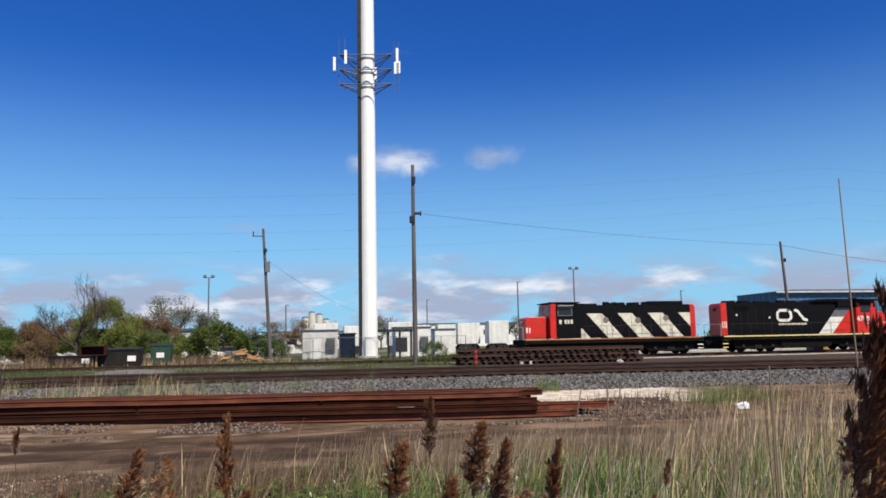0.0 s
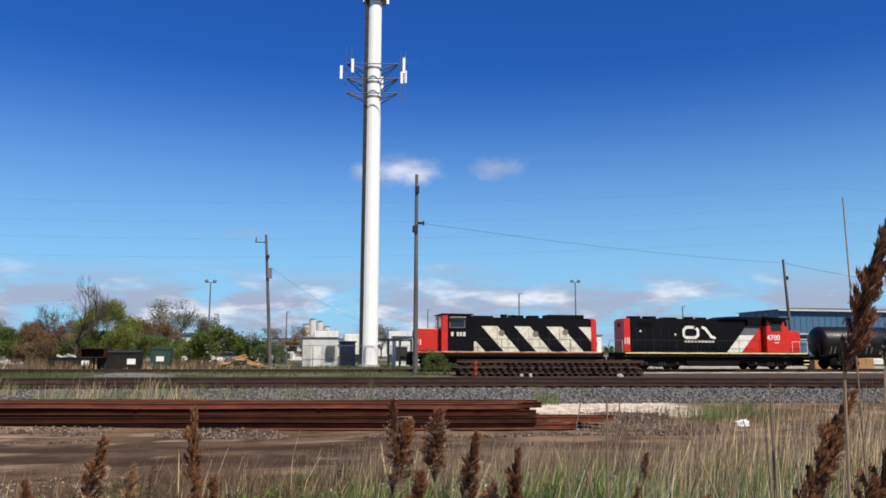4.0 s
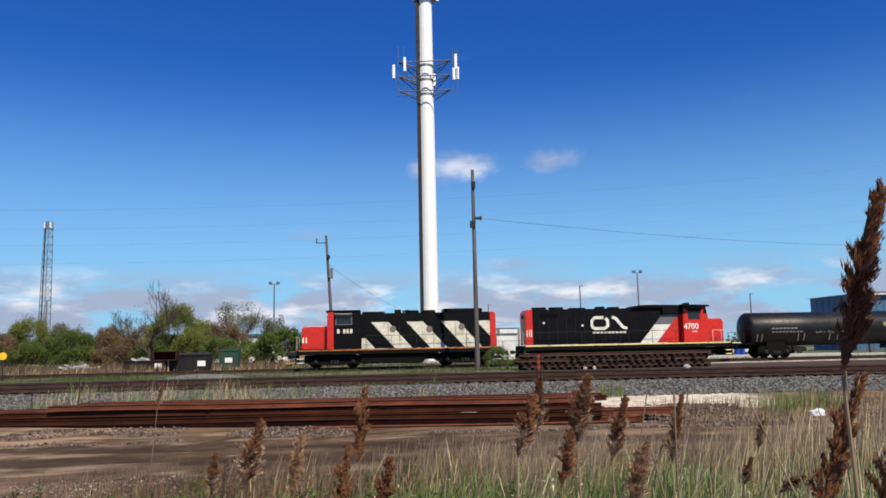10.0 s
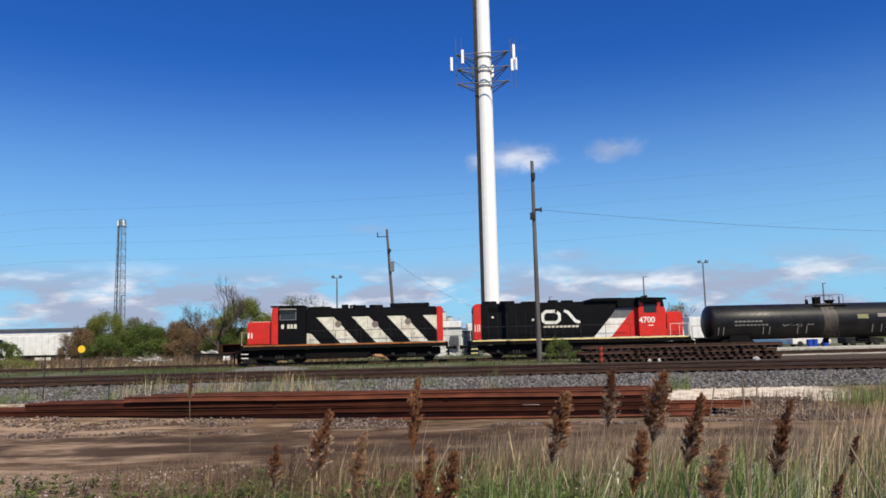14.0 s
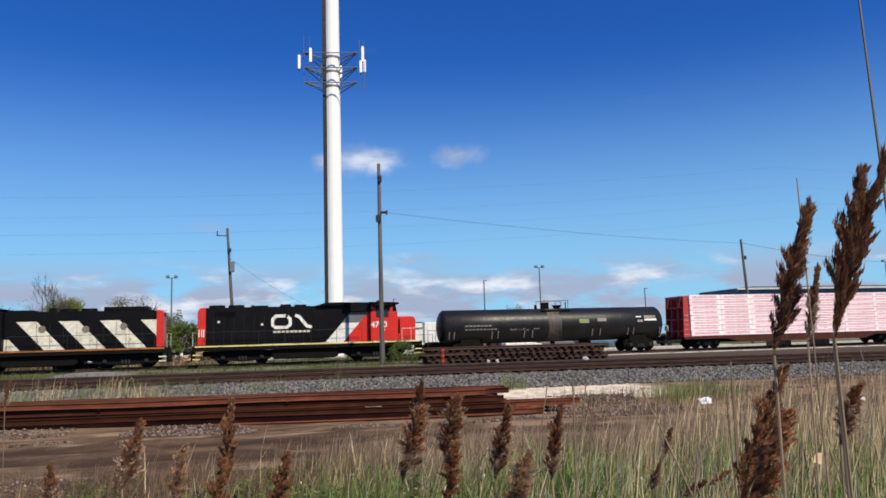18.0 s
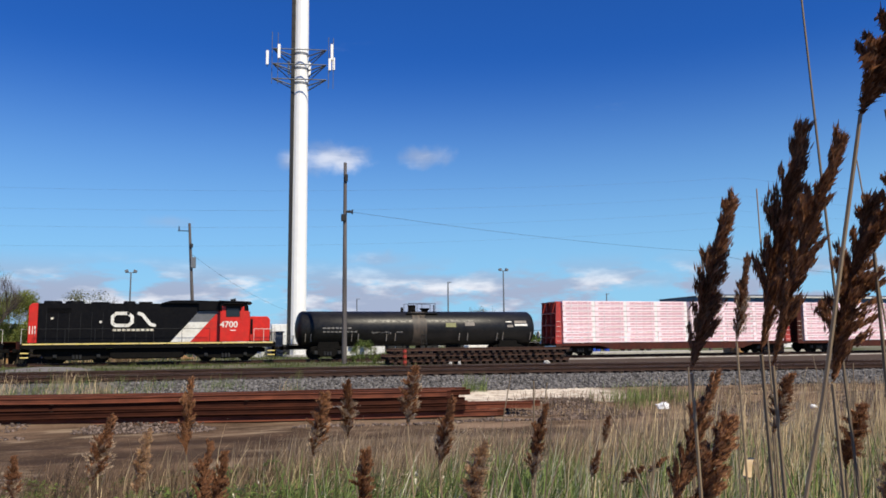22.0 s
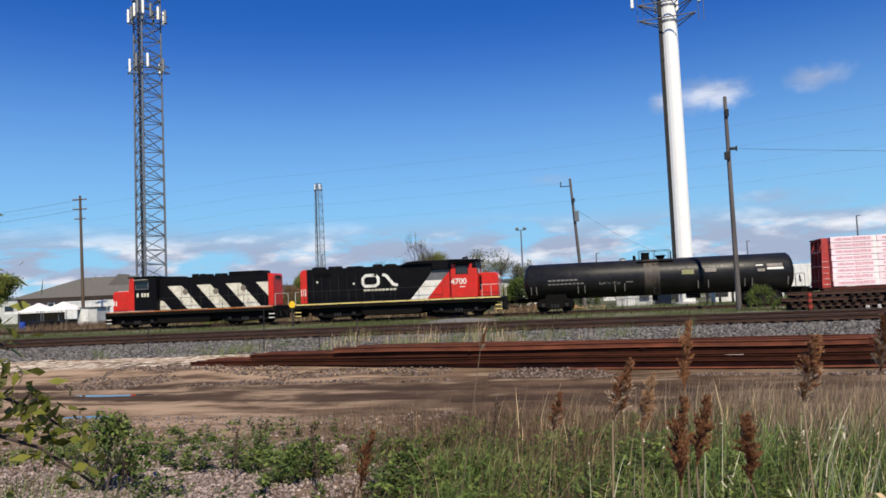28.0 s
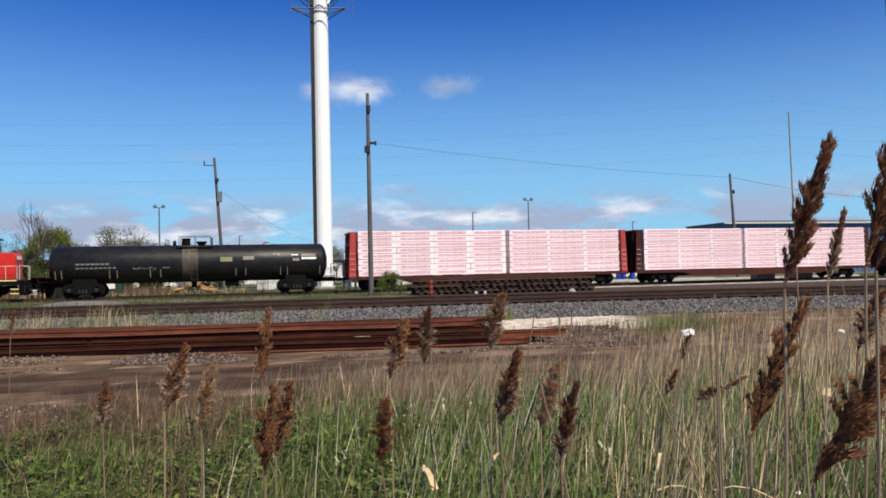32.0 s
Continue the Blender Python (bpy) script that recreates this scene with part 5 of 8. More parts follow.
# ---- towers, poles and wires ----


def monopole():
    t = thing("monopole_tower", "tall tapered white steel cellular monopole with antenna platforms", "cell tower", at=Matrix.Translation((7.85, 78.0, YARD)))
    bm = B()
    n, k = 18, 24
    rings = []
    for i in range(k + 1):
        z = 43.0 * i / k
        r = 0.93 - 0.0038 * z
        rings.append([bm.verts.new((r * math.cos(a), r * math.sin(a), z)) for a in np.linspace(0, 2 * math.pi, n, endpoint=False)])
    for a, b in zip(rings, rings[1:]):
        for i in range(n):
            bm.faces.new((a[i], a[(i + 1) % n], b[(i + 1) % n], b[i]))
    bm.faces.new(rings[-1])
    part("shaft", bm, "tower_white", t, "white faceted steel shaft")
    part("base_flange", tube(B(), (0, 0, 0), (0, 0, 0.25), 1.25, 1.2, 18), "concrete", t, "concrete footing")
    part("cable_run", box(B(), (-0.86, -0.50, 21.0), (0.36, 0.20, 42.0)), "dark_steel", t, "black coaxial cable run up the shaft")
    for z in np.arange(2, 42, 1.4):
        part("step_peg", box(B(), (0.93 - 0.0038 * z, -0.25, z), (0.16, 0.03, 0.03)), "galv", t)
        part("cable_clamp", box(B(), (-0.82, -0.5, z), (0.32, 0.26, 0.04)), "dark_steel", t)
    for z in (28.35, 29.95, 31.55):
        r = 0.93 - 0.0038 * z
        part("collar", tube(B(), (0, 0, z - 0.12), (0, 0, z + 0.12), r + 0.03, r + 0.03, 18), "galv", t, "galvanised clamp collar")
        for a in (200, 320, 80):
            c, s = math.cos(radians(a)), math.sin(radians(a))
            part("arm", tube(B(), (c * r, s * r, z - 0.25), (c * 3.1, s * 3.1, z + 0.05), 0.07, seg=8), "arm_grey", t)
        pts = [(3.15 * math.cos(radians(a)), 3.15 * math.sin(radians(a))) for a in (200, 320, 80)]
        for p, q in zip(pts, pts[1:] + pts[:1]):
            part("ring_pipe", tube(B(), (*p, z + 0.05), (*q, z + 0.05), 0.06, seg=8), "arm_grey", t)
    for z in (29.2, 30.8):
        for a in (200, 320, 80):
            c, s = math.cos(radians(a)), math.sin(radians(a))
            part("brace", tube(B(), (c * 0.9, s * 0.9, z - 0.7), (c * 3.1, s * 3.1, z + 0.75), 0.05, seg=6), "arm_grey", t)

    def panel(x, y, z, h, w=0.28):
        m = part("mount_pipe", tube(B(), (x, y + 0.14, z - h * 0.62), (x, y + 0.14, z + h * 0.62), 0.04, seg=8), "galv", t)
        part("antenna_panel", box(B(), (x, y, z), (w, 0.16, h), bevel=0.02), "tower_white", m, "white panel antenna")

    for x, y, z, h in ((-3.45, -0.2, 30.9, 1.5), (-2.35, -1.3, 31.3, 1.5), (3.15, -0.9, 31.9, 1.7), (2.85, -1.5, 30.3, 1.3), (3.55, 0.6, 31.2, 1.4), (-1.0, 2.4, 31.0, 1.5), (1.2, 2.5, 31.0, 1.5),
                       (-1.15, -0.4, 39.9, 2.0), (1.35, -0.6, 39.9, 2.2), (0.1, 1.2, 40.0, 2.0), (-0.8, -1.1, 40.6, 1.6), (1.0, -1.2, 40.9, 1.6)):
        panel(x, y, z, h)
    for x in (-3.0, -2.4, 2.85, 3.35):
        part("whip_antenna", tube(B(), (x, -0.6, 28.0), (x, -0.6, 33.6), 0.03, seg=6), "arm_grey", t)
    part("mount_ring", tube(B(), (0, 0, 39.2), (0, 0, 39.4), 1.3, 1.3, 18), "galv", t)
    return t


monopole()


def lattice(label, x, y, height, w0, w1, bays, platforms, leg):
    t = thing("lattice_tower", label, "lattice tower", "lattice towers", at=pose(x, y, 0, 0, 0, 20))
    c = [(math.cos(radians(a)) / math.sqrt(3), math.sin(radians(a)) / math.sqrt(3)) for a in (-90, 30, 150)]

    def at(i, z):
        w = w0 + (w1 - w0) * z / height
        return (c[i][0] * w, c[i][1] * w, z)

    for i in range(3):
        part("leg", tube(B(), at(i, 0), at(i, height), leg, leg * 0.7, 8), "galv", t)
    for b in range(bays):
        z0, z1 = height * b / bays, height * (b + 1) / bays
        for i in range(3):
            j = (i + 1) % 3
            part("brace", tube(B(), at(i, z0), at(j, z1), leg * 0.38, seg=5, caps=False), "galv", t)
            if b % 2 == 0:
                part("brace", tube(B(), at(j, z0), at(i, z1), leg * 0.38, seg=5, caps=False), "galv", t)
            part("girt", tube(B(), at(i, z1), at(j, z1), leg * 0.38, seg=5, caps=False), "galv", t)
    part("cable_ladder", box(B(), (c[2][0] * w0 * 0.5, c[2][1] * w0 * 0.4, height / 2), (0.35, 0.06, height - 1)), "dark_steel", t)
    for z, r, k in platforms:
        w = w0 + (w1 - w0) * z / height
        for i in range(3):
            a, b = Vector(at(i, z)) * 1.0, Vector(at((i + 1) % 3, z))
            a, b = Vector((a.x * r, a.y * r, z)), Vector((b.x * r, b.y * r, z))
            part("platform_pipe", tube(B(), a, b, leg * 0.5, seg=6), "galv", t)
            part("platform_pipe", tube(B(), a + Vector((0, 0, 0.9)), b + Vector((0, 0, 0.9)), leg * 0.4, seg=6), "galv", t)
            for q in range(k):
                p = a.lerp(b, (q + 0.5) / k)
                m = part("mount_pipe", tube(B(), p - Vector((0, 0, 0.6)), p + Vector((0, 0, 1.9)), leg * 0.35, seg=6), "galv", t)
                part("antenna_panel", box(B(), (p.x * 1.05, p.y * 1.05, z + 0.8), (0.3, 0.3, 1.9), bevel=0.03), "tower_white" if q % 2 == 0 else "galv", m, "panel antenna")
    return t


lattice("grey three-legged lattice tower with antenna platforms beside the yard", -61.75, 95.0, 56.0, 4.0, 3.6, 28, ((35.6, 1.55, 2), (43.0, 1.5, 4), (46.5, 1.3, 3)), 0.17)
lattice("slim far-off grey lattice tower", -95.8, 250.0, 43.5, 3.6, 2.4, 18, ((41.5, 1.2, 2),), 0.14)


def wooden_pole(label, base, top, r, material, arms=(), extras=()):
    p = thing("utility_pole", label, "utility pole", "utility poles")
    b, t = Vector(base), Vector(top)
    part("shaft", tube(B(), b - Vector((0, 0, 0.3)), t, r, r * 0.62, 12), material, p)
    for z, half, ang in arms:
        c = b.lerp(t, (z - b.z) / (t.z - b.z))
        d = Vector((math.cos(ang), math.sin(ang), 0))
        q = part("crossarm", box(B(), c + Vector((0, -0.12, 0)), (2 * half, 0.1, 0.12), Matrix.Rotation(ang, 3, "Z")), "pole_wood", p, "wooden crossarm")
        for k in (-0.92, 0.92, -0.45, 0.45):
            s = c + d * half * k + Vector((0, -0.12, 0.04))
            part("insulator", tube(B(), s, s + Vector((0, 0, 0.18)), 0.05, 0.03, 8), "grey_wood", q)
    for z, dx, size, material2, name in extras:
        c = b.lerp(t, (z - b.z) / (t.z - b.z)) + Vector((dx, -0.15, 0))
        part(name, box(B(), c, size, bevel=0.02), material2, p)
    return p


wooden_pole("tall dark bare wooden utility pole beside the track panels", (8.68, 53.4, 0.1), (8.66, 53.4, 14.35), 0.185, "pole_grey", (),
            ((10.75, 0.30, (0.42, 0.2, 0.16), "dark_steel", "bracket"), (10.3, -0.12, (0.34, 0.28, 0.5), "dark_steel", "cable_box"), (10.75, 0.5, (0.1, 0.12, 0.34), "dark_steel", "insulator"),
             (13.2, 0.05, (0.22, 0.2, 0.5), "dark_steel", "cable_cap")))
wooden_pole("leaning wooden utility pole with a small transformer", (-1.85, 75.0, 0.1), (-2.66, 75.0, 12.75), 0.19, "pole_grey", (),
            ((9.0, 0.22, (0.45, 0.45, 1.0), "galv", "transformer"), (12.0, -0.55, (1.0, 0.08, 0.08), "dark_steel", "arm"), (12.2, -0.95, (0.1, 0.1, 0.5), "dark_steel", "insulator"), (10.6, 0.1, (0.3, 0.3, 0.35), "dark_steel", "cutout")))
wooden_pole("wooden utility pole with three crossarms near the brown house", (-62.4, 82.0, 0.1), (-62.7, 82.0, 16.1), 0.22, "pole_wood", ((15.6, 0.9, 0.1), (14.4, 0.9, 0.1), (13.2, 0.7, 0.1)))
wooden_pole("bare leaning wooden pole before the blue building", (54.35, 75.0, 0.1), (53.7, 75.0, 11.9), 0.2, "pole_grey", (), ((9.8, 0.2, (0.2, 0.2, 0.4), "dark_steel", "bracket"),))
wooden_pole("slim wooden pole far along the yard", (23.8, 220.0, 0.1), (23.8, 220.0, 16.0), 0.2, "grey_wood")


def wire(a, b, sag, r=0.016):
    a, b = Vector(a), Vector(b)
    return pipe([a.lerp(b, i / 16) - Vector((0, 0, sag * 4 * (i / 16) * (1 - i / 16))) for i in range(17)], r, seg=5)


def make_wire(label, a, b, sag, r):
    w = thing("overhead_wire", label, "overhead wire", "overhead wires")
    part("strand", wire(a, b, sag, r), "wire", w)


make_wire("thin overhead wire strung between two wooden poles", (9.1, 53.3, 10.75), (53.8, 75, 11.5), 0.35, 0.012)
make_wire("thin overhead wire running on past the blue building", (53.8, 75, 11.5), (118, 104, 12.5), 1.2, 0.02)
make_wire("service wire sloping from the leaning pole", (-2.5, 75, 9.9), (8.0, 92, 5.2), 0.5, 0.011)
HV = ((25.2, 31.8), (22.3, 28.3), (19.8, 25.4), (17.0, 22.4))
for x, y, k, up_by in ((-190, 128, 0, -5.0), (230, 124, 1, 3.0)):
    wooden_pole("tall wooden transmission pole carrying the high-voltage line", (x, y, 0.0), (x, y, HV[0][k] + up_by + 0.6), 0.3, "pole_wood", [(h[k] + up_by, 0.6, 1.5) for h in HV])
for z0, z1 in HV:
    w = thing("overhead_wire", "high-voltage line strand crossing the sky", "overhead wire", "overhead wires")
    pts = []
    for a, b, sag in (((-190, 128, z0 - 5), (-58, 121, z0 - 1.6), 1.6), ((-58, 121, z0 - 1.6), (95, 120, z1), 2.0), ((95, 120, z1), (230, 124, z1 + 3), 2.0)):
        a, b = Vector(a), Vector(b)
        pts += [a.lerp(b, i / 14) - Vector((0, 0, sag * 4 * (i / 14) * (1 - i / 14))) for i in range(15 if b.x > 200 else 14)]
    part("strand", pipe(pts, 0.008, seg=5), "wire", w)
for z in (15.6, 14.4):
    make_wire("thin wire on the pole with crossarms", (-62.67, 82.0, z), (-120, 84, z - 1), 1.0, 0.016)


def light_mast(x, y, h, heads):
    m = thing("light_mast", "slim grey yard light mast with floodlight heads" if heads > 1 else "slim grey single-lamp yard mast", "light mast", "yard light masts", at=Matrix.Translation((x, y, YARD)))
    part("mast", tube(B(), (0, 0, 0), (0, 0, h), 0.2, 0.12, 10), "galv", m)
    if heads > 1:
        part("crossbar", box(B(), (0, 0, h), (1.7, 0.12, 0.12)), "galv", m)
        for s in (-1, 1):
            part("floodlight", box(B(), (s * 0.75, -0.1, h + 0.25), (0.62, 0.5, 0.5), Matrix.Rotation(s * 0.35, 3, "Y"), bevel=0.05), "galv", m)
    else:
        part("lamp_head", box(B(), (0.3, 0, h), (0.8, 0.25, 0.15), bevel=0.03), "galv", m)


for x, y, h, k in ((58.2, 150, 16.0, 2), (-15.3, 150, 14.4, 2), (146.5, 150, 17.0, 2), (45.9, 150, 13.4, 1), (-35.0, 150, 9.8, 1), (-1.0, 170, 10.0, 1), (88.0, 160, 12.0, 1), (16.5, 160, 8.0, 1), (34.0, 190, 12.0, 1), (-61.0, 160, 12.5, 1)):
    light_mast(x, y, h, k)

# ---- buildings behind the yard ----


def shelter(x, y, w, d, h, label, material="shed_wall", door=True, unit=True):
    s = thing("equipment_shelter", label, "equipment shelter", "equipment shelters", at=Matrix.Translation((x, y, YARD)))
    part("wall", box(B(), (0, 0, h / 2), (w, d, h)), material, s)
    part("roof", box(B(), (0, 0, h + 0.07), (w + 0.25, d + 0.25, 0.14), bevel=0.02), "roof_grey", s)
    for u in np.arange(-w / 2 + 0.3, w / 2, 0.6):
        part("wall_rib", box(B(), (u, -d / 2 - 0.012, h / 2), (0.05, 0.024, h - 0.02)), material, s)
    if door:
        dd = part("door", box(B(), (-w * 0.12, -d / 2 - 0.03, 1.05), (0.95, 0.06, 2.05), bevel=0.01), "bright_wall", s)
        part("handle", box(B(), (0.3 - w * 0.12, -d / 2 - 0.08, 1.0), (0.06, 0.05, 0.16)), "dark_steel", dd)
    if unit:
        u = part("cooling_unit", box(B(), (w * 0.3, -d / 2 - 0.2, 1.5), (0.85, 0.4, 1.2), bevel=0.03), "grey_panel", s)
        for k in range(6):
            part("louvre", box(B(), (w * 0.3, -d / 2 - 0.41, 1.05 + 0.17 * k), (0.7, 0.02, 0.04)), "dark_steel", u)
    return s


shelter(2.95, 79.5, 3.5, 2.8, 2.85, "grey-beige equipment shelter with a door and cooling unit")
shelter(6.0, 83.0, 1.6, 2.4, 2.5, "dark grey narrow equipment cabinet behind the tower", "grey_panel", False, False)
shelter(13.2, 84.0, 3.9, 3.0, 3.1, "white equipment shelter with double doors", "bright_wall", True, True)
shelter(17.6, 88.0, 2.4, 2.6, 2.9, "white equipment shelter beside the fence", "bright_wall", True, False)


def ice_bridge():
    f = thing("cable_bridge", "dark steel cable bridge from tower to shelters", "cable bridge", at=Matrix.Translation((10.4, 79.0, YARD)))
    for x in (-1.6, -0.4, 0.8, 2.0):
        for y in (-0.4, 0.4):
            part("post", tube(B(), (x, y, 0), (x, y, 2.7), 0.06, seg=8), "dark_steel", f)
    for y in (-0.4, 0.4):
        part("beam", box(B(), (0, y, 2.72), (4.4, 0.08, 0.16)), "dark_steel", f)
    for x in np.arange(-2.0, 2.2, 0.5):
        part("rung", box(B(), (x, 0, 2.8), (0.05, 0.9, 0.04)), "dark_steel", f)
    part("cable_bundle", box(B(), (0, 0, 2.87), (4.2, 0.5, 0.1)), "rubber", f)
    part("meter_panel", box(B(), (0.9, -0.5, 1.3), (1.2, 0.2, 1.5)), "dark_steel", f)


ice_bridge()


def fence():
    f = thing("chain_link_fence", "grey chain-link fence round the tower compound", "fence")
    xs = np.arange(-3.0, 20.1, 2.6)
    for x in xs:
        part("post", tube(B(), (x, 77.0, 0), (x, 77.0, 2.1), 0.04, seg=6), "galv", f)
    part("top_rail", tube(B(), (xs[0], 77, 2.08), (xs[-1], 77, 2.08), 0.025, seg=6), "galv", f)
    bm = B()
    for x in np.arange(xs[0], xs[-1], 0.22):
        for s in (-1, 1):
            tube(bm, (x, 77, 0.05), (x + s * 1.0, 77, 2.05), 0.005, seg=3, caps=False)
    tagged(part("mesh", bm, "galv", f, "thin diagonal fence wire"), kind="stuff")


fence()


def trailer(x, y, w, h, label="white box trailer parked behind the yard", z=1.1, turn=0.0):
    t = thing("box_trailer", label, "trailer", "parked trailers", at=pose(x, y, YARD, 0, 0, turn))
    part("body", box(B(), (0, 0, z + h / 2), (w, 2.5, h), bevel=0.05), "bright_wall", t, "white ribbed trailer body")
    for u in np.arange(-w / 2 + 0.4, w / 2, 0.8):
        part("rib", box(B(), (u, -1.265, z + h / 2), (0.05, 0.03, h - 0.15)), "shed_wall", t)
    part("chassis", box(B(), (0, 0, z - 0.15), (w - 0.4, 1.0, 0.25)), "dark_steel", t)
    for u in (-w * 0.32, -w * 0.32 + 1.2, w * 0.35):
        for y_ in (-0.95, 0.95):
            part("wheel", tube(B(), (u, y_ - 0.14, 0.5), (u, y_ + 0.14, 0.5), 0.5, seg=16), "rubber", t)


rt = random.Random(11)
for i, x in enumerate((5.0, 9.3, 15.5, 19.0, 22.7, 26.2, 30.0, 36.5, 41.0)):
    trailer(x, 112 + rt.uniform(-3, 3), rt.choice((2.7, 3.0, 3.4)), rt.choice((2.9, 3.3, 3.1)))
trailer(-66.0, 92.0, 12.0, 2.4, "long white trailer with shade awning beside the house", 0.9)
trailer(-50.5, 104.0, 8.0, 2.6, "white box trailer behind the locomotives", 0.9)


def blue_shed():
    b = thing("warehouse", "long blue metal-clad warehouse with pale roof edge", "warehouse", at=Matrix.Translation((69.0, 98.0, YARD)))
    L, D, H = 62.0, 10.0, 7.75
    part("wall", box(B(), (L / 2, D / 2, H / 2), (L, D, H)), "blue_wall", b, "blue corrugated wall")
    for u in np.arange(0.5, L, 1.0):
        part("wall_rib", box(B(), (u, -0.03, H / 2), (0.12, 0.06, H)), "blue_wall", b)
    for u in np.arange(1.0, D, 1.5):
        part("wall_rib", box(B(), (-0.03, u, H / 2), (0.06, 0.12, H)), "blue_wall", b)
    bm = B()
    pts = [(-0.4, -0.5, H), (L + 0.4, -0.5, H), (L + 0.4, D + 0.5, H), (-0.4, D + 0.5, H), (5.0, D / 2 - 1.5, H + 0.55), (L - 5, D / 2 - 1.5, H + 0.55), (L - 5, D / 2 + 1.5, H + 0.55), (5.0, D / 2 + 1.5, H + 0.55)]
    v = [bm.verts.new(p) for p in pts]
    for f in ((0, 1, 5, 4), (1, 2, 6, 5), (2, 3, 7, 6), (3, 0, 4, 7), (4, 5, 6, 7), (3, 2, 1, 0)):
        bm.faces.new([v[i] for i in f])
    part("roof", bm, "roof_grey", b, "low-pitched grey metal roof")
    part("fascia", box(B(), (L / 2, -0.56, H - 0.05), (L + 0.9, 0.1, 0.24)), "shed_wall", b, "pale fascia along the eaves")
    for u in (4.0, 8.5, 24, 36, 48):
        w = part("window", box(B(), (u, -0.08, 3.9), (2.2, 0.1, 0.9)), "bright_wall", b)
        part("pane", box(B(), (u, -0.14, 3.9), (1.9, 0.03, 0.65)), "glass_dark", w)
    for u in (15.0, 30.0, 42.0):
        d = part("loading_door", box(B(), (u, -0.08, 1.9), (3.4, 0.1, 3.8)), "bright_wall", b, "pale roll-up loading door")
        for k in range(6):
            part("slat", box(B(), (u, -0.14, 0.4 + 0.6 * k), (3.2, 0.03, 0.04)), "shed_wall", d)
    return b


blue_shed()


def brown_house():
    h = thing("house", "low brown brick house with broad grey hipped roof", "house", at=pose(-76.5, 104.0, YARD, 0, 0, 4))
    L, D, H = 19.0, 11.0, 4.1
    part("wall", box(B(), (0, 0, H / 2), (L, D, H)), "brick_brown", h, "brown brick wall")
    bm = B()
    pts = [(-L / 2 - 0.8, -D / 2 - 0.8, H), (L / 2 + 0.8, -D / 2 - 0.8, H), (L / 2 + 0.8, D / 2 + 0.8, H), (-L / 2 - 0.8, D / 2 + 0.8, H), (-L / 2 + 7.0, 0, H + 3.0), (L / 2 - 3.5, 0, H + 3.0)]
    v = [bm.verts.new(p) for p in pts]
    for f in ((0, 1, 5, 4), (1, 2, 5), (2, 3, 4, 5), (3, 0, 4), (3, 2, 1, 0)):
        bm.faces.new([v[i] for i in f])
    part("roof", bm, "shingle", h, "grey shingled hip roof")
    part("dormer", prism(B(), [(3.5, H + 1.6), (7.0, H + 1.6), (5.2, H + 3.2)], -3.0, 0.0), "shingle", h)
    for x in np.arange(-8, 9, 2.0):
        w = part("window", box(B(), (x, -D / 2 - 0.05, 2.9), (1.1, 0.1, 1.0)), "bright_wall", h)
        part("pane", box(B(), (x, -D / 2 - 0.11, 2.9), (0.9, 0.03, 0.8)), "glass_dark", w)
    part("canopy", box(B(), (-1.0, -D / 2 - 1.5, 2.1), (L - 2, 2.6, 0.35)), "bright_wall", h, "white canopy along the wall")


brown_house()


def plain_building(x, y, w, d, h, wall, label, windows=0):
    b = thing("low_building", label, "building", "distant buildings", at=Matrix.Translation((x, y, YARD)))
    part("wall", box(B(), (0, 0, h / 2), (w, d, h)), wall, b)
    part("roof", box(B(), (0, 0, h + 0.15), (w + 0.6, d + 0.6, 0.3)), "roof_grey", b)
    for i in range(windows):
        u = -w / 2 + w * (i + 0.5) / windows
        q = part("window", box(B(), (u, -d / 2 - 0.04, h * 0.62), (w / windows * 0.5, 0.08, h * 0.22)), "grey_panel", b)
        part("pane", box(B(), (u, -d / 2 - 0.09, h * 0.62), (w / windows * 0.44, 0.03, h * 0.18)), "glass_dark", q)


plain_building(-60.0, 122, 18, 12, 4.5, "bright_wall", "low white industrial building beyond the trees", 6)
plain_building(-85.0, 128, 20, 14, 3.6, "shed_wall", "low grey building with pale roof", 5)
plain_building(-17.0, 120, 9.0, 8, 3.8, "shed_wall", "low grey building behind bushes", 2)
plain_building(-40.0, 180, 30, 14, 5.2, "bright_wall", "long white warehouse far behind the trees", 8)
plain_building(60.0, 210, 50, 20, 6.0, "bright_wall", "long pale warehouse at the far side of the yard", 10)
plain_building(-120.0, 150, 40, 20, 5.2, "shed_wall", "long grey warehouse far to the side", 9)
plain_building(12.0, 230, 40, 16, 4.8, "bright_wall", "long white warehouse in the distance", 8)
plain_building(-5.0, 135, 14, 8, 2.9, "bright_wall", "low white shed behind the yard", 4)


def silos():
    s = thing("grain_silos", "cluster of tall tan concrete silos far away", "silo", at=Matrix.Translation((8.2, 300, YARD)))
    for x, h in ((-2.6, 11.4), (0.0, 13.4), (2.8, 12.6), (5.4, 10.6)):
        p = part("silo", tube(B(), (x, 0, 0), (x, 0, h), 1.35, seg=18), "silo_tan", s)
        part("silo_cap", tube(B(), (x, 0, h), (x, 0, h + 0.5), 1.4, 0.8, 18), "roof_grey", p)


silos()

# ---- yard clutter ----


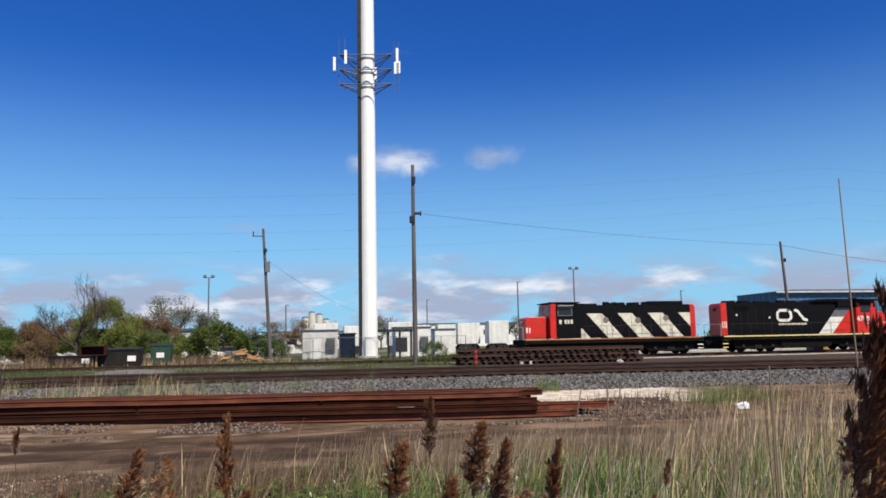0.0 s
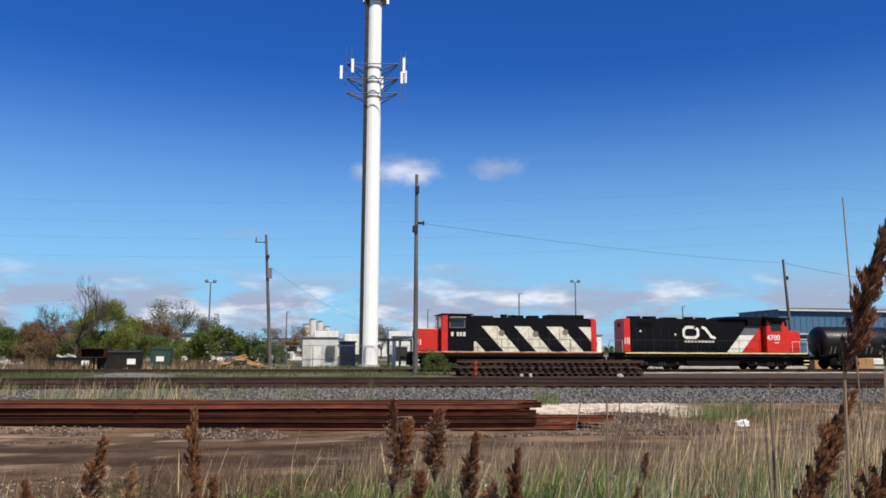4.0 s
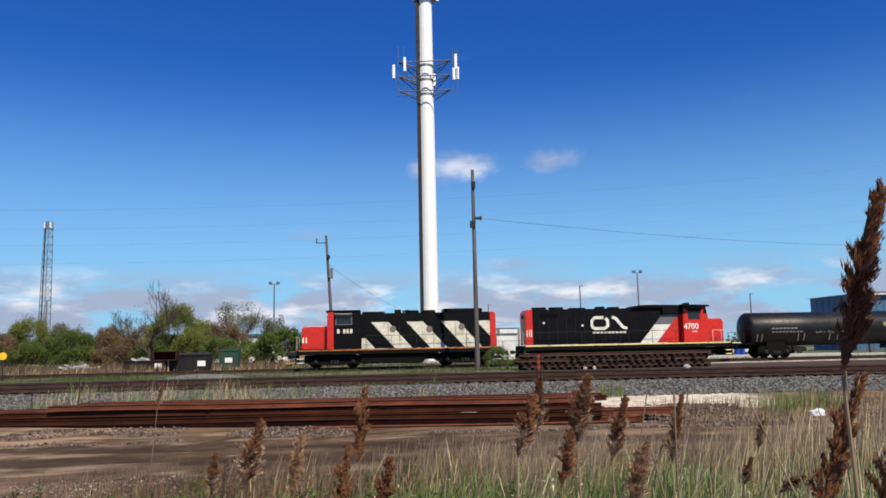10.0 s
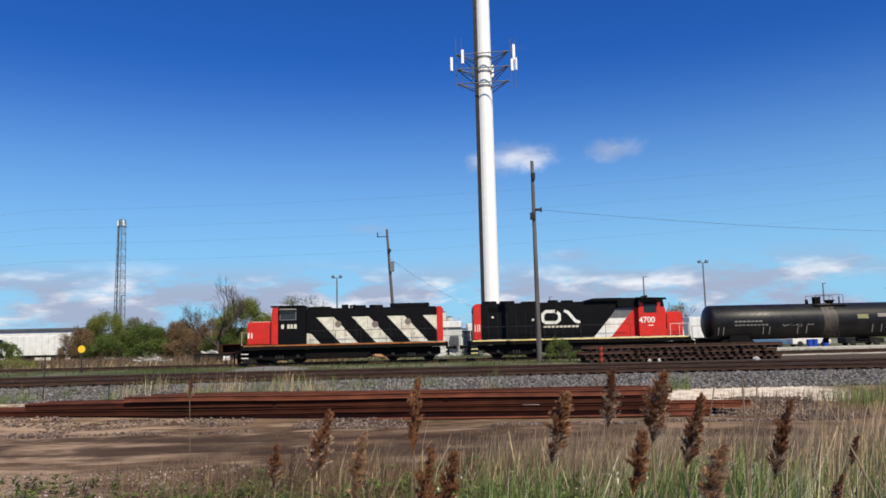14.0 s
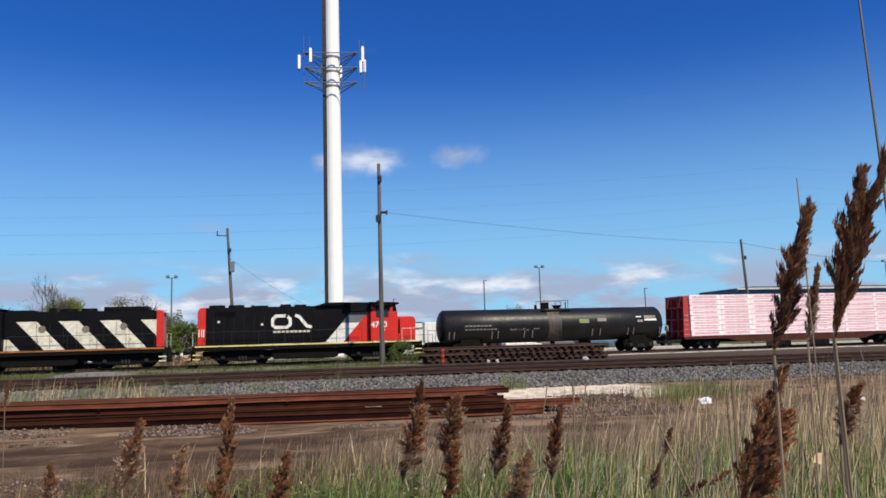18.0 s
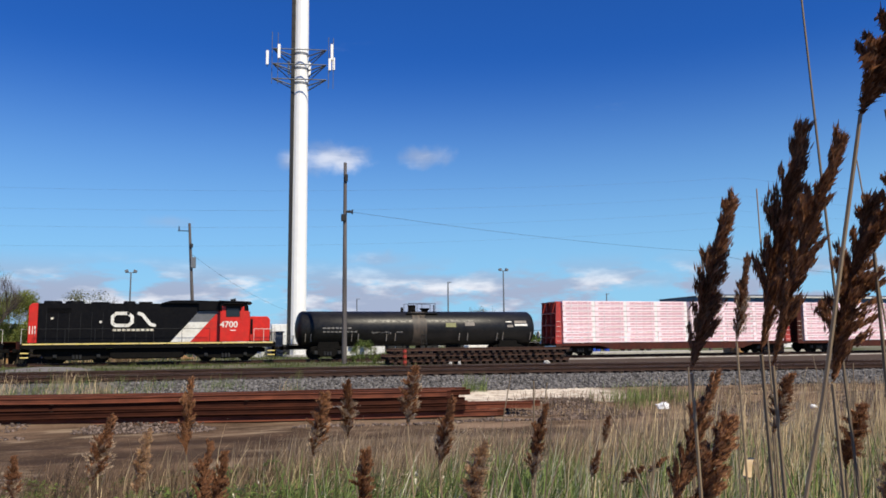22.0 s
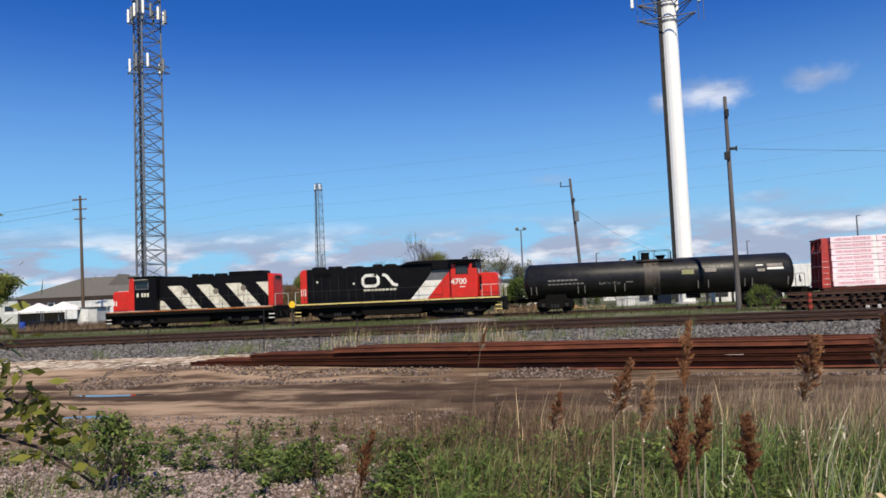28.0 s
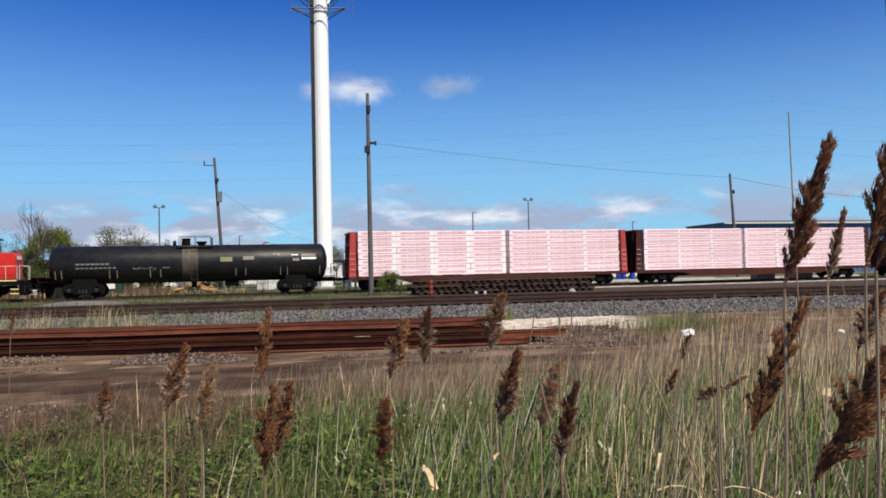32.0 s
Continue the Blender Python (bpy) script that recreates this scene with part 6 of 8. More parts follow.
def dumpster(x, y, w, d, h, material, label, open_top=False, sign=True):
    b = thing("dumpster", label, "dumpster", "dumpsters", at=Matrix.Translation((x, y, YARD)))
    bm = B()
    prism(bm, [(-w / 2 + 0.1, 0.12), (w / 2 - 0.1, 0.12), (w / 2, h), (-w / 2, h)], -d / 2, d / 2, 0.02)
    part("body", bm, material, b, "steel waste container body")
    for u in np.linspace(-w / 2 + 0.25, w / 2 - 0.25, max(3, int(w / 0.7))):
        part("rib", box(B(), (u, -d / 2 - 0.03, h * 0.55), (0.09, 0.07, h * 0.8)), material, b)
    part("rim", box(B(), (0, -d / 2 - 0.02, h - 0.04), (w + 0.06, 0.1, 0.1)), material, b)
    if not open_top:
        part("lid", box(B(), (0, 0, h + 0.04), (w, d, 0.06), Matrix.Rotation(0.06, 3, "X"), bevel=0.01), "rubber", b, "black plastic lid")
    if sign:
        part("sign", box(B(), (w * (0.34 if w > 3 else 0.0), -d / 2 - 0.075, h * 0.5), (0.62, 0.015, 0.42)), "wrap_white", b, "white blank-looking sign plate")
    for u in (-w / 2 + 0.3, w / 2 - 0.3):
        part("skid", box(B(), (u, 0, 0.06), (0.15, d, 0.12)), "dark_steel", b)


dumpster(-13.2, 63.8, 3.4, 1.9, 1.45, "bin_dark", "large dark steel waste container with white sign")
dumpster(-10.8, 69.0, 1.7, 1.5, 1.75, "bin_green", "dark green dumpster with white sign")
dumpster(-18.6, 72.0, 3.6, 1.9, 0.95, "bin_dark", "low open dark container heaped with scrap", True, True)


def crate():
    c = thing("wooden_crate", "open-fronted rusty steel crate on a post", "crate", at=Matrix.Translation((-14.7, 62.4, YARD)))
    part("post", box(B(), (0.2, 0, 0.5), (0.12, 0.12, 1.0)), "tan_log", c)
    for s, q in (((1.7, 0.9, 0.05), (0, 0, 1.05)), ((1.7, 0.9, 0.05), (0, 0, 1.72)), ((0.05, 0.9, 0.7), (-0.85, 0, 1.38)), ((0.05, 0.9, 0.7), (0.85, 0, 1.38)), ((1.7, 0.05, 0.7), (0, 0.43, 1.38))):
        part("panel", box(B(), q, s), "car_maroon", c)


crate()


def scrap_heap(x, y, w, h, material, label, n, seed):
    s = thing("scrap_heap", label, "scrap heap", "scrap heaps", at=Matrix.Translation((x, y, YARD)))
    r = random.Random(seed)
    for i in range(n):
        u = r.uniform(-1, 1)
        z = (1 - abs(u)) * h * r.uniform(0.2, 1.0) + 0.08
        part("plank", box(B(), (u * w / 2, r.uniform(-0.6, 0.6), z), (r.uniform(0.6, 1.6), r.uniform(0.1, 0.25), r.uniform(0.08, 0.2)),
                          Euler((r.uniform(-0.4, 0.4), r.uniform(-0.5, 0.5), r.uniform(-0.6, 0.6))).to_matrix()), material, s)


scrap_heap(-4.6, 73.5, 4.4, 1.0, "tan_log", "heap of tan logs and broken timber", 26, 1)
scrap_heap(-18.6, 72.0, 3.2, 1.5, "concrete", "heap of pale scrap in a low container", 18, 2)
scrap_heap(-25.0, 74.0, 4.5, 0.6, "concrete", "low heap of pale rubble in the weeds", 18, 3)


def gravel_mound(x, y, w, h):
    bm = B()
    n = 22
    c = [[bm.verts.new((x + w * (i / n - 0.5), y + 3.0 * (j / 8 - 0.5), YARD + h * max(0, 1 - ((i / n - 0.5) * 2) ** 2) * max(0, 1 - ((j / 8 - 0.5) * 2) ** 2) - 0.06 + 0.03 * noise.noise((i, j, 3)))) for i in range(n + 1)] for j in range(9)]
    for j in range(8):
        for i in range(n):
            bm.faces.new((c[j][i], c[j][i + 1], c[j + 1][i + 1], c[j + 1][i]))
    tagged(part("gravel_mound", bm, "ballast", None, smooth=True), "low grey mound of fine gravel", "gravel mound", "gravel mounds", "stuff")


gravel_mound(-9.6, 50.5, 6.0, 0.28)
gravel_mound(16.5, 52.6, 4.0, 0.35)


def track_panels():
    """Three spare track panels, ties with rails on, stacked flat."""
    p = thing("track_panel_stack", "stack of old spare track panels with dark ties and rails", "track panels", at=pose(17.2, 49.4, YARD, 0, 0, -1.5))
    L = 12.6
    tie = mesh_of("tie", box(B(), (0, 0, 0), (0.23, 2.5, 0.17), bevel=0.012), "panel_tie")
    rail = mesh_of("panel_rail", sweep(rail_profile(), [(-L / 2, 0, 0), (0, 0.01, 0.006), (L / 2, 0, 0)]), "panel_rail")
    r = random.Random(8)
    for k in range(3):
        z = 0.355 * k
        shift = (0.15, -0.35, 0.25)[k] + (-0.2, 0.0, -0.25)[k]
        for i in range(26):
            share("tie", tie, p, Matrix.Translation((-L / 2 + 0.3 + i * 0.482 + shift, r.uniform(-0.1, 0.1), z + 0.095)) @ Matrix.Rotation(r.uniform(-0.04, 0.04), 4, "Z"))
        for y in (-1.12, 0.4):
            share("rail", rail, p, Matrix.Translation((shift, y, z + 0.185)))
    return p


track_panels()


def post_marker():
    p = thing("marker_post", "short red and white banded marker post", "marker post", at=Matrix.Translation((11.45, 46.9, YARD - 0.03)))
    for i in range(6):
        part("band", tube(B(), (0, 0, 0.03 + 0.17 * i), (0, 0, 0.2 + 0.17 * i), 0.13, seg=10), "marker_red" if i % 2 else "rust", p)


post_marker()


def lump(name, label, category, at, size, material, seed, group=""):
    bm = bmesh.new()
    bmesh.ops.create_icosphere(bm, subdivisions=2, radius=1.0)
    for v in bm.verts:
        v.co *= 1 + 0.45 * noise.noise(v.co * 1.7 + Vector((seed, 0, 0)))
        v.co = Vector((v.co.x * size[0], v.co.y * size[1], max(v.co.z, -0.5) * size[2]))
    tagged(part(name, bm, material, None, at=Matrix.Translation(at)), label, category, group)


lump("plastic_bag", "crumpled white plastic bag caught in dry grass", "plastic bag", (13.3, 20.9, -0.52), (0.24, 0.16, 0.13), "white_bag", 3)
lump("plastic_bag", "small white scrap of plastic in the reeds", "plastic bag", (16.9, 18.6, -0.45), (0.12, 0.09, 0.07), "white_bag", 9)
lump("pale_rock", "pale lump of rock beside the track panels", "rock", (14.5, 47.0, 0.06), (0.11, 0.09, 0.12), "concrete", 5, "pale rocks")
lump("pale_rock", "pale lump of rock beside the track panels", "rock", (15.1, 47.0, 0.06), (0.12, 0.09, 0.14), "concrete", 6, "pale rocks")
lump("pale_rock", "pale lump of rock at the end of the track panels", "rock", (21.0, 46.5, 0.03), (0.2, 0.14, 0.14), "concrete", 7, "pale rocks")
for i, (x, y, s) in enumerate(((-6.4, 9.9, 0.16), (-7.4, 10.8, 0.12), (-4.4, 11.8, 0.09), (-7.9, 11.2, 0.08), (-9.0, 12.2, 0.1), (-3.2, 11.0, 0.07))):
    lump("boulder", "pale broken stone among the weeds", "stone", (x, y, ground_z(x, y) + s * 0.4), (s, s * 0.8, s * 0.7), "stone_pale", 20 + i, "pale stones")


def sign_post(x, y, h, label):
    s = thing("track_sign", label, "track sign", at=Matrix.Translation((x, y, YARD)))
    part("post", tube(B(), (0, 0, 0), (0, 0, h), 0.05, seg=8), "dark_steel", s)
    part("sign_disc", tube(B(), (0, -0.05, h), (0, -0.08, h), 0.25, seg=20), "yellow_sign", s, "round yellow sign plate")


sign_post(-22.75, 53.0, 1.62, "round yellow track sign on a dark post")


def marker_stake(x, y, h):
    s = thing("thin_stake", "thin dark metal stake beside the ballast", "stake", "thin stakes", at=Matrix.Translation((x, y, ground_z(x, y) - 0.1)))
    part("rod", tube(B(), (0, 0, 0), (0.04, 0, h), 0.02, seg=6), "dark_steel", s)


for x, y, h in ((-14.2, 29.8, 1.9), (-11.0, 27.9, 1.2), (-9.6, 28.3, 1.5), (-20.0, 30.4, 1.4)):
    marker_stake(x, y, h)


def car_parked(x, y, paint, label, turn=0):
    c = thing("parked_car", label, "car", "parked cars", at=pose(x, y, YARD, 0, 0, turn))
    part("body", prism(B(), [(-2.2, 0.3), (2.2, 0.3), (2.25, 0.75), (1.2, 0.95), (-2.2, 0.95)], -0.85, 0.85, 0.06), paint, c)
    part("cabin", prism(B(), [(-1.9, 0.95), (1.1, 0.95), (0.4, 1.45), (-1.4, 1.45)], -0.75, 0.75, 0.06), paint, c)
    for s in (-1, 1):
        part("side_window", prism(B(), [(-1.5, 1.0), (0.8, 1.0), (0.3, 1.38), (-1.25, 1.38)], s * 0.76 - 0.01, s * 0.76 + 0.01), "glass_dark", c)
        for u in (-1.35, 1.35):
            part("wheel", tube(B(), (u, s * 0.72, 0.33), (u, s * 0.9, 0.33), 0.33, seg=16), "rubber", c)


car_parked(-9.2, 86.0, "white_paint", "white parked car half hidden by bushes")
car_parked(-6.2, 88.0, "grey_panel", "dark grey parked car behind bushes")
for i, x in enumerate((30.0, 34.6, 39.0, 44.5, 50.0)):
    car_parked(x, 84.0 + i % 2, ("white_paint", "grey_panel", "blue_wall", "white_paint", "bin_dark")[i], ("white", "dark grey", "blue", "white", "black")[i] + " parked car beyond the freight train")


def barrel(x, y, paint, label):
    b = thing("plastic_barrel", label, "barrel", "barrels", at=Matrix.Translation((x, y, YARD)))
    part("drum", tube(B(), (0, 0, 0), (0, 0, 0.9), 0.3, 0.3, 16), paint, b)
    for z in (0.3, 0.6):
        part("hoop", tube(B(), (0, 0, z - 0.02), (0, 0, z + 0.02), 0.315, seg=16), paint, b)


for x, y in ((41.5, 79.0), (42.3, 79.4), (43.3, 79.1)):
    barrel(x, y, "blue_plastic", "blue plastic barrel beyond the train")


def kerb_slab(x0, x1, y):
    s = thing("concrete_slab", "long low pale concrete slab beside the yard", "concrete slab", "concrete slabs", at=Matrix.Translation(((x0 + x1) / 2, y, YARD)))
    n = int((x1 - x0) / 3)
    for i in range(n):
        part("slab", box(B(), (-(x1 - x0) / 2 + (i + 0.5) * (x1 - x0) / n, 0, 0.13), ((x1 - x0) / n - 0.04, 1.2, 0.3), bevel=0.02), "concrete", s)


kerb_slab(27.0, 62.0, 66.0)
kerb_slab(26.0, 48.0, 70.5)


def crate_box(x, y, w, h, label):
    c = thing("cardboard_crate", label, "crate", "tan crates", at=Matrix.Translation((x, y, YARD)))
    part("box", box(B(), (0, 0, h / 2), (w, 1.1, h), bevel=0.02), "tan_log", c)
    part("strap", box(B(), (0, 0, h / 2), (0.06, 1.12, h + 0.02)), "grey_wood", c)


crate_box(49.0, 63.8, 2.0, 1.3, "tan wooden crate standing beside the track")
crate_box(53.5, 63.8, 1.7, 1.1, "tan wooden crate standing beside the track")


def canopy_tent(x, y):
    t = thing("canopy_tent", "white peaked canopy tent beside the house", "tent", "canopy tents", at=Matrix.Translation((x, y, YARD)))
    for u in (-1.5, 1.5):
        for v in (-1.5, 1.5):
            part("leg", tube(B(), (u, v, 0), (u, v, 2.1), 0.04, seg=6), "galv", t)
    bm = B()
    q = [bm.verts.new(p) for p in ((-1.7, -1.7, 2.1), (1.7, -1.7, 2.1), (1.7, 1.7, 2.1), (-1.7, 1.7, 2.1), (0, 0, 3.1))]
    for f in ((0, 1, 4), (1, 2, 4), (2, 3, 4), (3, 0, 4), (3, 2, 1, 0)):
        bm.faces.new([q[i] for i in f])
    part("cover", bm, "wrap_white", t)


canopy_tent(-62.0, 78.0)
canopy_tent(-67.0, 80.0)
for x in (-64.2, -65.0, -66.3):
    barrel(x, 76.5, "blue_plastic", "blue plastic barrel beside white tents")
shelter(-59.5, 80.0, 2.6, 2.4, 2.2, "small pale blue-grey site shed beside the house", "shed_wall", True, False)
dumpster(-61.8, 74.5, 3.0, 1.6, 0.9, "bin_dark", "low dark skip beside the site shed", True, False)

# ---- trees and shrubs ----


def leaf_cloud(rng, lobes, n, size):
    """Small leaf sprays on and inside a few overlapping lobes (x, y, z, rx, ry, rz)."""
    v = []
    w = np.array([l[3] * l[4] * l[5] for l in lobes]) ** 0.7
    pick = rng.choice(len(lobes), n, p=w / w.sum())
    d = rng.normal(size=(n, 3))
    d /= np.linalg.norm(d, axis=1)[:, None]
    r = rng.uniform(0.05, 1.0, n) ** 0.5
    lob = np.array(lobes)[pick]
    c = lob[:, :3] + d * r[:, None] * lob[:, 3:6] * rng.uniform(0.7, 1.25, (n, 1))
    a = rng.normal(size=(n, 3))
    a /= np.linalg.norm(a, axis=1)[:, None]
    b = np.cross(a, rng.normal(size=(n, 3)))
    b /= np.linalg.norm(b, axis=1)[:, None]
    s = rng.uniform(0.6, 1.3, (n, 1)) * size
    v = np.stack((c - a * s, c + b * s * 0.55, c + a * s, c - b * s * 0.55), 1)
    f = (np.arange(4)[None] + 4 * np.arange(n)[:, None])
    return v, f


def limbs(bm, p, d, length, r, depth, rng, droop=0.0):
    """A branching limb in tapered pieces."""
    p, d = Vector(p), Vector(d).normalized()
    q = p
    for k in range(3):
        e = q + d * length / 3
        tube(bm, q, e, r * (1 - 0.22 * k), r * (1 - 0.22 * (k + 1)), 6 if depth > 1 else 4, caps=False)
        if depth > 0 and k > 0:
            for _ in range(2 if depth > 1 else 3):
                nd = (d + Vector((rng.uniform(-1, 1), rng.uniform(-1, 1), rng.uniform(-0.1, 0.9))) * 0.7).normalized()
                limbs(bm, e, nd, length * rng.uniform(0.5, 0.75), r * 0.5, depth - 1, rng)
        d = (d + Vector((rng.uniform(-0.25, 0.25), rng.uniform(-0.25, 0.25), rng.uniform(-0.1, 0.2)))).normalized()
        q = e


def tree(x, y, h, w, leaves, label, n, size, seed, trunk=0.18, depth=2, low=0.25, group="yard trees"):
    t = thing("tree", label, "tree", group, at=Matrix.Translation((x, y, 0.0)))
    rng = np.random.default_rng(seed)
    r = random.Random(seed)
    bm = B()
    tube(bm, (0, 0, -0.2), (0.1, 0, h * 0.35), trunk, trunk * 0.75, 10)
    for k in range(5):
        a = k * 1.26 + r.uniform(-0.3, 0.3)
        limbs(bm, (0.05, 0, h * r.uniform(0.18, 0.36)), (math.cos(a) * 0.6 * w / h * 2, math.sin(a) * 0.6 * w / h * 2, 1.0), h * (r.uniform(0.34, 0.46) if n < 400 else r.uniform(0.26, 0.36)), trunk * (0.55 if n > 400 else 0.62), depth, r)
    part("trunk", bm, "bark", t, "branching brown trunk and limbs")
    if n:
        lobes = []
        for k in range(22):
            a = r.uniform(0, 6.28)
            q = r.uniform(0, 1) ** 0.6 * 0.72
            lobes.append((math.cos(a) * q * w / 2, math.sin(a) * q * w / 2, h * r.uniform(low + 0.15, 0.86), w * r.uniform(0.13, 0.26), w * r.uniform(0.13, 0.26), h * r.uniform(0.08, 0.17)))
        v, f = leaf_cloud(rng, lobes, int(n * 2.4), size * 0.62)
        quads("crown", v, f, leaves, parent=t, label="uneven leafy crown")
    return t


def shrub(x, y, w, d, h, leaves, label, n, size, seed, base=0.0, group="shrubs"):
    t = thing("shrub", label, "shrub", group, at=Matrix.Translation((x, y, base)))
    rng = np.random.default_rng(seed)
    r = random.Random(seed)
    bm = B()
    for k in range(7):
        u = r.uniform(-0.4, 0.4) * w
        limbs(bm, (u, r.uniform(-0.3, 0.3) * d, -0.1), (r.uniform(-0.4, 0.4), r.uniform(-0.4, 0.4), 1), h * 0.36, 0.02 + 0.005 * h, 1, r)
    tagged(part("stem", bm, "bark", t, "thin woody stems"), kind="stuff")
    lobes = []
    for k in range(36):
        u = (k + r.random()) / 36 - 0.5
        u = u if k % 2 else r.uniform(-0.42, 0.42)
        dome = h * (1 - (abs(u) / 0.5) ** 2.2 * 0.55)
        rz = h * r.uniform(0.13, 0.23)
        z = dome * r.uniform(0.80, 1.0) - rz * 0.8 if k % 3 else dome * r.uniform(0.2, 0.6)
        lobes.append((u * w, r.uniform(-0.4, 0.4) * d, z, w * r.uniform(0.07, 0.14), d * r.uniform(0.15, 0.3), rz))
    v, f = leaf_cloud(rng, lobes, int(n * 2.2), size * 0.62)
    v[..., 2] = np.maximum(v[..., 2], 0.02)
    quads("foliage", v, f, leaves, parent=t, label="dense small leaves")
    return t


HEDGE_ROWS = (
    (-39.5, 99, 7.4, 6.4, "leaf_green", "tall fresh green thicket beside a white building"), (-36.0, 101, 6.0, 5.6, "leaf_grey", "grey-green half-bare thicket beside green bushes"), (-33.2, 95, 7.0, 4.6, "leaf_dark", "broad dark green thicket"),
    (-36.4, 91, 5.0, 3.4, "leaf_dark", "low dark green bushes"), (-40.6, 94, 4.6, 4.4, "leaf_brown", "olive brown bushes not yet in leaf"), (-29.6, 97, 6.0, 4.9, "leaf_brown", "russet brown thicket not yet in leaf"),
    (-25.8, 99, 6.4, 5.2, "leaf_brown", "russet brown thicket round a bare tree"), (-27.0, 91, 5.5, 2.6, "leaf_brown", "low brown bushes below a bare tree"), (-20.9, 94, 8.0, 7.4, "leaf_green", "tall rounded green thicket behind the dumpsters"),
    (-18.4, 91, 5.0, 4.4, "leaf_green", "green bushes behind the dumpsters"), (-16.8, 99, 7.4, 5.9, "leaf_brown", "russet brown thicket beside a green one"), (-15.1, 90, 5.0, 3.5, "leaf_dark", "dark green bushes beside a grey building"),
    (-22.6, 90, 4.5, 3.2, "leaf_dark", "dark green bushes below a bare tree"))
# (x, y, width, height, leaf, label) of the overgrown belt behind the dumpsters
for i, (x, y, w, h, kind, label) in enumerate(HEDGE_ROWS):
    shrub(x, y, w, 4.5, h, kind, label, int(1050 * w * h / 4), 0.125, 300 + i, 0.0, "overgrown belt")
tree(-35.0, 118, 6.6, 6.0, "leaf_grey", "half-bare grey-green tree behind the thicket", 1300, 0.2, 4)
tree(-22.6, 88, 7.3, 7.0, "leaf_grey", "bare branching tree with almost no leaves", 120, 0.12, 6, 0.2, 4)
tree(-20.5, 140, 11.2, 9.5, "leaf_grey", "tall open grey-green tree in the distance", 1500, 0.24, 10, 0.25, 2, 0.35)
tree(-14.5, 142, 8.0, 6.0, "leaf_grey", "smaller open grey-green tree in the distance", 1400, 0.28, 11, 0.2, 2)
shrub(-7.3, 81, 6.2, 3.0, 4.3, "leaf_dark", "large dark green bush beside the leaning pole", 4400, 0.18, 12)
shrub(-10.2, 83, 3.6, 2.5, 2.6, "leaf_green", "green bush behind the dumpster", 1800, 0.16, 13)
shrub(-2.8, 86, 4.5, 2.4, 2.3, "leaf_dark", "dark bushes beside the fence", 2000, 0.16, 14)
for i, (x, y, w, h, kind) in enumerate(((-52, 112, 9, 3.6, "leaf_brown"), (-46, 116, 9, 4.2, "leaf_green"), (-31, 92, 6, 2.6, "leaf_dark"), (-24.5, 94, 6, 3.4, "leaf_brown"), (-33, 110, 8, 4.4, "leaf_brown"), (-26, 108, 8, 4.0, "leaf_brown"),
                                        (-21.5, 97, 5, 3.9, "leaf_green"), (-12.3, 92, 4, 3.0, "leaf_dark"), (-9.8, 104, 6, 4.2, "leaf_brown"), (-4.0, 110, 7, 3.2, "leaf_dark"), (0.5, 114, 6, 3.4, "leaf_brown"), (-41, 98, 6, 2.4, "leaf_brown"),
                                        (-66, 108, 9, 4.0, "leaf_dark"), (-75, 120, 9, 5.5, "leaf_green"))):
    shrub(x, y, w, 3.0, h, kind, {"leaf_brown": "russet brown hedge shrubs not yet in leaf", "leaf_green": "fresh green hedge shrubs", "leaf_dark": "dark green hedge shrubs"}[kind], int(320 * w), 0.19, 60 + i, 0.0, "hedge shrubs")
for i, (x, y, h) in enumerate(((-3.0, 155, 6.6), (2.5, 158, 7.0), (-8.0, 160, 6.4), (7.0, 160, 6.0))):
    tree(x, y, h, 6.0, "leaf_brown", "pinkish budding tree far behind the yard", 700, 0.2, 30 + i, 0.16, 2)
tree(17.5, 150, 8.0, 5.0, "leaf_grey", "slim grey-green tree behind the tower", 900, 0.22, 35)
tree(52.0, 150, 8.5, 7.0, "leaf_brown", "half-bare brownish tree far behind the train", 900, 0.22, 36)
tree(47.0, 156, 7.0, 6.0, "leaf_grey", "half-bare grey tree far behind the train", 700, 0.22, 37)
tree(-96.0, 104, 9.5, 9.0, "leaf_green", "large green tree beside the brown house", 4200, 0.3, 38)
tree(-88.0, 122, 9.0, 9.0, "leaf_grey", "bare grey tree behind the brown house", 500, 0.2, 39, 0.22, 3)
tree(-104.0, 112, 8.0, 9.0, "leaf_dark", "dark green tree beyond the house", 3200, 0.3, 40)
shrub(-52.0, 98, 5.0, 3.0, 2.8, "leaf_dark", "dark green thicket under the lattice tower", 1800, 0.2, 41)
shrub(9.95, 52.6, 1.9, 1.2, 1.75, "leaf_weed", "bright green weeds at the foot of the pole", 1500, 0.07, 42, 0.0)
shrub(11.2, 52.0, 1.6, 1.0, 0.8, "leaf_weed", "low green weeds beside the track panels", 700, 0.06, 43, 0.0)
shrub(-33.5, 64.0, 5.0, 2.5, 0.9, "leaf_green", "low green weeds at the edge of the yard", 1100, 0.1, 44, 0.0)


def far_woods():
    rng = np.random.default_rng(77)
    lobes = []
    for x in np.arange(-420, 460, 7.0):
        y = 330 + 40 * math.sin(x * 0.013) + rng.uniform(-15, 15)
        lobes.append((x, y, rng.uniform(1.5, 3.2), rng.uniform(5, 9), 4.0, rng.uniform(2.0, 4.6)))
    v, f = leaf_cloud(rng, lobes, 15000, 0.9)
    v[..., 2] = np.maximum(v[..., 2], 0.0)
    quads("far_woods", v, f, "leaf_dark", "stuff", "low line of distant trees along the horizon", "woods")


far_woods()

# ---- grass, dry stalks and weeds ----


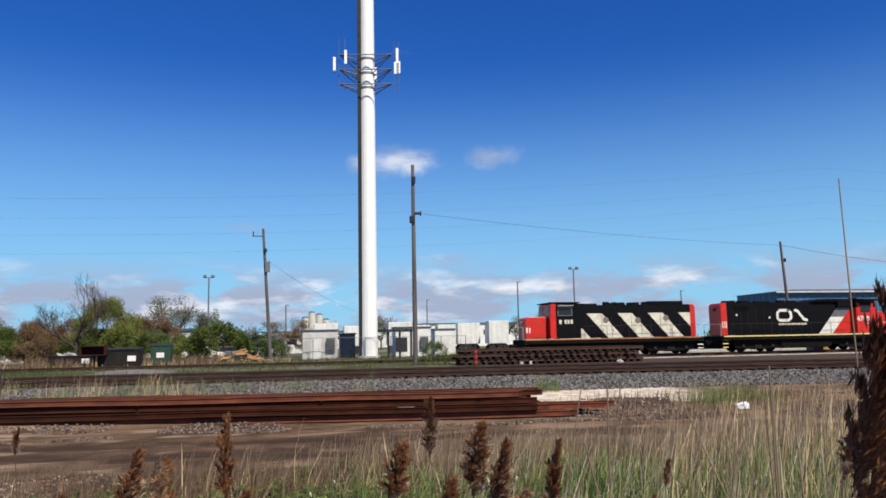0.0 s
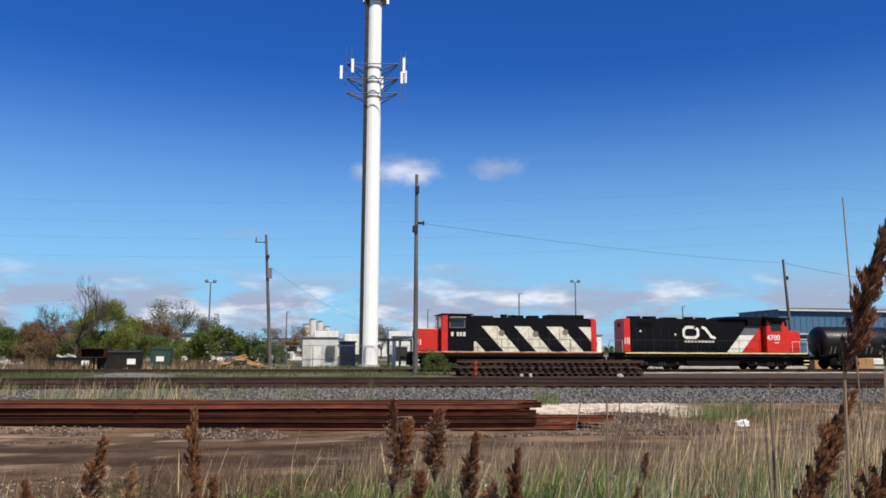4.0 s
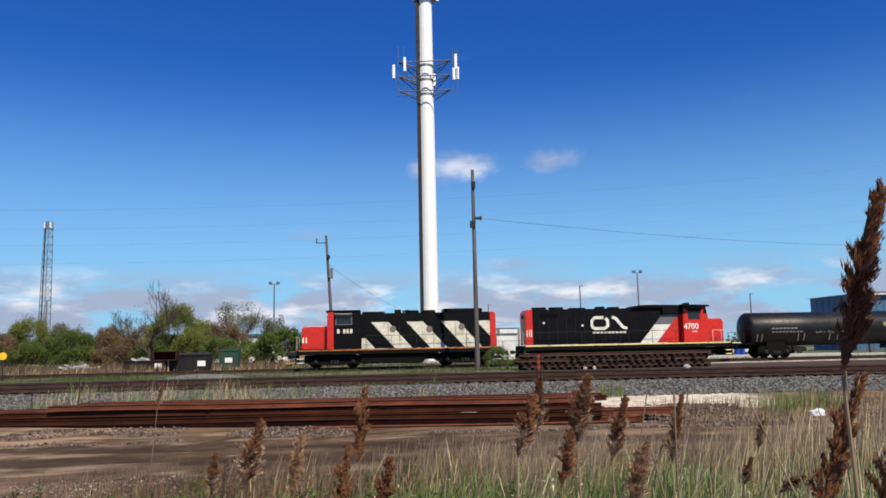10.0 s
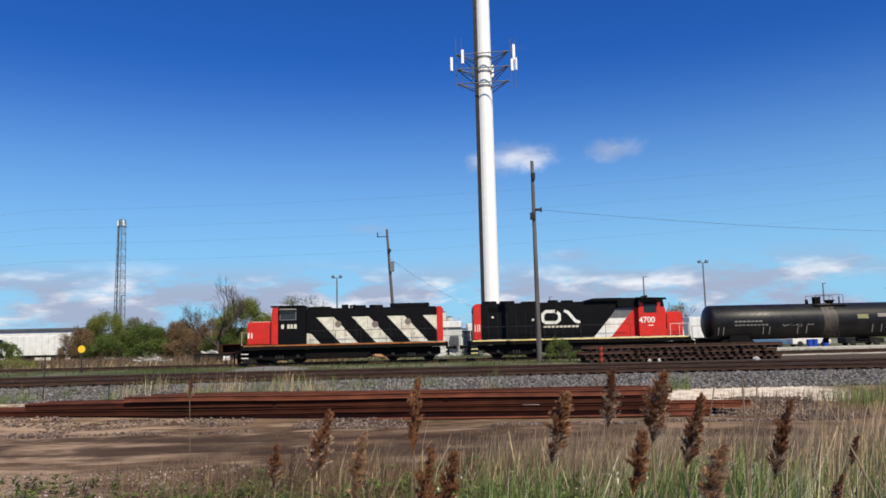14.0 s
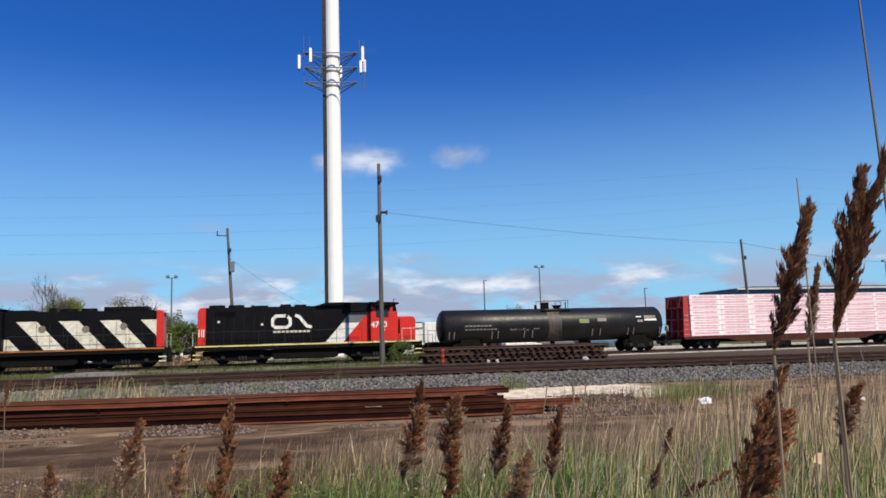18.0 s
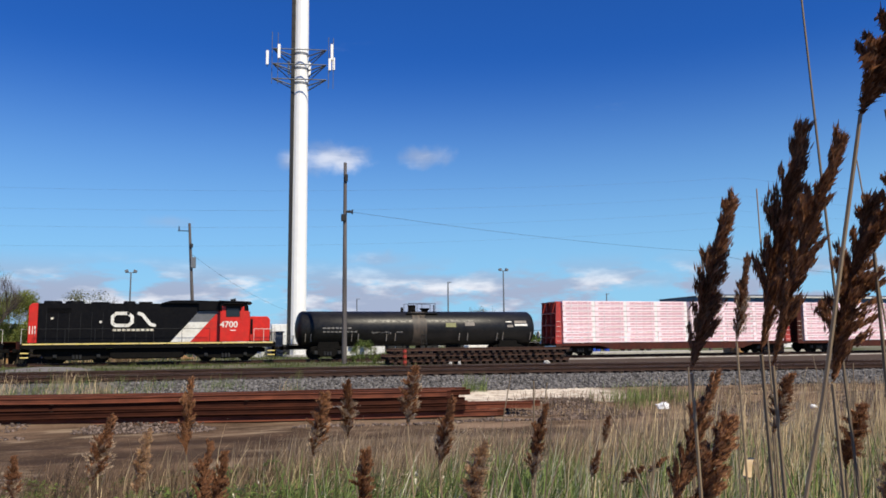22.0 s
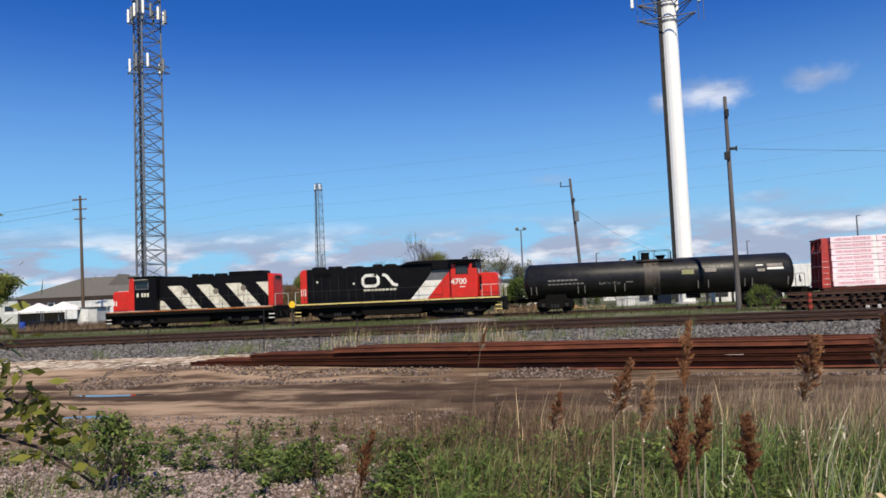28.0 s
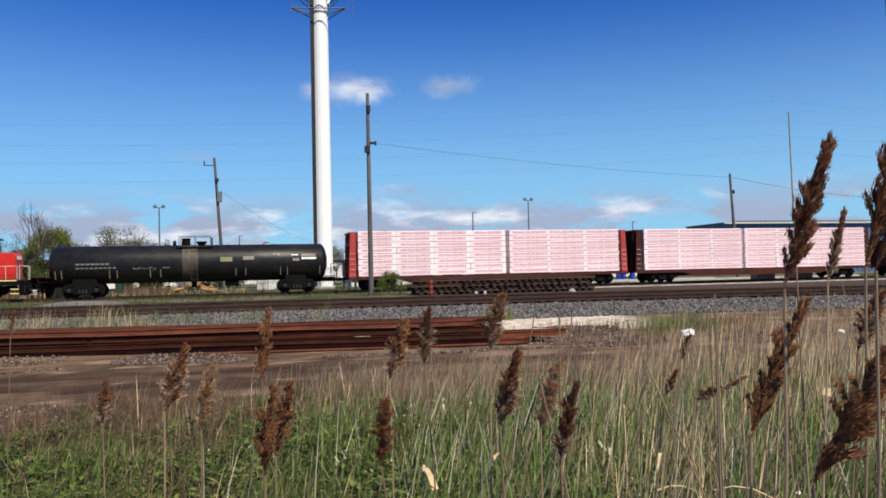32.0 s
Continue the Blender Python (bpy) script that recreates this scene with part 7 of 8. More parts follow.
def blades(name, label, material, places, height, width, lean, seed, wind=0.12):
    """Thin bent blades in three joints each, standing at the given places."""
    rng = np.random.default_rng(seed)
    p = np.asarray(places, dtype=float)
    n = len(p)
    h = rng.uniform(height[0], height[1], n) * (0.75 + 0.5 * rng.random(n))
    w = rng.uniform(width[0], width[1], n)
    a = rng.uniform(0, 6.28, n)
    side = np.stack((np.cos(a), np.sin(a), np.zeros(n)), 1)
    la = rng.uniform(0, 6.28, n)
    bend = rng.uniform(0, lean, n)
    out = np.stack((np.cos(la) * bend + wind, np.sin(la) * bend, np.zeros(n)), 1)
    up_ = np.array([0, 0, 1.0])
    k = []
    for t, q in ((0.0, 1.0), (0.5, 0.8), (0.85, 0.45), (1.0, 0.06)):
        c = p + up_ * (h * t * (1 - 0.25 * bend * t))[:, None] + out * (h * t * t)[:, None]
        k += [c - side * (w * q * 0.5)[:, None], c + side * (w * q * 0.5)[:, None]]
    v = np.stack(k, 1)
    f = np.array([(0, 1, 3, 2), (2, 3, 5, 4), (4, 5, 7, 6)])
    f = (f[None] + 8 * np.arange(n)[:, None, None]).reshape(-1, 4)
    return quads(name, v, f, material, "stuff", label, "grass")


def sow(n, seed, x, y, density, sink=0.02):
    rng = np.random.default_rng(seed)
    out = []
    guard = 0
    while len(out) < n and guard < n * 60:
        guard += 1
        px, py = rng.uniform(*x), rng.uniform(*y)
        if rng.random() < density(px, py):
            out.append((px, py, ground_z(px, py) - sink))
    return out


def patch(x, y, s, k):
    return 0.5 + 0.9 * noise.noise((x * s, y * s, k))


def az_of(x, y):
    return math.degrees(math.atan2(x, y))


def low_sward(x, y):
    """Where the bank in front of the road carries grass."""
    return ramp(y, 15.2, 11.5) * ramp(az_of(x, y), -20, -2)


blades("dry_reed_stalks", "pale dry reed stalks among green shoots", "straw", sow(8000, 1, (-5, 20), (4.6, 15), lambda x, y: low_sward(x, y) * (0.1 + 0.9 * patch(x, y, 0.6, 1)) * (0.2 + 0.8 * ramp(az_of(x, y), 8, 32))), (0.4, 0.9), (0.006, 0.015), 0.35, 2)
blades("dry_reed_stalks", "tall pale dry reed stalks standing thick", "straw", sow(6500, 31, (3, 22), (4.6, 15), lambda x, y: patch(x, y, 0.5, 8) * ramp(az_of(x, y), 24, 40)), (0.8, 1.6), (0.007, 0.015), 0.22, 32)
blades("dry_reed_stalks", "single long bleached reed stalks leaning over the weeds", "pale_blade", sow(130, 33, (-2.5, 6), (3.4, 8.5), lambda x, y: ramp(az_of(x, y), -12, 4)), (0.7, 1.15), (0.007, 0.012), 0.45, 33)
blades("brown_grass", "dead brown grass", "dead_grass", sow(20000, 3, (-7, 20), (5.0, 15.4), lambda x, y: low_sward(x, y) * (0.12 + 0.88 * patch(x, y, 0.5, 2))), (0.28, 0.75), (0.005, 0.012), 0.5, 4)
blades("brown_grass", "matted dead brown grass on the bank", "dead_grass", sow(12000, 35, (-8, 6), (8.0, 15.8), lambda x, y: ramp(az_of(x, y), -26, -12) * ramp(y, 16, 13.5) * (0.1 + 0.9 * patch(x, y, 0.7, 15))), (0.12, 0.42), (0.006, 0.013), 0.8, 36)
blades("green_reed_shoots", "fresh green reed shoots", "grass_green", sow(15000, 5, (-5, 20), (4.4, 13.5), lambda x, y: low_sward(x, y) * ramp(az_of(x, y), -8, 8) * max(0, patch(x, y, 0.7, 3) - 0.12) * ramp(y, 14, 9)), (0.24, 0.6), (0.008, 0.018), 0.45, 6)
blades("green_reed_shoots", "broad pale green reed leaves", "grass_pale", sow(9000, 37, (1, 20), (4.6, 13.5), lambda x, y: ramp(az_of(x, y), 6, 22) * max(0, patch(x, y, 0.8, 16) - 0.08) * ramp(y, 14, 10)), (0.3, 0.8), (0.014, 0.03), 0.35, 38)
blades("green_grass", "short green grass in tufts", "grass_green", sow(9000, 7, (-14, 6), (6.5, 13.5), lambda x, y: max(0, patch(x, y, 0.6, 4) - 0.4) * ramp(y, 14, 11)), (0.08, 0.28), (0.006, 0.014), 0.7, 8)
blades("pinkish_dead_grass", "wispy pinkish dead grass at the edge of the dirt", "dead_grass", sow(9000, 9, (-7, 13), (9.5, 15.6), lambda x, y: patch(x, y, 0.45, 5) * ramp(y, 15.6, 13) * ramp(az_of(x, y), -28, -12)), (0.16, 0.45), (0.003, 0.007), 0.6, 10)
blades("hazy_grass", "fine tan dead grass between the reeds and the road", "hazy_grass", sow(26000, 51, (-2, 20), (10.5, 18.5), lambda x, y: ramp(az_of(x, y), 0, 10) * ramp(y, 18.5, 15.0) * (0.15 + 0.85 * patch(x, y, 0.5, 21))), (0.25, 0.6), (0.004, 0.010), 0.45, 52)
blades("green_reed_shoots", "thick upright green reed leaves", "grass_green", sow(11000, 53, (0, 14), (4.6, 11.5), lambda x, y: ramp(az_of(x, y), 2, 12) * max(0, patch(x, y, 0.6, 23) - 0.2) * ramp(y, 12, 9.5)), (0.4, 0.95), (0.012, 0.028), 0.5, 54)
blades("dry_reed_stalks", "bleached broken reed stalks standing among the green", "pale_blade", sow(2000, 55, (0, 16), (4.2, 11), lambda x, y: ramp(az_of(x, y), 0, 22) * (0.2 + 0.8 * patch(x, y, 0.9, 25))), (0.5, 1.15), (0.006, 0.013), 0.4, 56)
blades("green_grass", "lush green grass below the reeds", "grass_green", sow(6500, 57, (-4, 3), (4.6, 11.0), lambda x, y: ramp(az_of(x, y), -20, -8) * ramp(az_of(x, y), 14, 4) * max(0, patch(x, y, 0.8, 27) - 0.15) * ramp(y, 11.5, 9.0)), (0.2, 0.55), (0.009, 0.02), 0.6, 58)
blades("bent_leaves", "pale bent dead reed leaves catching the sun", "pale_blade", sow(1100, 13, (-1, 16), (6.5, 12), lambda x, y: low_sward(x, y) * ramp(az_of(x, y), 0, 14)), (0.3, 0.7), (0.009, 0.018), 1.2, 13)


def leaf_scraps():
    """Bleached scraps of reed leaf hung among the shoots, each a short bent strip."""
    rng = np.random.default_rng(77)
    v = []
    for x, y, z in sow(950, 78, (-1.5, 14), (3.6, 11), lambda x, y: ramp(az_of(x, y), -6, 12) * (0.3 + 0.7 * patch(x, y, 0.9, 18)), 0.0):
        c = np.array((x, y, z + rng.uniform(0.12, 0.6)))
        a, ln, w = rng.uniform(0, 6.28), rng.uniform(0.03, 0.10), rng.uniform(0.006, 0.016)
        d = np.array((math.cos(a) * 0.5, math.sin(a) * 0.5, rng.uniform(-1, 1)))
        n = np.array((-math.sin(a), math.cos(a), rng.uniform(-0.3, 0.3))) * w
        e = c + d * ln
        f = e + np.array((d[0], d[1], -abs(d[2])))* ln * 0.8
        v += [[c - n, c + n, e + n, e - n], [e - n, e + n, f + n * 0.3, f - n * 0.3]]
    quads("leaf_scraps", np.array(v), np.arange(4)[None] + 4 * np.arange(len(v))[:, None], "pale_blade", "stuff", "bleached scraps of dead reed leaf among the shoots", "leaves")


leaf_scraps()
blades("straw_tufts", "thin straw along the road edge", "straw", sow(1500, 11, (9, 26), (21, 25), lambda x, y: patch(x, y, 0.5, 6) * ramp(x - y, -14, -6)), (0.15, 0.45), (0.006, 0.012), 0.5, 12)


def tufts(n, seed, x, half, off, spread, clumps):
    """Grass in clumps along the near track's ballast."""
    rng = np.random.default_rng(seed)
    mid = [(rng.normal(x, half), rng.normal(off, spread)) for _ in range(clumps)]
    out = []
    for _ in range(n):
        cx, cs = mid[rng.integers(clumps)]
        px, ps = cx + rng.normal(0, 0.28), cs + rng.normal(0, 0.22)
        py = near_track(px) + ps
        out.append((px, py, ground_z(px, py) - 0.02))
    return out


blades("ballast_grass", "long straw growing through the ballast", "straw", tufts(800, 14, -7.0, 3.6, -5.2, 1.2, 40), (0.3, 0.8), (0.007, 0.014), 0.4, 14)
blades("ballast_grass", "green grass growing through the ballast", "grass_green", tufts(1700, 15, -7.5, 5.0, -5.2, 1.3, 46), (0.2, 0.65), (0.007, 0.014), 0.45, 15)
blades("ballast_grass", "green tufts on the gravel near the spare rails", "grass_green", tufts(420, 16, -17.0, 3.0, -6.0, 0.8, 10), (0.2, 0.5), (0.007, 0.014), 0.5, 25)
blades("ballast_weeds", "green tuft on the pale gravel", "grass_green", [(9.6 + 0.4 * math.sin(i * 3.3), 28.0 + 0.3 * math.sin(i * 1.7), ground_z(9.6, 28.0)) for i in range(160)] + tufts(900, 26, 14.4, 0.7, -11.1, 0.4, 16), (0.25, 0.7), (0.008, 0.016), 0.4, 16)
blades("dark_weeds", "dead brown weed stems along the gravel", "dead_grass", sow(3200, 17, (8, 27), (18.5, 25.5), lambda x, y: max(0, patch(x, y, 0.6, 7) - 0.2) * ramp(x, 8, 12)), (0.15, 0.5), (0.008, 0.016), 0.3, 18)
blades("yard_grass", "green grass strip between the tracks and the yard", "yard_green", sow(4200, 19, (-55, 13), (47, 57), lambda x, y: 0.3 + 0.7 * patch(x, y, 0.15, 8)), (0.10, 0.3), (0.02, 0.05), 0.5, 20)
blades("yard_grass", "rough green grass beyond the yard track", "yard_green", sow(9000, 21, (-70, 35), (61, 77), lambda x, y: 0.15 + 0.85 * patch(x, y, 0.12, 9)), (0.12, 0.4), (0.03, 0.06), 0.5, 22)
blades("yard_straw", "dry straw-coloured grass in the yard", "straw", sow(2500, 23, (-50, 0), (60, 84), lambda x, y: patch(x, y, 0.12, 10)), (0.2, 0.6), (0.03, 0.05), 0.5, 24)
blades("yard_dead_weeds", "reddish-brown dead weeds before the hedge", "dead_grass", sow(15000, 27, (-60, -6), (63, 92), lambda x, y: patch(x, y, 0.14, 12)), (0.3, 0.9), (0.03, 0.06), 0.5, 28)


def weeds(name, label, places, size, leaves, seed):
    """Leafy plants: rosettes of broad leaves round short stems."""
    rng = np.random.default_rng(seed)
    p = np.asarray(places, dtype=float)
    per = leaves
    c = np.repeat(p, per, axis=0)
    n = len(c)
    h = np.repeat(rng.uniform(size[0], size[1], len(p)), per)
    z = h * rng.uniform(0.15, 1.0, n)
    a = rng.uniform(0, 6.28, n)
    r = h * rng.uniform(0.05, 0.5, n)
    c = c + np.stack((np.cos(a) * r, np.sin(a) * r, z), 1)
    ll = rng.uniform(0.035, 0.085, n)[:, None]
    out = np.stack((np.cos(a), np.sin(a), rng.uniform(-0.5, 0.6, n)), 1)
    side = np.stack((-np.sin(a), np.cos(a), rng.uniform(-0.3, 0.3, n)), 1)
    v = np.stack((c - out * ll * 0.5, c + side * ll * 0.32, c + out * ll, c - side * ll * 0.32), 1)
    f = np.arange(4)[None] + 4 * np.arange(n)[:, None]
    return quads(name, v, f, "leaf_weed", "stuff", label, "weeds")


weeds("green_weeds", "low bright green leafy weeds", sow(620, 41, (-8, 6), (5.5, 12.2), lambda x, y: max(0, patch(x, y, 0.8, 11) - 0.30) * ramp(x, 8, 2) * (0.12 + 0.88 * ramp(az_of(x, y), -36, -24))), (0.14, 0.42), 46, 42)
weeds("green_weeds", "scattered green weeds at the edge of the dirt", sow(300, 43, (-12, 3), (10.5, 14.5), lambda x, y: max(0, patch(x, y, 0.6, 12) - 0.3)), (0.08, 0.28), 34, 44)
weeds("green_weeds", "dark green leafy weeds under the dry grass", sow(230, 47, (-3.5, 2), (4.8, 9.5), lambda x, y: max(0, patch(x, y, 1.0, 29) - 0.3) * ramp(az_of(x, y), -22, -12) * ramp(az_of(x, y), 12, 2)), (0.2, 0.5), 50, 47)
weeds("green_weeds", "clumps of green leafy weeds among the reeds", sow(700, 45, (-1.5, 7), (4.6, 10.5), lambda x, y: max(0, patch(x, y, 1.1, 19) - 0.36) * ramp(az_of(x, y), -8, 4) * ramp(az_of(x, y), 32, 18)), (0.25, 0.62), 56, 45)

# ---- single dry reeds with plumes near the camera ----
SWAY = ((0, -2.5, -3.2), (1, -3.8, -3.3), (2, -4.6, -3.3), (3, -5.2, -2.6), (3.5, -4.6, -2.0), (5.5, -0.9, 0.0), (6, -0.5, 0.2), (7, -1.0, 0.6), (9, -1.1, 0.7), (11, -0.3, -0.6), (13, 0.1, -1.4),
        (16, 0.0, -0.9), (19, 0.0, -1.3), (21, -0.1, -0.8), (23, -2.5, 0.6), (24, -3.0, 0.5), (26, 2.5, 0.7), (28.5, 3.2, 0.3), (30, 3.4, 0.0), (32, 2.4, 0.9))
SWAY_TALL = ((0, 2.3, -4.0), (0.5, 3.8, -3.4), (1, 4.4, -2.8), (2, 1.9, -1.5), (3, 3.0, -1.4), (3.5, 2.8, -0.4), (5.5, 1.0, 0.0), (6, 0.3, 0.0), (7, -2.7, 0.1), (8, -1.9, 0.5), (9, -1.9, 0.4), (10, -1.2, 0.1), (11, 0.5, -0.1), (13, 1.5, -0.4),
             (16, 1.6, -0.2), (17, 1.5, -0.2), (18, 1.2, -0.4), (19, 1.3, -0.4), (20, 0.4, -0.3), (21, 0.8, -0.3), (22, -1.0, 0.2), (23, -0.6, 0.4), (24, -2.3, 0.2), (25, -0.5, 0.4), (26, 1.0, 0.3), (28.5, 1.6, 0.3), (30, 2.0, 0.0), (32, 1.7, -1.0))
# the two tallest lean further out in the last gust
SWAY_LONG = tuple(q for q in SWAY_TALL if q[0] < 30) + ((30, 2.6, 0.0), (31, 4.5, -1.0), (32, 6.0, -2.0))
REEDS = []
TRACKED = []


def plume_mesh(seed, ragged, hairs=70, wide=1.0):
    """A seed head one unit tall: branchlets that hug the stem below, then hang out to the lee side in separate ragged locks."""
    rng = np.random.default_rng(seed)
    cs, ds = [], []
    locks = 74
    for b in range(locks):
        t0 = (b / locks) ** 0.85 * 0.84
        ln = (0.27 - 0.16 * t0) * rng.uniform(0.7, 1.2)
        lee = rng.random() < 0.68
        a = rng.normal(0.0, 1.0) if lee else rng.uniform(-3.14, 3.14)
        out = np.array((math.cos(a), math.sin(a), 0.0))
        full = math.sin(math.pi * min(1.0, 0.16 + t0)) ** 0.9
        flare = rng.uniform(0.36, 0.52) * (1.2 if lee else 0.8) * (0.4 + 0.65 * full) * wide
        u = rng.uniform(0, 1, hairs) ** 0.75
        c = np.array((0.20 * t0 * t0, 0, t0)) + out * (ln * flare * (0.25 * u + 0.9 * u * u))[:, None]
        c[:, 2] += ln * u * (1 - (0.1 + 0.35 * ragged * rng.random()) * u)
        c += rng.normal(0, 0.006 + 0.012 * ragged, (hairs, 3)) * (0.4 + 0.6 * u)[:, None]
        d = out * (0.25 + 0.55 * ragged) + np.array((0.25, 0, 0.95)) + rng.normal(0, 0.26, (hairs, 3))
        cs.append(c)
        ds.append(d)
    c, d = np.concatenate(cs), np.concatenate(ds)
    keep = c[:, 2] < 1.05
    c, d = c[keep], d[keep]
    n = len(c)
    d /= np.linalg.norm(d, axis=1)[:, None]
    s = np.cross(d, rng.normal(size=(n, 3)))
    s /= np.linalg.norm(s, axis=1)[:, None]
    ln = rng.uniform(0.025, 0.07, n)[:, None]
    w = rng.uniform(0.003, 0.0075, n)[:, None]
    v = np.stack((c - d * ln * 0.4, c + s * w, c + d * ln * 0.6, c - s * w), 1)
    f = np.arange(4)[None] + 4 * np.arange(n)[:, None]
    return v, f


def bare_mesh(name, v, f, material):
    ob = quads(name, v, f, material)
    me = ob.data
    bpy.data.objects.remove(ob)
    return me


PLUMES = [bare_mesh("plume", *plume_mesh(50 + k, 0.15 + 0.25 * (k % 4), 150, (0.8, 1.1, 0.95, 1.3)[(k * 3) % 4]), ("plume", "plume_dark", "plume_dark", "plume_light", "plume_dark", "plume", "plume_dark", "plume")[k]) for k in range(8)]
TUFTS = []
for k in range(4):
    v_, f_ = plume_mesh(80 + k, 0.9, 40, 1.25)
    keep = np.flatnonzero(v_[:, 0, 2] < 0.35 + 0.15 * k)
    TUFTS.append(bare_mesh("pale_tuft", v_[keep] * np.array([1.1, 1.1, 0.95]), np.arange(4)[None] + 4 * np.arange(len(keep))[:, None], "plume_tip"))


def reed(az, top, bottom, dist, lean, seed, label="dry brown reed with a feathery seed head", track=None, broad=None):
    """One reed: its head spans two elevations as seen from the path's side, at that distance."""
    r = random.Random(seed)
    a = radians(az)
    x, y = dist * math.sin(a), dist * math.cos(a)
    zt, zb = EYE[2] + dist * math.tan(radians(top)), EYE[2] + dist * math.tan(radians(bottom))
    g = ground_z(x, y)
    h = zb - g
    t = thing("reed", label, "reed", "dry reeds", at=pose(x, y, g, 0, 0, -az))
    off = -min(0.3, max(-0.3, lean)) * h * (0.5 if lean < 0.35 or top < 0 else 0.85)
    bow = 2.0 if lean < 0.35 or top < 0 else 1.15
    pts = [Vector((off * (1 - (k / 7)) ** bow, 0, h * k / 7)) for k in range(8)]
    part("stalk", pipe(pts, 0.0052 if dist < 4 else 0.003, 0.0028 if dist < 4 else 0.002), "reed_stem", t, "jointed straw-brown stalk")
    L = (zt - zb) * 1.02
    broad = broad or (1.2 if top < 0 else 0.66 if top < 20 else 1.6)
    m = Matrix.Translation((0, 0, h)) @ Matrix.Rotation(lean * 0.9, 4, "Y") @ Matrix.Rotation(r.uniform(-0.6, 0.6), 4, "Z") @ Matrix.Diagonal((L * r.uniform(0.9, 1.1) * broad, L * broad, L * 1.04, 1))
    share("plume", PLUMES[(seed * 5) % 8 if top < 0 else (1, 4, 6)[seed % 3]], t, m)
    if seed % 5 < 3 and dist > 1.7:
        share("pale_tuft", TUFTS[seed % 4], t, m)
    for k in range(r.choice((1, 2, 2, 3))):
        z0 = h * r.uniform(0.35, 0.85)
        ang = r.uniform(0, 6.28)
        n = 5
        lv, w = [], r.uniform(0.008, 0.014)
        ln = r.uniform(0.2, 0.4)
        for i in range(n + 1):
            u = i / n
            c = Vector((math.cos(ang) * ln * u, math.sin(ang) * ln * u, z0 + ln * (0.6 * u - 0.9 * u * u)))
            s = Vector((-math.sin(ang), math.cos(ang), 0)) * w * (1 - u) ** 0.6
            lv += [c - s, c + s]
        bm = B()
        vs = [bm.verts.new(q + Vector((off * (1 - z0 / h) ** 2, 0, 0))) for q in lv]
        for i in range(n):
            bm.faces.new((vs[2 * i], vs[2 * i + 1], vs[2 * i + 3], vs[2 * i + 2]))
        part("leaf", bm, "straw", t, "dry curled leaf blade")
    if track:
        TRACKED.append((t, Vector((x, y, g)), az, dist, Matrix.Rotation(radians(-az), 3, "Z") @ (m @ Vector((0.07, 0, 0.5))), track))
    else:
        REEDS.append((t, x, y, g, az, dist, h, seed, SWAY_LONG if top > 10 else SWAY_TALL if top > 0 else SWAY))
    return t


HEADS = (  # azimuth, top, bottom, distance, lean
    (32.3, -7.7, -9.5, 3.4, 0.9), (47.6, 25.5, 14.4, 1.15, 0.38), (40.7, -2.4, -6.6, 2.3, 0.2), (44.9, -4.2, -8.7, 2.1, 0.15), (-25.4, -9.5, -13.6, 2.2, 0.05), (30.4, -8.3, -10.3, 3.2, 0.9),
    (28.4, -8, -10, 3.8, 0.2), (46.8, -6, -10.5, 1.9, 0.2), (53.5, 3, -3, 1.7, 0.2), (56, -4, -9, 1.7, 0.1), (29.5, -5.6, -7.6, 4, 0.1),
)
for i, (az, top, bottom, dist, lean) in enumerate(HEADS):
    reed(az, top, bottom, dist, lean, i)
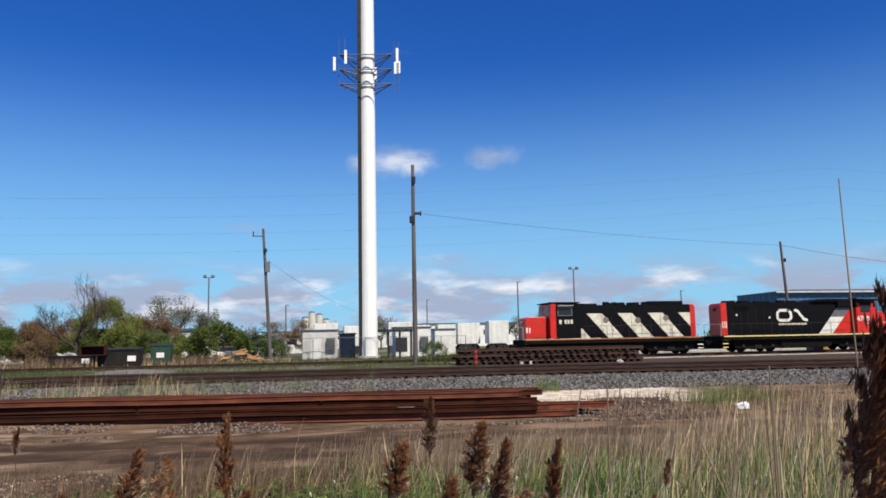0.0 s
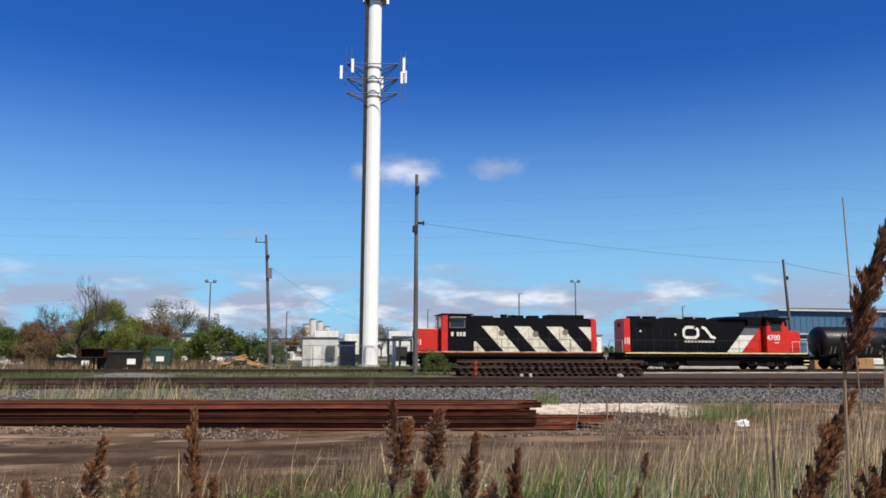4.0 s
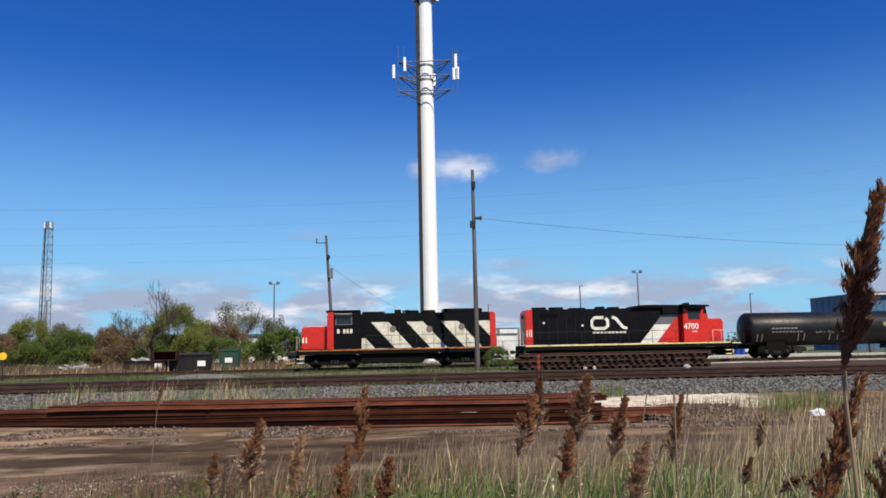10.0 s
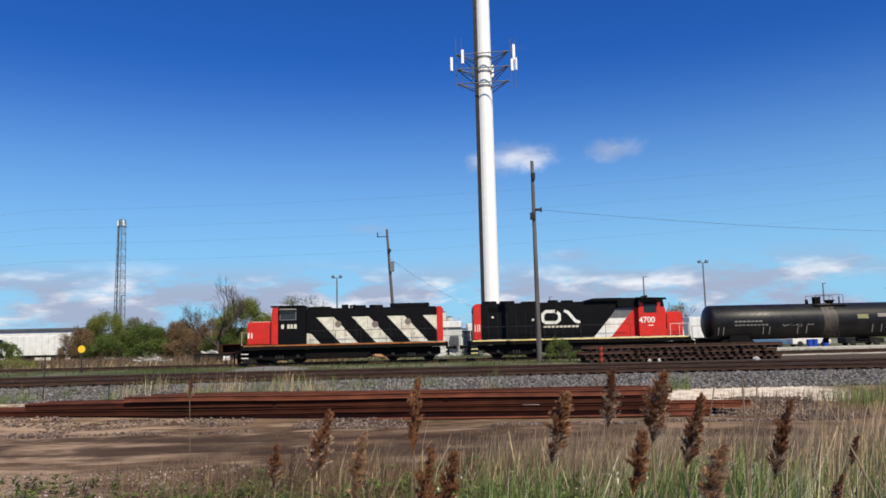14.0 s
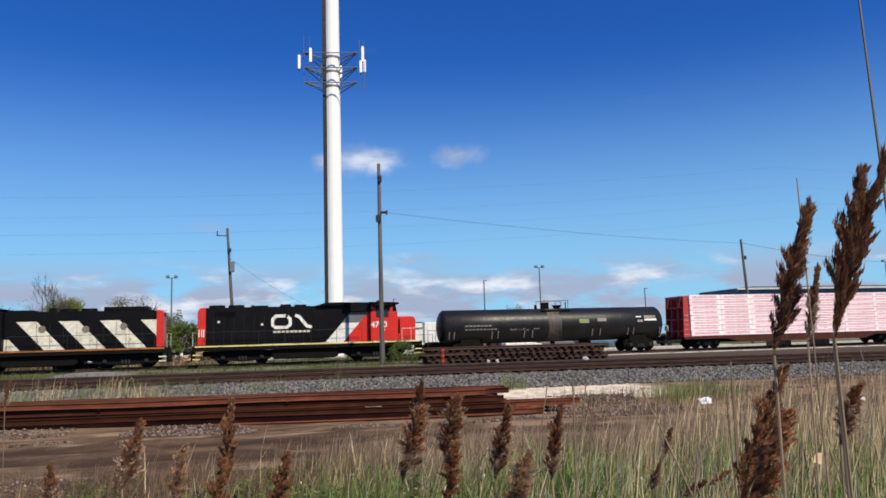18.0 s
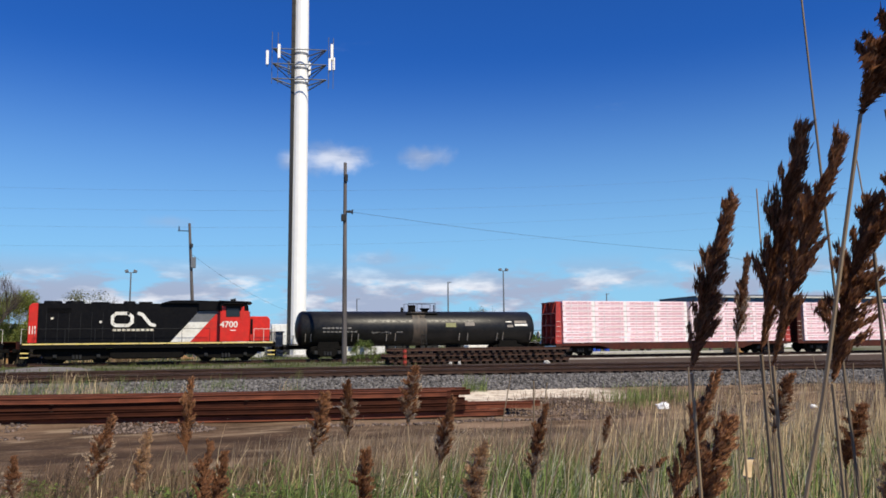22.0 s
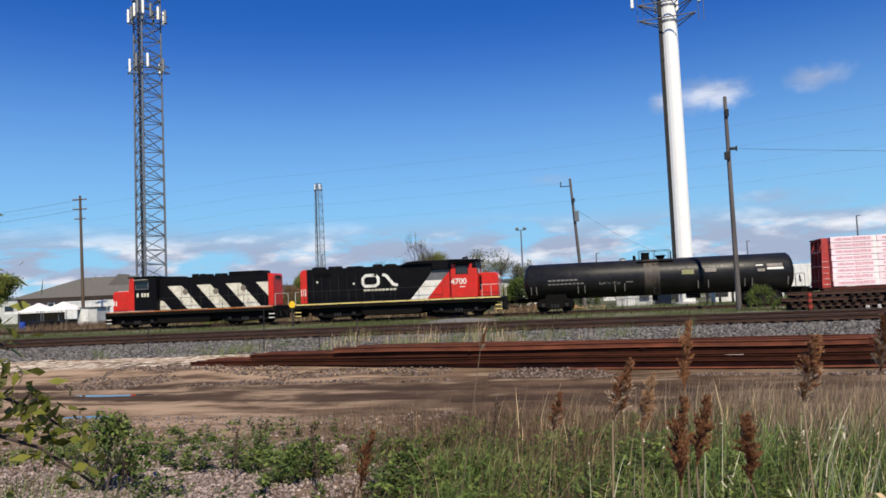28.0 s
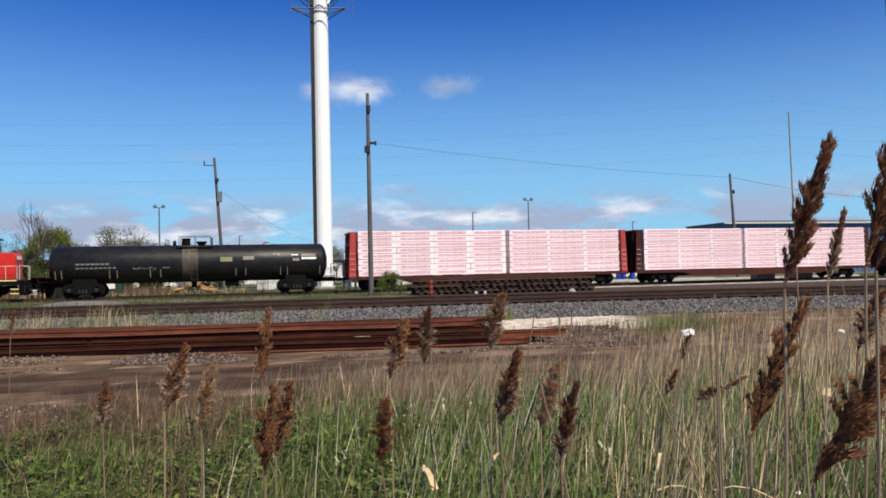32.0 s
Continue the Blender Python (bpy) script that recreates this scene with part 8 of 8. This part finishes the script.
# distance, length of the head in degrees, lean, breadth, and (seconds, azimuth, elevation) of the head in the gusts
SWINGING = (
    (4.6, 1.71, 0, 1.0, ((0, -17.6, -5.9), (1, -14.9, -9), (2, -22.7, -5.5), (3, -25.4, -5.3), (6, -16.6, -4.1), (8, -15.9, -1.5), (10, -13.5, -2.4), (12, -15.7, -2.9), (16, -16.1, -1.9), (25, -13.9, -1.7), (26, -14, -1.9), (28.5, -8.1, -1.9), (31, -14.5, -1.5), (32, -14.9, -1.6))),
    (4, 3.15, -0.05, 1.0, ((0, -14.7, -11), (1, -7.7, -11.4), (2, -16.2, -11.4), (3, -18.9, -11.2), (6, -11.3, -8.2), (8, -11.4, -8.1), (10, -9.9, -8.5), (12, -9.2, -8.8), (16, -12, -8.6), (18, -13.2, -8.4), (20, -14.6, -8.8), (22, -12.4, -8.3), (25, -10.6, -7.1), (26, -7.8, -7.7), (28.5, -3.3, -7), (30, -7.1, -6.4), (31, -8.5, -7.3), (32, -9.5, -7.5))),
    (2.3, 5.04, 0.22, 1.15, ((0, -10.7, -9.6), (1, -3.7, -10), (2, -12.2, -10), (3, -14.9, -9.8), (6, -8.3, -5.8), (8, -9.2, -5.2), (12, -5.2, -7.4), (16, -8.6, -6.5), (18, -8.2, -6.9), (20, -8.6, -6.8), (22, -7.2, -6.2), (25, -7.1, -6.5), (26, -3.4, -6.8), (28.5, 1.4, -6.7), (30, -6.6, -4.6), (31, -7.3, -5.3), (32, -4.8, -7.1))),
    (2.5, 4.68, 0.05, 1.0, ((0, -8.8, -10.8), (1, -1.8, -11.2), (2, -10.3, -11.2), (3, -13, -11), (6, -3.6, -8.6), (8, -4.9, -8), (12, -3.3, -8.6), (16, -5.3, -9), (18, -5.2, -9.2), (20, -7.3, -9.1), (22, -4.6, -7.8), (25, -4.1, -7.8), (26, -2.6, -7.6), (28.5, 3.3, -7.9), (30, -0.9, -7.7), (31, -1.8, -8), (32, -2.7, -8.5))),
    (2.6, 5.04, -0.05, 1.0, ((0, -4.4, -7.9), (1, 2.6, -8.3), (2, -5.9, -8.3), (3, -8.6, -8.1), (6, -1.1, -5), (8, -1.6, -4.6), (10, 0.6, -5.5), (12, 1.1, -5.1), (16, -1.6, -6.2), (18, -1.8, -6.7), (20, -3.4, -6.7), (22, -1.7, -5.1), (24, -3.1, -4.3), (25, -0.6, -4.4), (26, 2.1, -4.2), (28.5, 6, -4), (30, 2.4, -4.4), (31, 1.9, -4.2), (32, 1.4, -5.1))),
    (2.5, 5.04, 0.15, 1.15, ((0, 7.6, -10), (1, 15.5, -8.3), (2, 5.9, -9.1), (3, 6.7, -9.2), (6, 9.6, -5.5), (8, 9.3, -5), (10, 12.7, -5.5), (12, 11.9, -6), (16, 9.9, -6.6), (18, 11.3, -7.4), (20, 8.4, -6.9), (22, 7.4, -5.2), (24, 7.5, -5.3), (25, 11, -5), (26, 12, -5), (30, 12.4, -4.8), (31, 13.4, -4.3), (32, 11.1, -5.5))),
    (3.3, 3.96, 0.05, 1.0, ((0, 10.2, -6.2), (1, 17.2, -6.6), (2, 8.7, -6.6), (3, 6, -6.4), (6, 12.3, -4.5), (8, 11.4, -4.8), (12, 15.7, -4), (16, 12.2, -5), (20, 11.6, -5.2), (22, 9.5, -4.9), (26, 15.4, -4), (31, 16.6, -4.1), (32, 13.3, -4.8))),
    (2.6, 4.68, 0.1, 1.0, ((0, 13.7, -8.5), (1, 20.9, -8.7), (2, 10.8, -8), (3, 9.7, -8), (6, 14.2, -4.5), (8, 14.6, -4.4), (10, 16.8, -4.5), (12, 18, -4), (16, 15.8, -6.7), (18, 14.3, -6.6), (20, 14.1, -6.1), (22, 14.2, -3.7), (24, 10.8, -4.5), (25, 15.4, -3.8), (26, 17.8, -3.5), (30, 19.2, -3.2), (31, 19.2, -4.3), (32, 18.6, -3.7))),
    (2.1, 5.76, -0.08, 1.15, ((0, -8.2, -10.4), (1, 2.3, -12.9), (2, -8, -10.6), (3, -8.9, -12.7), (6, -1.2, -9.5), (8, -2, -8.2), (12, 0.8, -10.3), (16, -0, -10.8), (20, -4, -10.4), (22, -0.4, -8.8), (24, -2.9, -9.2), (25, -0.6, -10.6), (26, 1.5, -11.1), (28.5, 5.4, -10.6), (30, 1.9, -11.8), (31, 1.7, -12.5), (32, 1.6, -11.2))),
    (2.2, 5.4, 0.1, 1.0, ((0, -3.3, -13), (1, 3.7, -13.4), (2, -4.8, -13.4), (3, -7.5, -13.2), (6, 0.2, -9.9), (12, 2.2, -10.8), (22, 0.4, -9.3), (24, -0.8, -10), (25, 0.8, -10.7), (26, 2.9, -11.4), (28.5, 6.7, -8.7), (30, 4.2, -12.2), (31, 3.2, -11.7), (32, 2.6, -10.4))),
    (2.4, 4.95, 0.2, 1.0, ((0, 15.4, -10), (1, 22.4, -10.4), (2, 13.9, -10.4), (3, 11.2, -10.2), (6, 18.7, -6.1), (8, 18.2, -5.8), (12, 20.9, -6.2), (16, 18.2, -7.1), (18, 18, -7.5), (20, 21, -7.3), (22, 16.8, -6.6), (24, 17.5, -7.3), (25, 18.7, -7.5), (26, 19.2, -7.5), (31, 21.4, -7.4), (32, 19.5, -8.7))),
    (2.3, 5.4, 0.15, 1.15, ((0, 16.5, -13.6), (1, 23.5, -14), (2, 15, -14), (3, 12.3, -13.8), (6, 19.8, -9.7), (8, 19.3, -9.4), (12, 22, -9.8), (16, 19.3, -10.7), (18, 19.1, -11.1), (20, 19.7, -10.5), (24, 18, -9.7), (26, 22.7, -7), (30, 21, -9.2), (31, 24.4, -8.8), (32, 22.5, -9.2))),
    (2.4, 4.95, 0.12, 1.0, ((0, 19.3, -10.1), (1, 26.3, -10.5), (2, 17.8, -10.5), (3, 15.1, -10.3), (6, 22.9, -8.4), (8, 22.1, -5.9), (12, 24.8, -6.3), (16, 24.6, -7.7), (18, 21.9, -7.6), (20, 25, -8.1), (22, 23.6, -7.4), (24, 23.8, -7.7), (30, 22.9, -9.8), (31, 26.6, -8.7), (32, 23.8, -11.2))),
    (2.3, 4.5, 0.1, 1.0, ((0, 11.5, -12.2), (1, 18.5, -12.6), (2, 10, -12.6), (3, 7.3, -12.4), (6, 14.8, -8.3), (8, 14.3, -8), (12, 17, -8.4), (16, 14.3, -9.3), (18, 14.1, -9.7), (26, 7.2, -10.8), (30, 8.7, -12.1), (31, 15.4, -13.5), (32, 9.9, -11.7))),
    (1.5, 11.25, 0.24, 0.66, ((0, 42.3, -0.4), (1, 41.4, -3.7), (2, 39.1, 1.4), (3, 40.8, 3.4), (5.5, 39.9, 4), (6, 38, 4.2), (7, 34.7, 4.3), (8, 35.4, 4.6), (9, 35.5, 4.7), (17, 39.9, 3.2), (18, 38.8, 3.8), (19, 39.2, 3.6), (20, 38.6, 4), (21, 38.6, 3.8), (22, 36.3, 4.7), (23, 36.6, 3.5), (24, 34.9, 4.3), (25, 36.7, 3.8), (26, 36.7, 3.8), (28.5, 36.7, 3.8), (31, 39.5, 9), (32, 40.6, 3.7))),
    (1.55, 12.5, 0.2, 0.56, ((0, 45.6, 4), (1, 44.7, 0.7), (2, 42.4, 5.8), (3, 44.1, 7.8), (5.5, 43.2, 8.4), (6, 42.7, 8.6), (7, 41.7, 8.7), (8, 41.9, 9), (9, 42, 9.1), (17, 43.4, 4.9), (18, 42.3, 5.5), (19, 42.7, 5.3), (20, 42.1, 5.7), (21, 42.9, 6.1), (22, 41, 7.6), (23, 39.6, 5.7), (24, 39.4, 5.5), (25, 41.5, 5.5), (26, 41.5, 5.5), (28.5, 41.5, 5.5), (31, 44.3, 10.7), (32, 45.4, 5.4))),
    (1.5, 12.5, 0.3, 0.64, ((0, 46.3, -0.1), (1, 45.4, -3.4), (2, 43.1, 1.7), (3, 44.8, 3.7), (5.5, 43.9, 4.3), (6, 44.6, 4.5), (7, 43.6, 4.6), (8, 43.8, 4.9), (9, 43.9, 5), (17, 44.2, 5.1), (18, 43.1, 5.7), (19, 43.5, 5.5), (20, 42.9, 5.9), (21, 44.8, 5.6), (22, 42.5, 7.9), (23, 41.4, 5.3), (24, 42.3, 7.4), (25, 42.9, 5.8), (26, 42.9, 5.8), (28.5, 42.9, 5.8), (31, 45.7, 11), (32, 46.8, 5.7))),
    (2.2, 6.25, 0.14, 0.6, ((0, 43.4, -2.3), (1, 42.5, -5.6), (2, 40.2, -0.5), (3, 41.9, 1.5), (5.5, 41, 2.1), (6, 40.3, 2.3), (7, 39.3, 2.4), (8, 39.5, 2.7), (9, 39.6, 2.8), (17, 41, 1.3), (18, 39.9, 1.9), (19, 39.7, 2), (20, 40.6, 2.4), (21, 40.5, 2), (22, 38.2, 2.9), (23, 38.5, 1.7), (24, 36.5, 1.9), (25, 38.3, 1.4), (26, 38.3, 1.4), (28.5, 38.3, 1.4), (31, 41.1, 6.6), (32, 42.2, 1.3))),
    (1.5, 11.25, 0.2, 0.9, ((0, 51.1, -1.1), (1, 50.2, -4.4), (2, 47.9, 0.7), (3, 49.6, 2.7), (5.5, 48.7, 3.3), (6, 47.2, 3.5), (7, 46.2, 3.6), (8, 46.4, 3.9), (9, 46.5, 4), (17, 48.7, 2.5), (18, 47.6, 3.1), (19, 48, 2.9), (20, 47.4, 3.3), (21, 47.4, 3.1), (22, 45.1, 4), (23, 45.4, 2.8), (24, 45.5, 2.2), (25, 44, 1.7), (26, 44, 1.7), (28.5, 44, 1.7), (31, 46.8, 6.9), (32, 47.9, 1.6))),
    (1.5, 6.25, 0.3, 1, ((0, 53.8, 4), (1, 52.9, 0.7), (2, 50.6, 5.8), (3, 52.3, 7.8), (5.5, 51.4, 8.4), (6, 49.9, 8.6), (7, 48.9, 8.7), (8, 49.1, 9), (9, 49.2, 9.1), (17, 51.4, 7.6), (18, 50.3, 8.2), (19, 50.7, 8), (20, 50.1, 8.4), (21, 50.1, 8.2), (22, 47.8, 9.1), (23, 48.1, 7.9), (24, 48.6, 7.8), (25, 50.4, 7.3), (26, 50.4, 7.3), (28.5, 50.4, 7.3), (31, 53.2, 12.5), (32, 54.3, 7.2))),
    (1.5, 11.25, 0.28, 0.9, ((0, 40.8, -8.8), (1, 39.4, -8.9), (2, 36.4, -7.3), (3, 36.7, -6.6), (5.5, 37.9, -6.5), (6, 36, -6.3), (7, 32.7, -6.2), (8, 33.4, -6), (9, 33.5, -5.9), (17, 36.6, -7.9), (18, 36.1, -6.7), (19, 36, -7.8), (20, 36.1, -7.1), (21, 36.2, -7.6), (22, 34.6, -6.4), (23, 34.7, -7.6), (24, 33.8, -7.8), (25, 35.3, -8.6), (26, 35.3, -8.6), (28.5, 35.3, -8.6), (31, 37.3, -0.6), (32, 38.4, -5.9))),
    (1.6, 10.5, 0.35, 1, ((0, 41.8, -11.2), (1, 40.9, -14.5), (2, 38.6, -9.4), (3, 40.3, -7.4), (5.5, 39.4, -6.8), (6, 37.5, -6.6), (7, 34.2, -6.5), (8, 36.2, -5.9), (9, 36.3, -5.8), (17, 37.2, -9), (18, 36.1, -8.4), (19, 38.5, -9.6), (20, 38.5, -9.2), (21, 37.7, -9.8), (22, 35.4, -8.9), (23, 36.3, -9.8), (24, 34.6, -9), (25, 36.4, -9.5), (26, 36.4, -9.5), (28.5, 39, -9.8), (31, 41.8, -4.6), (32, 42.9, -9.9))),
)
for i, (dist, span, lean, broad, track) in enumerate(SWINGING):
    az, el = min(track, key=lambda q: abs(q[0] - 12) if dist > 2 else abs(q[0] - 21))[1:]
    reed(az, el + span / 2, el - span / 2, dist, lean, 60 + i, track=track, broad=broad)


STALKS = []


def bare_stalk(az0, el0, az1, el1, dist, r, label, gusts=()):
    """A broken headless stalk leaning between two directions."""
    p = [Vector((dist * math.sin(radians(a)), dist * math.cos(radians(a)), EYE[2] + dist * math.tan(radians(e)))) for a, e in ((az0, el0), (az1, el1))]
    d = p[0] - p[1]
    g = p[1] + d * ((ground_z(p[1].x, p[1].y) - p[1].z) / d.z)
    t = thing("reed_stalk", label, "reed stalk", "dry reeds", at=Matrix.Translation(g))
    bend = r * random.Random(int(az0 * 10)).uniform(-14, 14)
    part("stalk", pipe([(p[0] - g) * (k / 8) + Vector((bend * math.sin(k * 0.4), 0, 0)) for k in range(9)], r, r * 0.4), "reed_stem", t)
    if gusts:
        STALKS.append((t, g, Vector((math.sin(radians(az0)), math.cos(radians(az0)), 0)), dist / (p[0].z - g.z), gusts))


bare_stalk(42.8, 23.2, 44.6, -2.0, 1.6, 0.0055, "tall bare headless reed stalk",
           ((0, 1.5), (3, 1.5), (6, 1.0), (17, 1.3), (18, 1.35), (19, 1.0), (20, 0.1), (22, 0.3), (23, -0.8), (24, -1.7), (25, 0), (26, 1.0), (28.5, 2.0), (32, 2.6)))
bare_stalk(39.5, 10.3, 39.9, -3.0, 2.4, 0.005, "thin bare reed stalk with a broken tip")
bare_stalk(45.8, 11.6, 47.6, -2.0, 2.2, 0.005, "thin bare reed stalk among the reeds")
bare_stalk(47.9, 14.6, 48.4, -4.0, 1.5, 0.0075, "thick pale bare reed stalk")
bare_stalk(28.2, -3.9, 30.5, -10.0, 2.6, 0.006, "bent dark broken reed stalk")
for i in range(46):
    rr = random.Random(200 + i)
    az = rr.uniform(20, 56)
    bare_stalk(az, rr.uniform(-9, -2) + max(0, (az - 36)) * 0.22, az + rr.uniform(-1.5, 1.5), -12, rr.uniform(1.9, 4.2), rr.uniform(0.004, 0.0065), "pale dry headless reed stalk")


def spot(az, el, dist):
    """A point seen from the camera's stand in a given direction."""
    a = radians(az)
    return Vector((dist * math.sin(a) - 0.17, dist * math.cos(a), EYE[2] + dist * math.tan(radians(el))))


def leafy_branch():
    """Low twigs of a roadside shrub close beside the camera."""
    base = spot(-46, -40, 2.2)
    base.z = ground_z(base.x, base.y)
    t = thing("roadside_shrub", "arching dark twigs with small olive-green leaves beside the road", "shrub", "shrubs", at=Matrix.Translation(base))
    r = random.Random(5)
    lv = []
    runs = ((((-46, -22), (-45, -9), (-42.9, -7.2), (-39.6, -8.7), (-36.4, -11.4)), 2.2, 150, 0.35, (0.0, 0.05)),
            (((-46, -22), (-45.5, -6), (-43.4, -4.4), (-40.2, -6.0), (-38.2, -7.6)), 2.3, 120, 0.3, (-0.02, 0.03)),
            (((-46, -22), (-45.2, -8), (-44.0, 0), (-42.6, 4.6)), 2.0, 110, 0.25, (0.0, 0.0)),
            (((-46, -24), (-43.6, -14), (-41.0, -13), (-38.5, -14.5)), 2.1, 60, 0.4, (0.0, 0.02)),
            (((-46, -22), (-45.5, -3), (-42.8, -1.0), (-41.4, -2.2)), 2.2, 45, 0.4, (0.0, 0.0)))
    for stops, dist, n, start, lift in runs:
        pts = [Vector((0, 0, -0.05))] + [spot(a, e, dist) - base for a, e in stops]
        part("twig", pipe(pts, 0.009, 0.0035), "bark", t)
        for i in range(n):
            u = start + (1 - start) * r.random()
            k = min(len(pts) - 2, int(u * (len(pts) - 1)))
            p = pts[k].lerp(pts[k + 1], u * (len(pts) - 1) - k) + Vector((r.gauss(0, 0.045), r.gauss(0, 0.045), r.gauss(lift[1], 0.04)))
            d = Vector((r.uniform(-1, 1), r.uniform(-1, 1), r.uniform(-0.7, 0.5))).normalized()
            q = d.cross(Vector((r.uniform(-1, 1), r.uniform(-1, 1), r.uniform(-1, 1)))).normalized()
            z = r.uniform(0.016, 0.03)
            lv.append([tuple(v) for v in (p - d * z, p - d * z * 0.2 + q * z * 0.5, p + d * z, p - d * z * 0.2 - q * z * 0.5)])
    quads("foliage", np.array(lv), np.arange(4)[None] + 4 * np.arange(len(lv))[:, None], "leaf_olive", parent=t, label="small olive-green leaves")


leafy_branch()


DOCKS = ((-3.75, 9.05, 0.9), (-5.87, 12.11, 0.5), (-1.75, 10.6, 0.95), (-6.5, 9.2, 1.1), (-5.2, 9.7, 0.74), (-5.74, 11.6, 0.5), (-2.3, 8.1, 0.4), (-0.6, 9.8, 0.7))


def dock(x, y, h, seed):
    """A dead dock plant: an upright stem set with dark seed clusters."""
    g = ground_z(x, y)
    t = thing("dock_weed", "dead dark brown dock stalk with seed clusters", "weed", "dead dock stalks", at=Matrix.Translation((x, y, g - 0.02)))
    r = random.Random(seed)
    lean = r.uniform(-0.12, 0.12)
    part("stem", pipe([(lean * h * (k / 5) ** 2, 0, h * k / 5) for k in range(6)], 0.009, 0.004), "seed_dark", t)
    v = []
    for i in range(int(300 * h)):
        u = r.uniform(0.35, 1.0)
        p = Vector((lean * h * u * u + r.gauss(0, 0.022), r.gauss(0, 0.022), h * u))
        d = Vector((r.uniform(-1, 1), r.uniform(-1, 1), r.uniform(-0.3, 1))).normalized() * r.uniform(0.008, 0.02)
        q = d.cross(Vector((r.uniform(-1, 1), r.uniform(-1, 1), 0.3))).normalized() * r.uniform(0.005, 0.011)
        v.append([tuple(c) for c in (p - d, p + q, p + d, p - q)])
    quads("seed_head", np.array(v), np.arange(4)[None] + 4 * np.arange(len(v))[:, None], "seed_dark", "stuff", "clustered dark brown seeds", parent=t)


for i, (x, y, h) in enumerate(DOCKS):
    dock(x, y, h, 700 + i)
shrub(-6.7, 9.2, 0.9, 0.6, 1.15, "leaf_weed", "dense green nettle clump beside the rubble", 420, 0.065, 46, -0.8, "weed clumps")
shrub(-4.2, 9.9, 0.7, 0.5, 0.6, "leaf_weed", "green weed clump among stones", 260, 0.055, 47, -0.8, "weed clumps")
shrub(-2.6, 9.4, 0.8, 0.5, 0.6, "leaf_weed", "green weed clump among stones", 260, 0.055, 48, -0.8, "weed clumps")


def motions():
    times = np.arange(0, 32.01, 0.25)
    for car, x0 in MOVERS:
        walk(car, [(float(t), pose(x0 + train_shift(float(t)), TRAIN_Y, RAIL_Z)) for t in np.arange(0, 32.01, 2.0)])
    for w, x, z, r in WHEELS:
        walk(w, [(float(t), pose(x, 0, z, 0, math.degrees(train_shift(float(t)) / r), 0)) for t in times])
    # each of the nearest reeds swings on its root so that its head follows the gusts
    for t, root, az, dist, head, track in TRACKED:
        rows = []
        for s, a, e in track:
            eye = Vector(eye_at(s))
            d = Vector((math.sin(radians(a)) * math.cos(radians(e)), math.cos(radians(a)) * math.cos(radians(e)), math.sin(radians(e))))
            w = eye - root
            half, rest = w.dot(d), w.length_squared - head.length_squared
            q = max(0.0, half * half - rest)
            far = min((-half + math.sqrt(q), -half - math.sqrt(q)), key=lambda v: abs(v - dist))
            lean = (eye + d * far - root).normalized()
            rows.append((s, Matrix.Translation(root) @ (head.rotation_difference(lean).to_matrix() @ Matrix.Rotation(radians(-az), 3, "Z")).to_4x4()))
        walk(t, rows)
    for t, root, away, reach, gusts in STALKS:
        walk(t, [(s, Matrix.Translation(root) @ Matrix.Rotation(math.tan(radians(q)) * reach, 4, away)) for s, q in gusts])
    # gusts bend the reeds together, each a little in its own way
    for t, x, y, g, az, dist, h, seed, gusts in REEDS:
        r = random.Random(900 + seed)
        rows = []
        for s, side, drop in gusts:
            push = dist * math.tan(radians(side)) + r.uniform(-0.008, 0.008)
            rows.append((s, pose(x, y, g + dist * math.tan(radians(drop)) * 0.9, 0, math.degrees(math.atan2(push, h)), -az)))
        walk(t, rows)


motions()
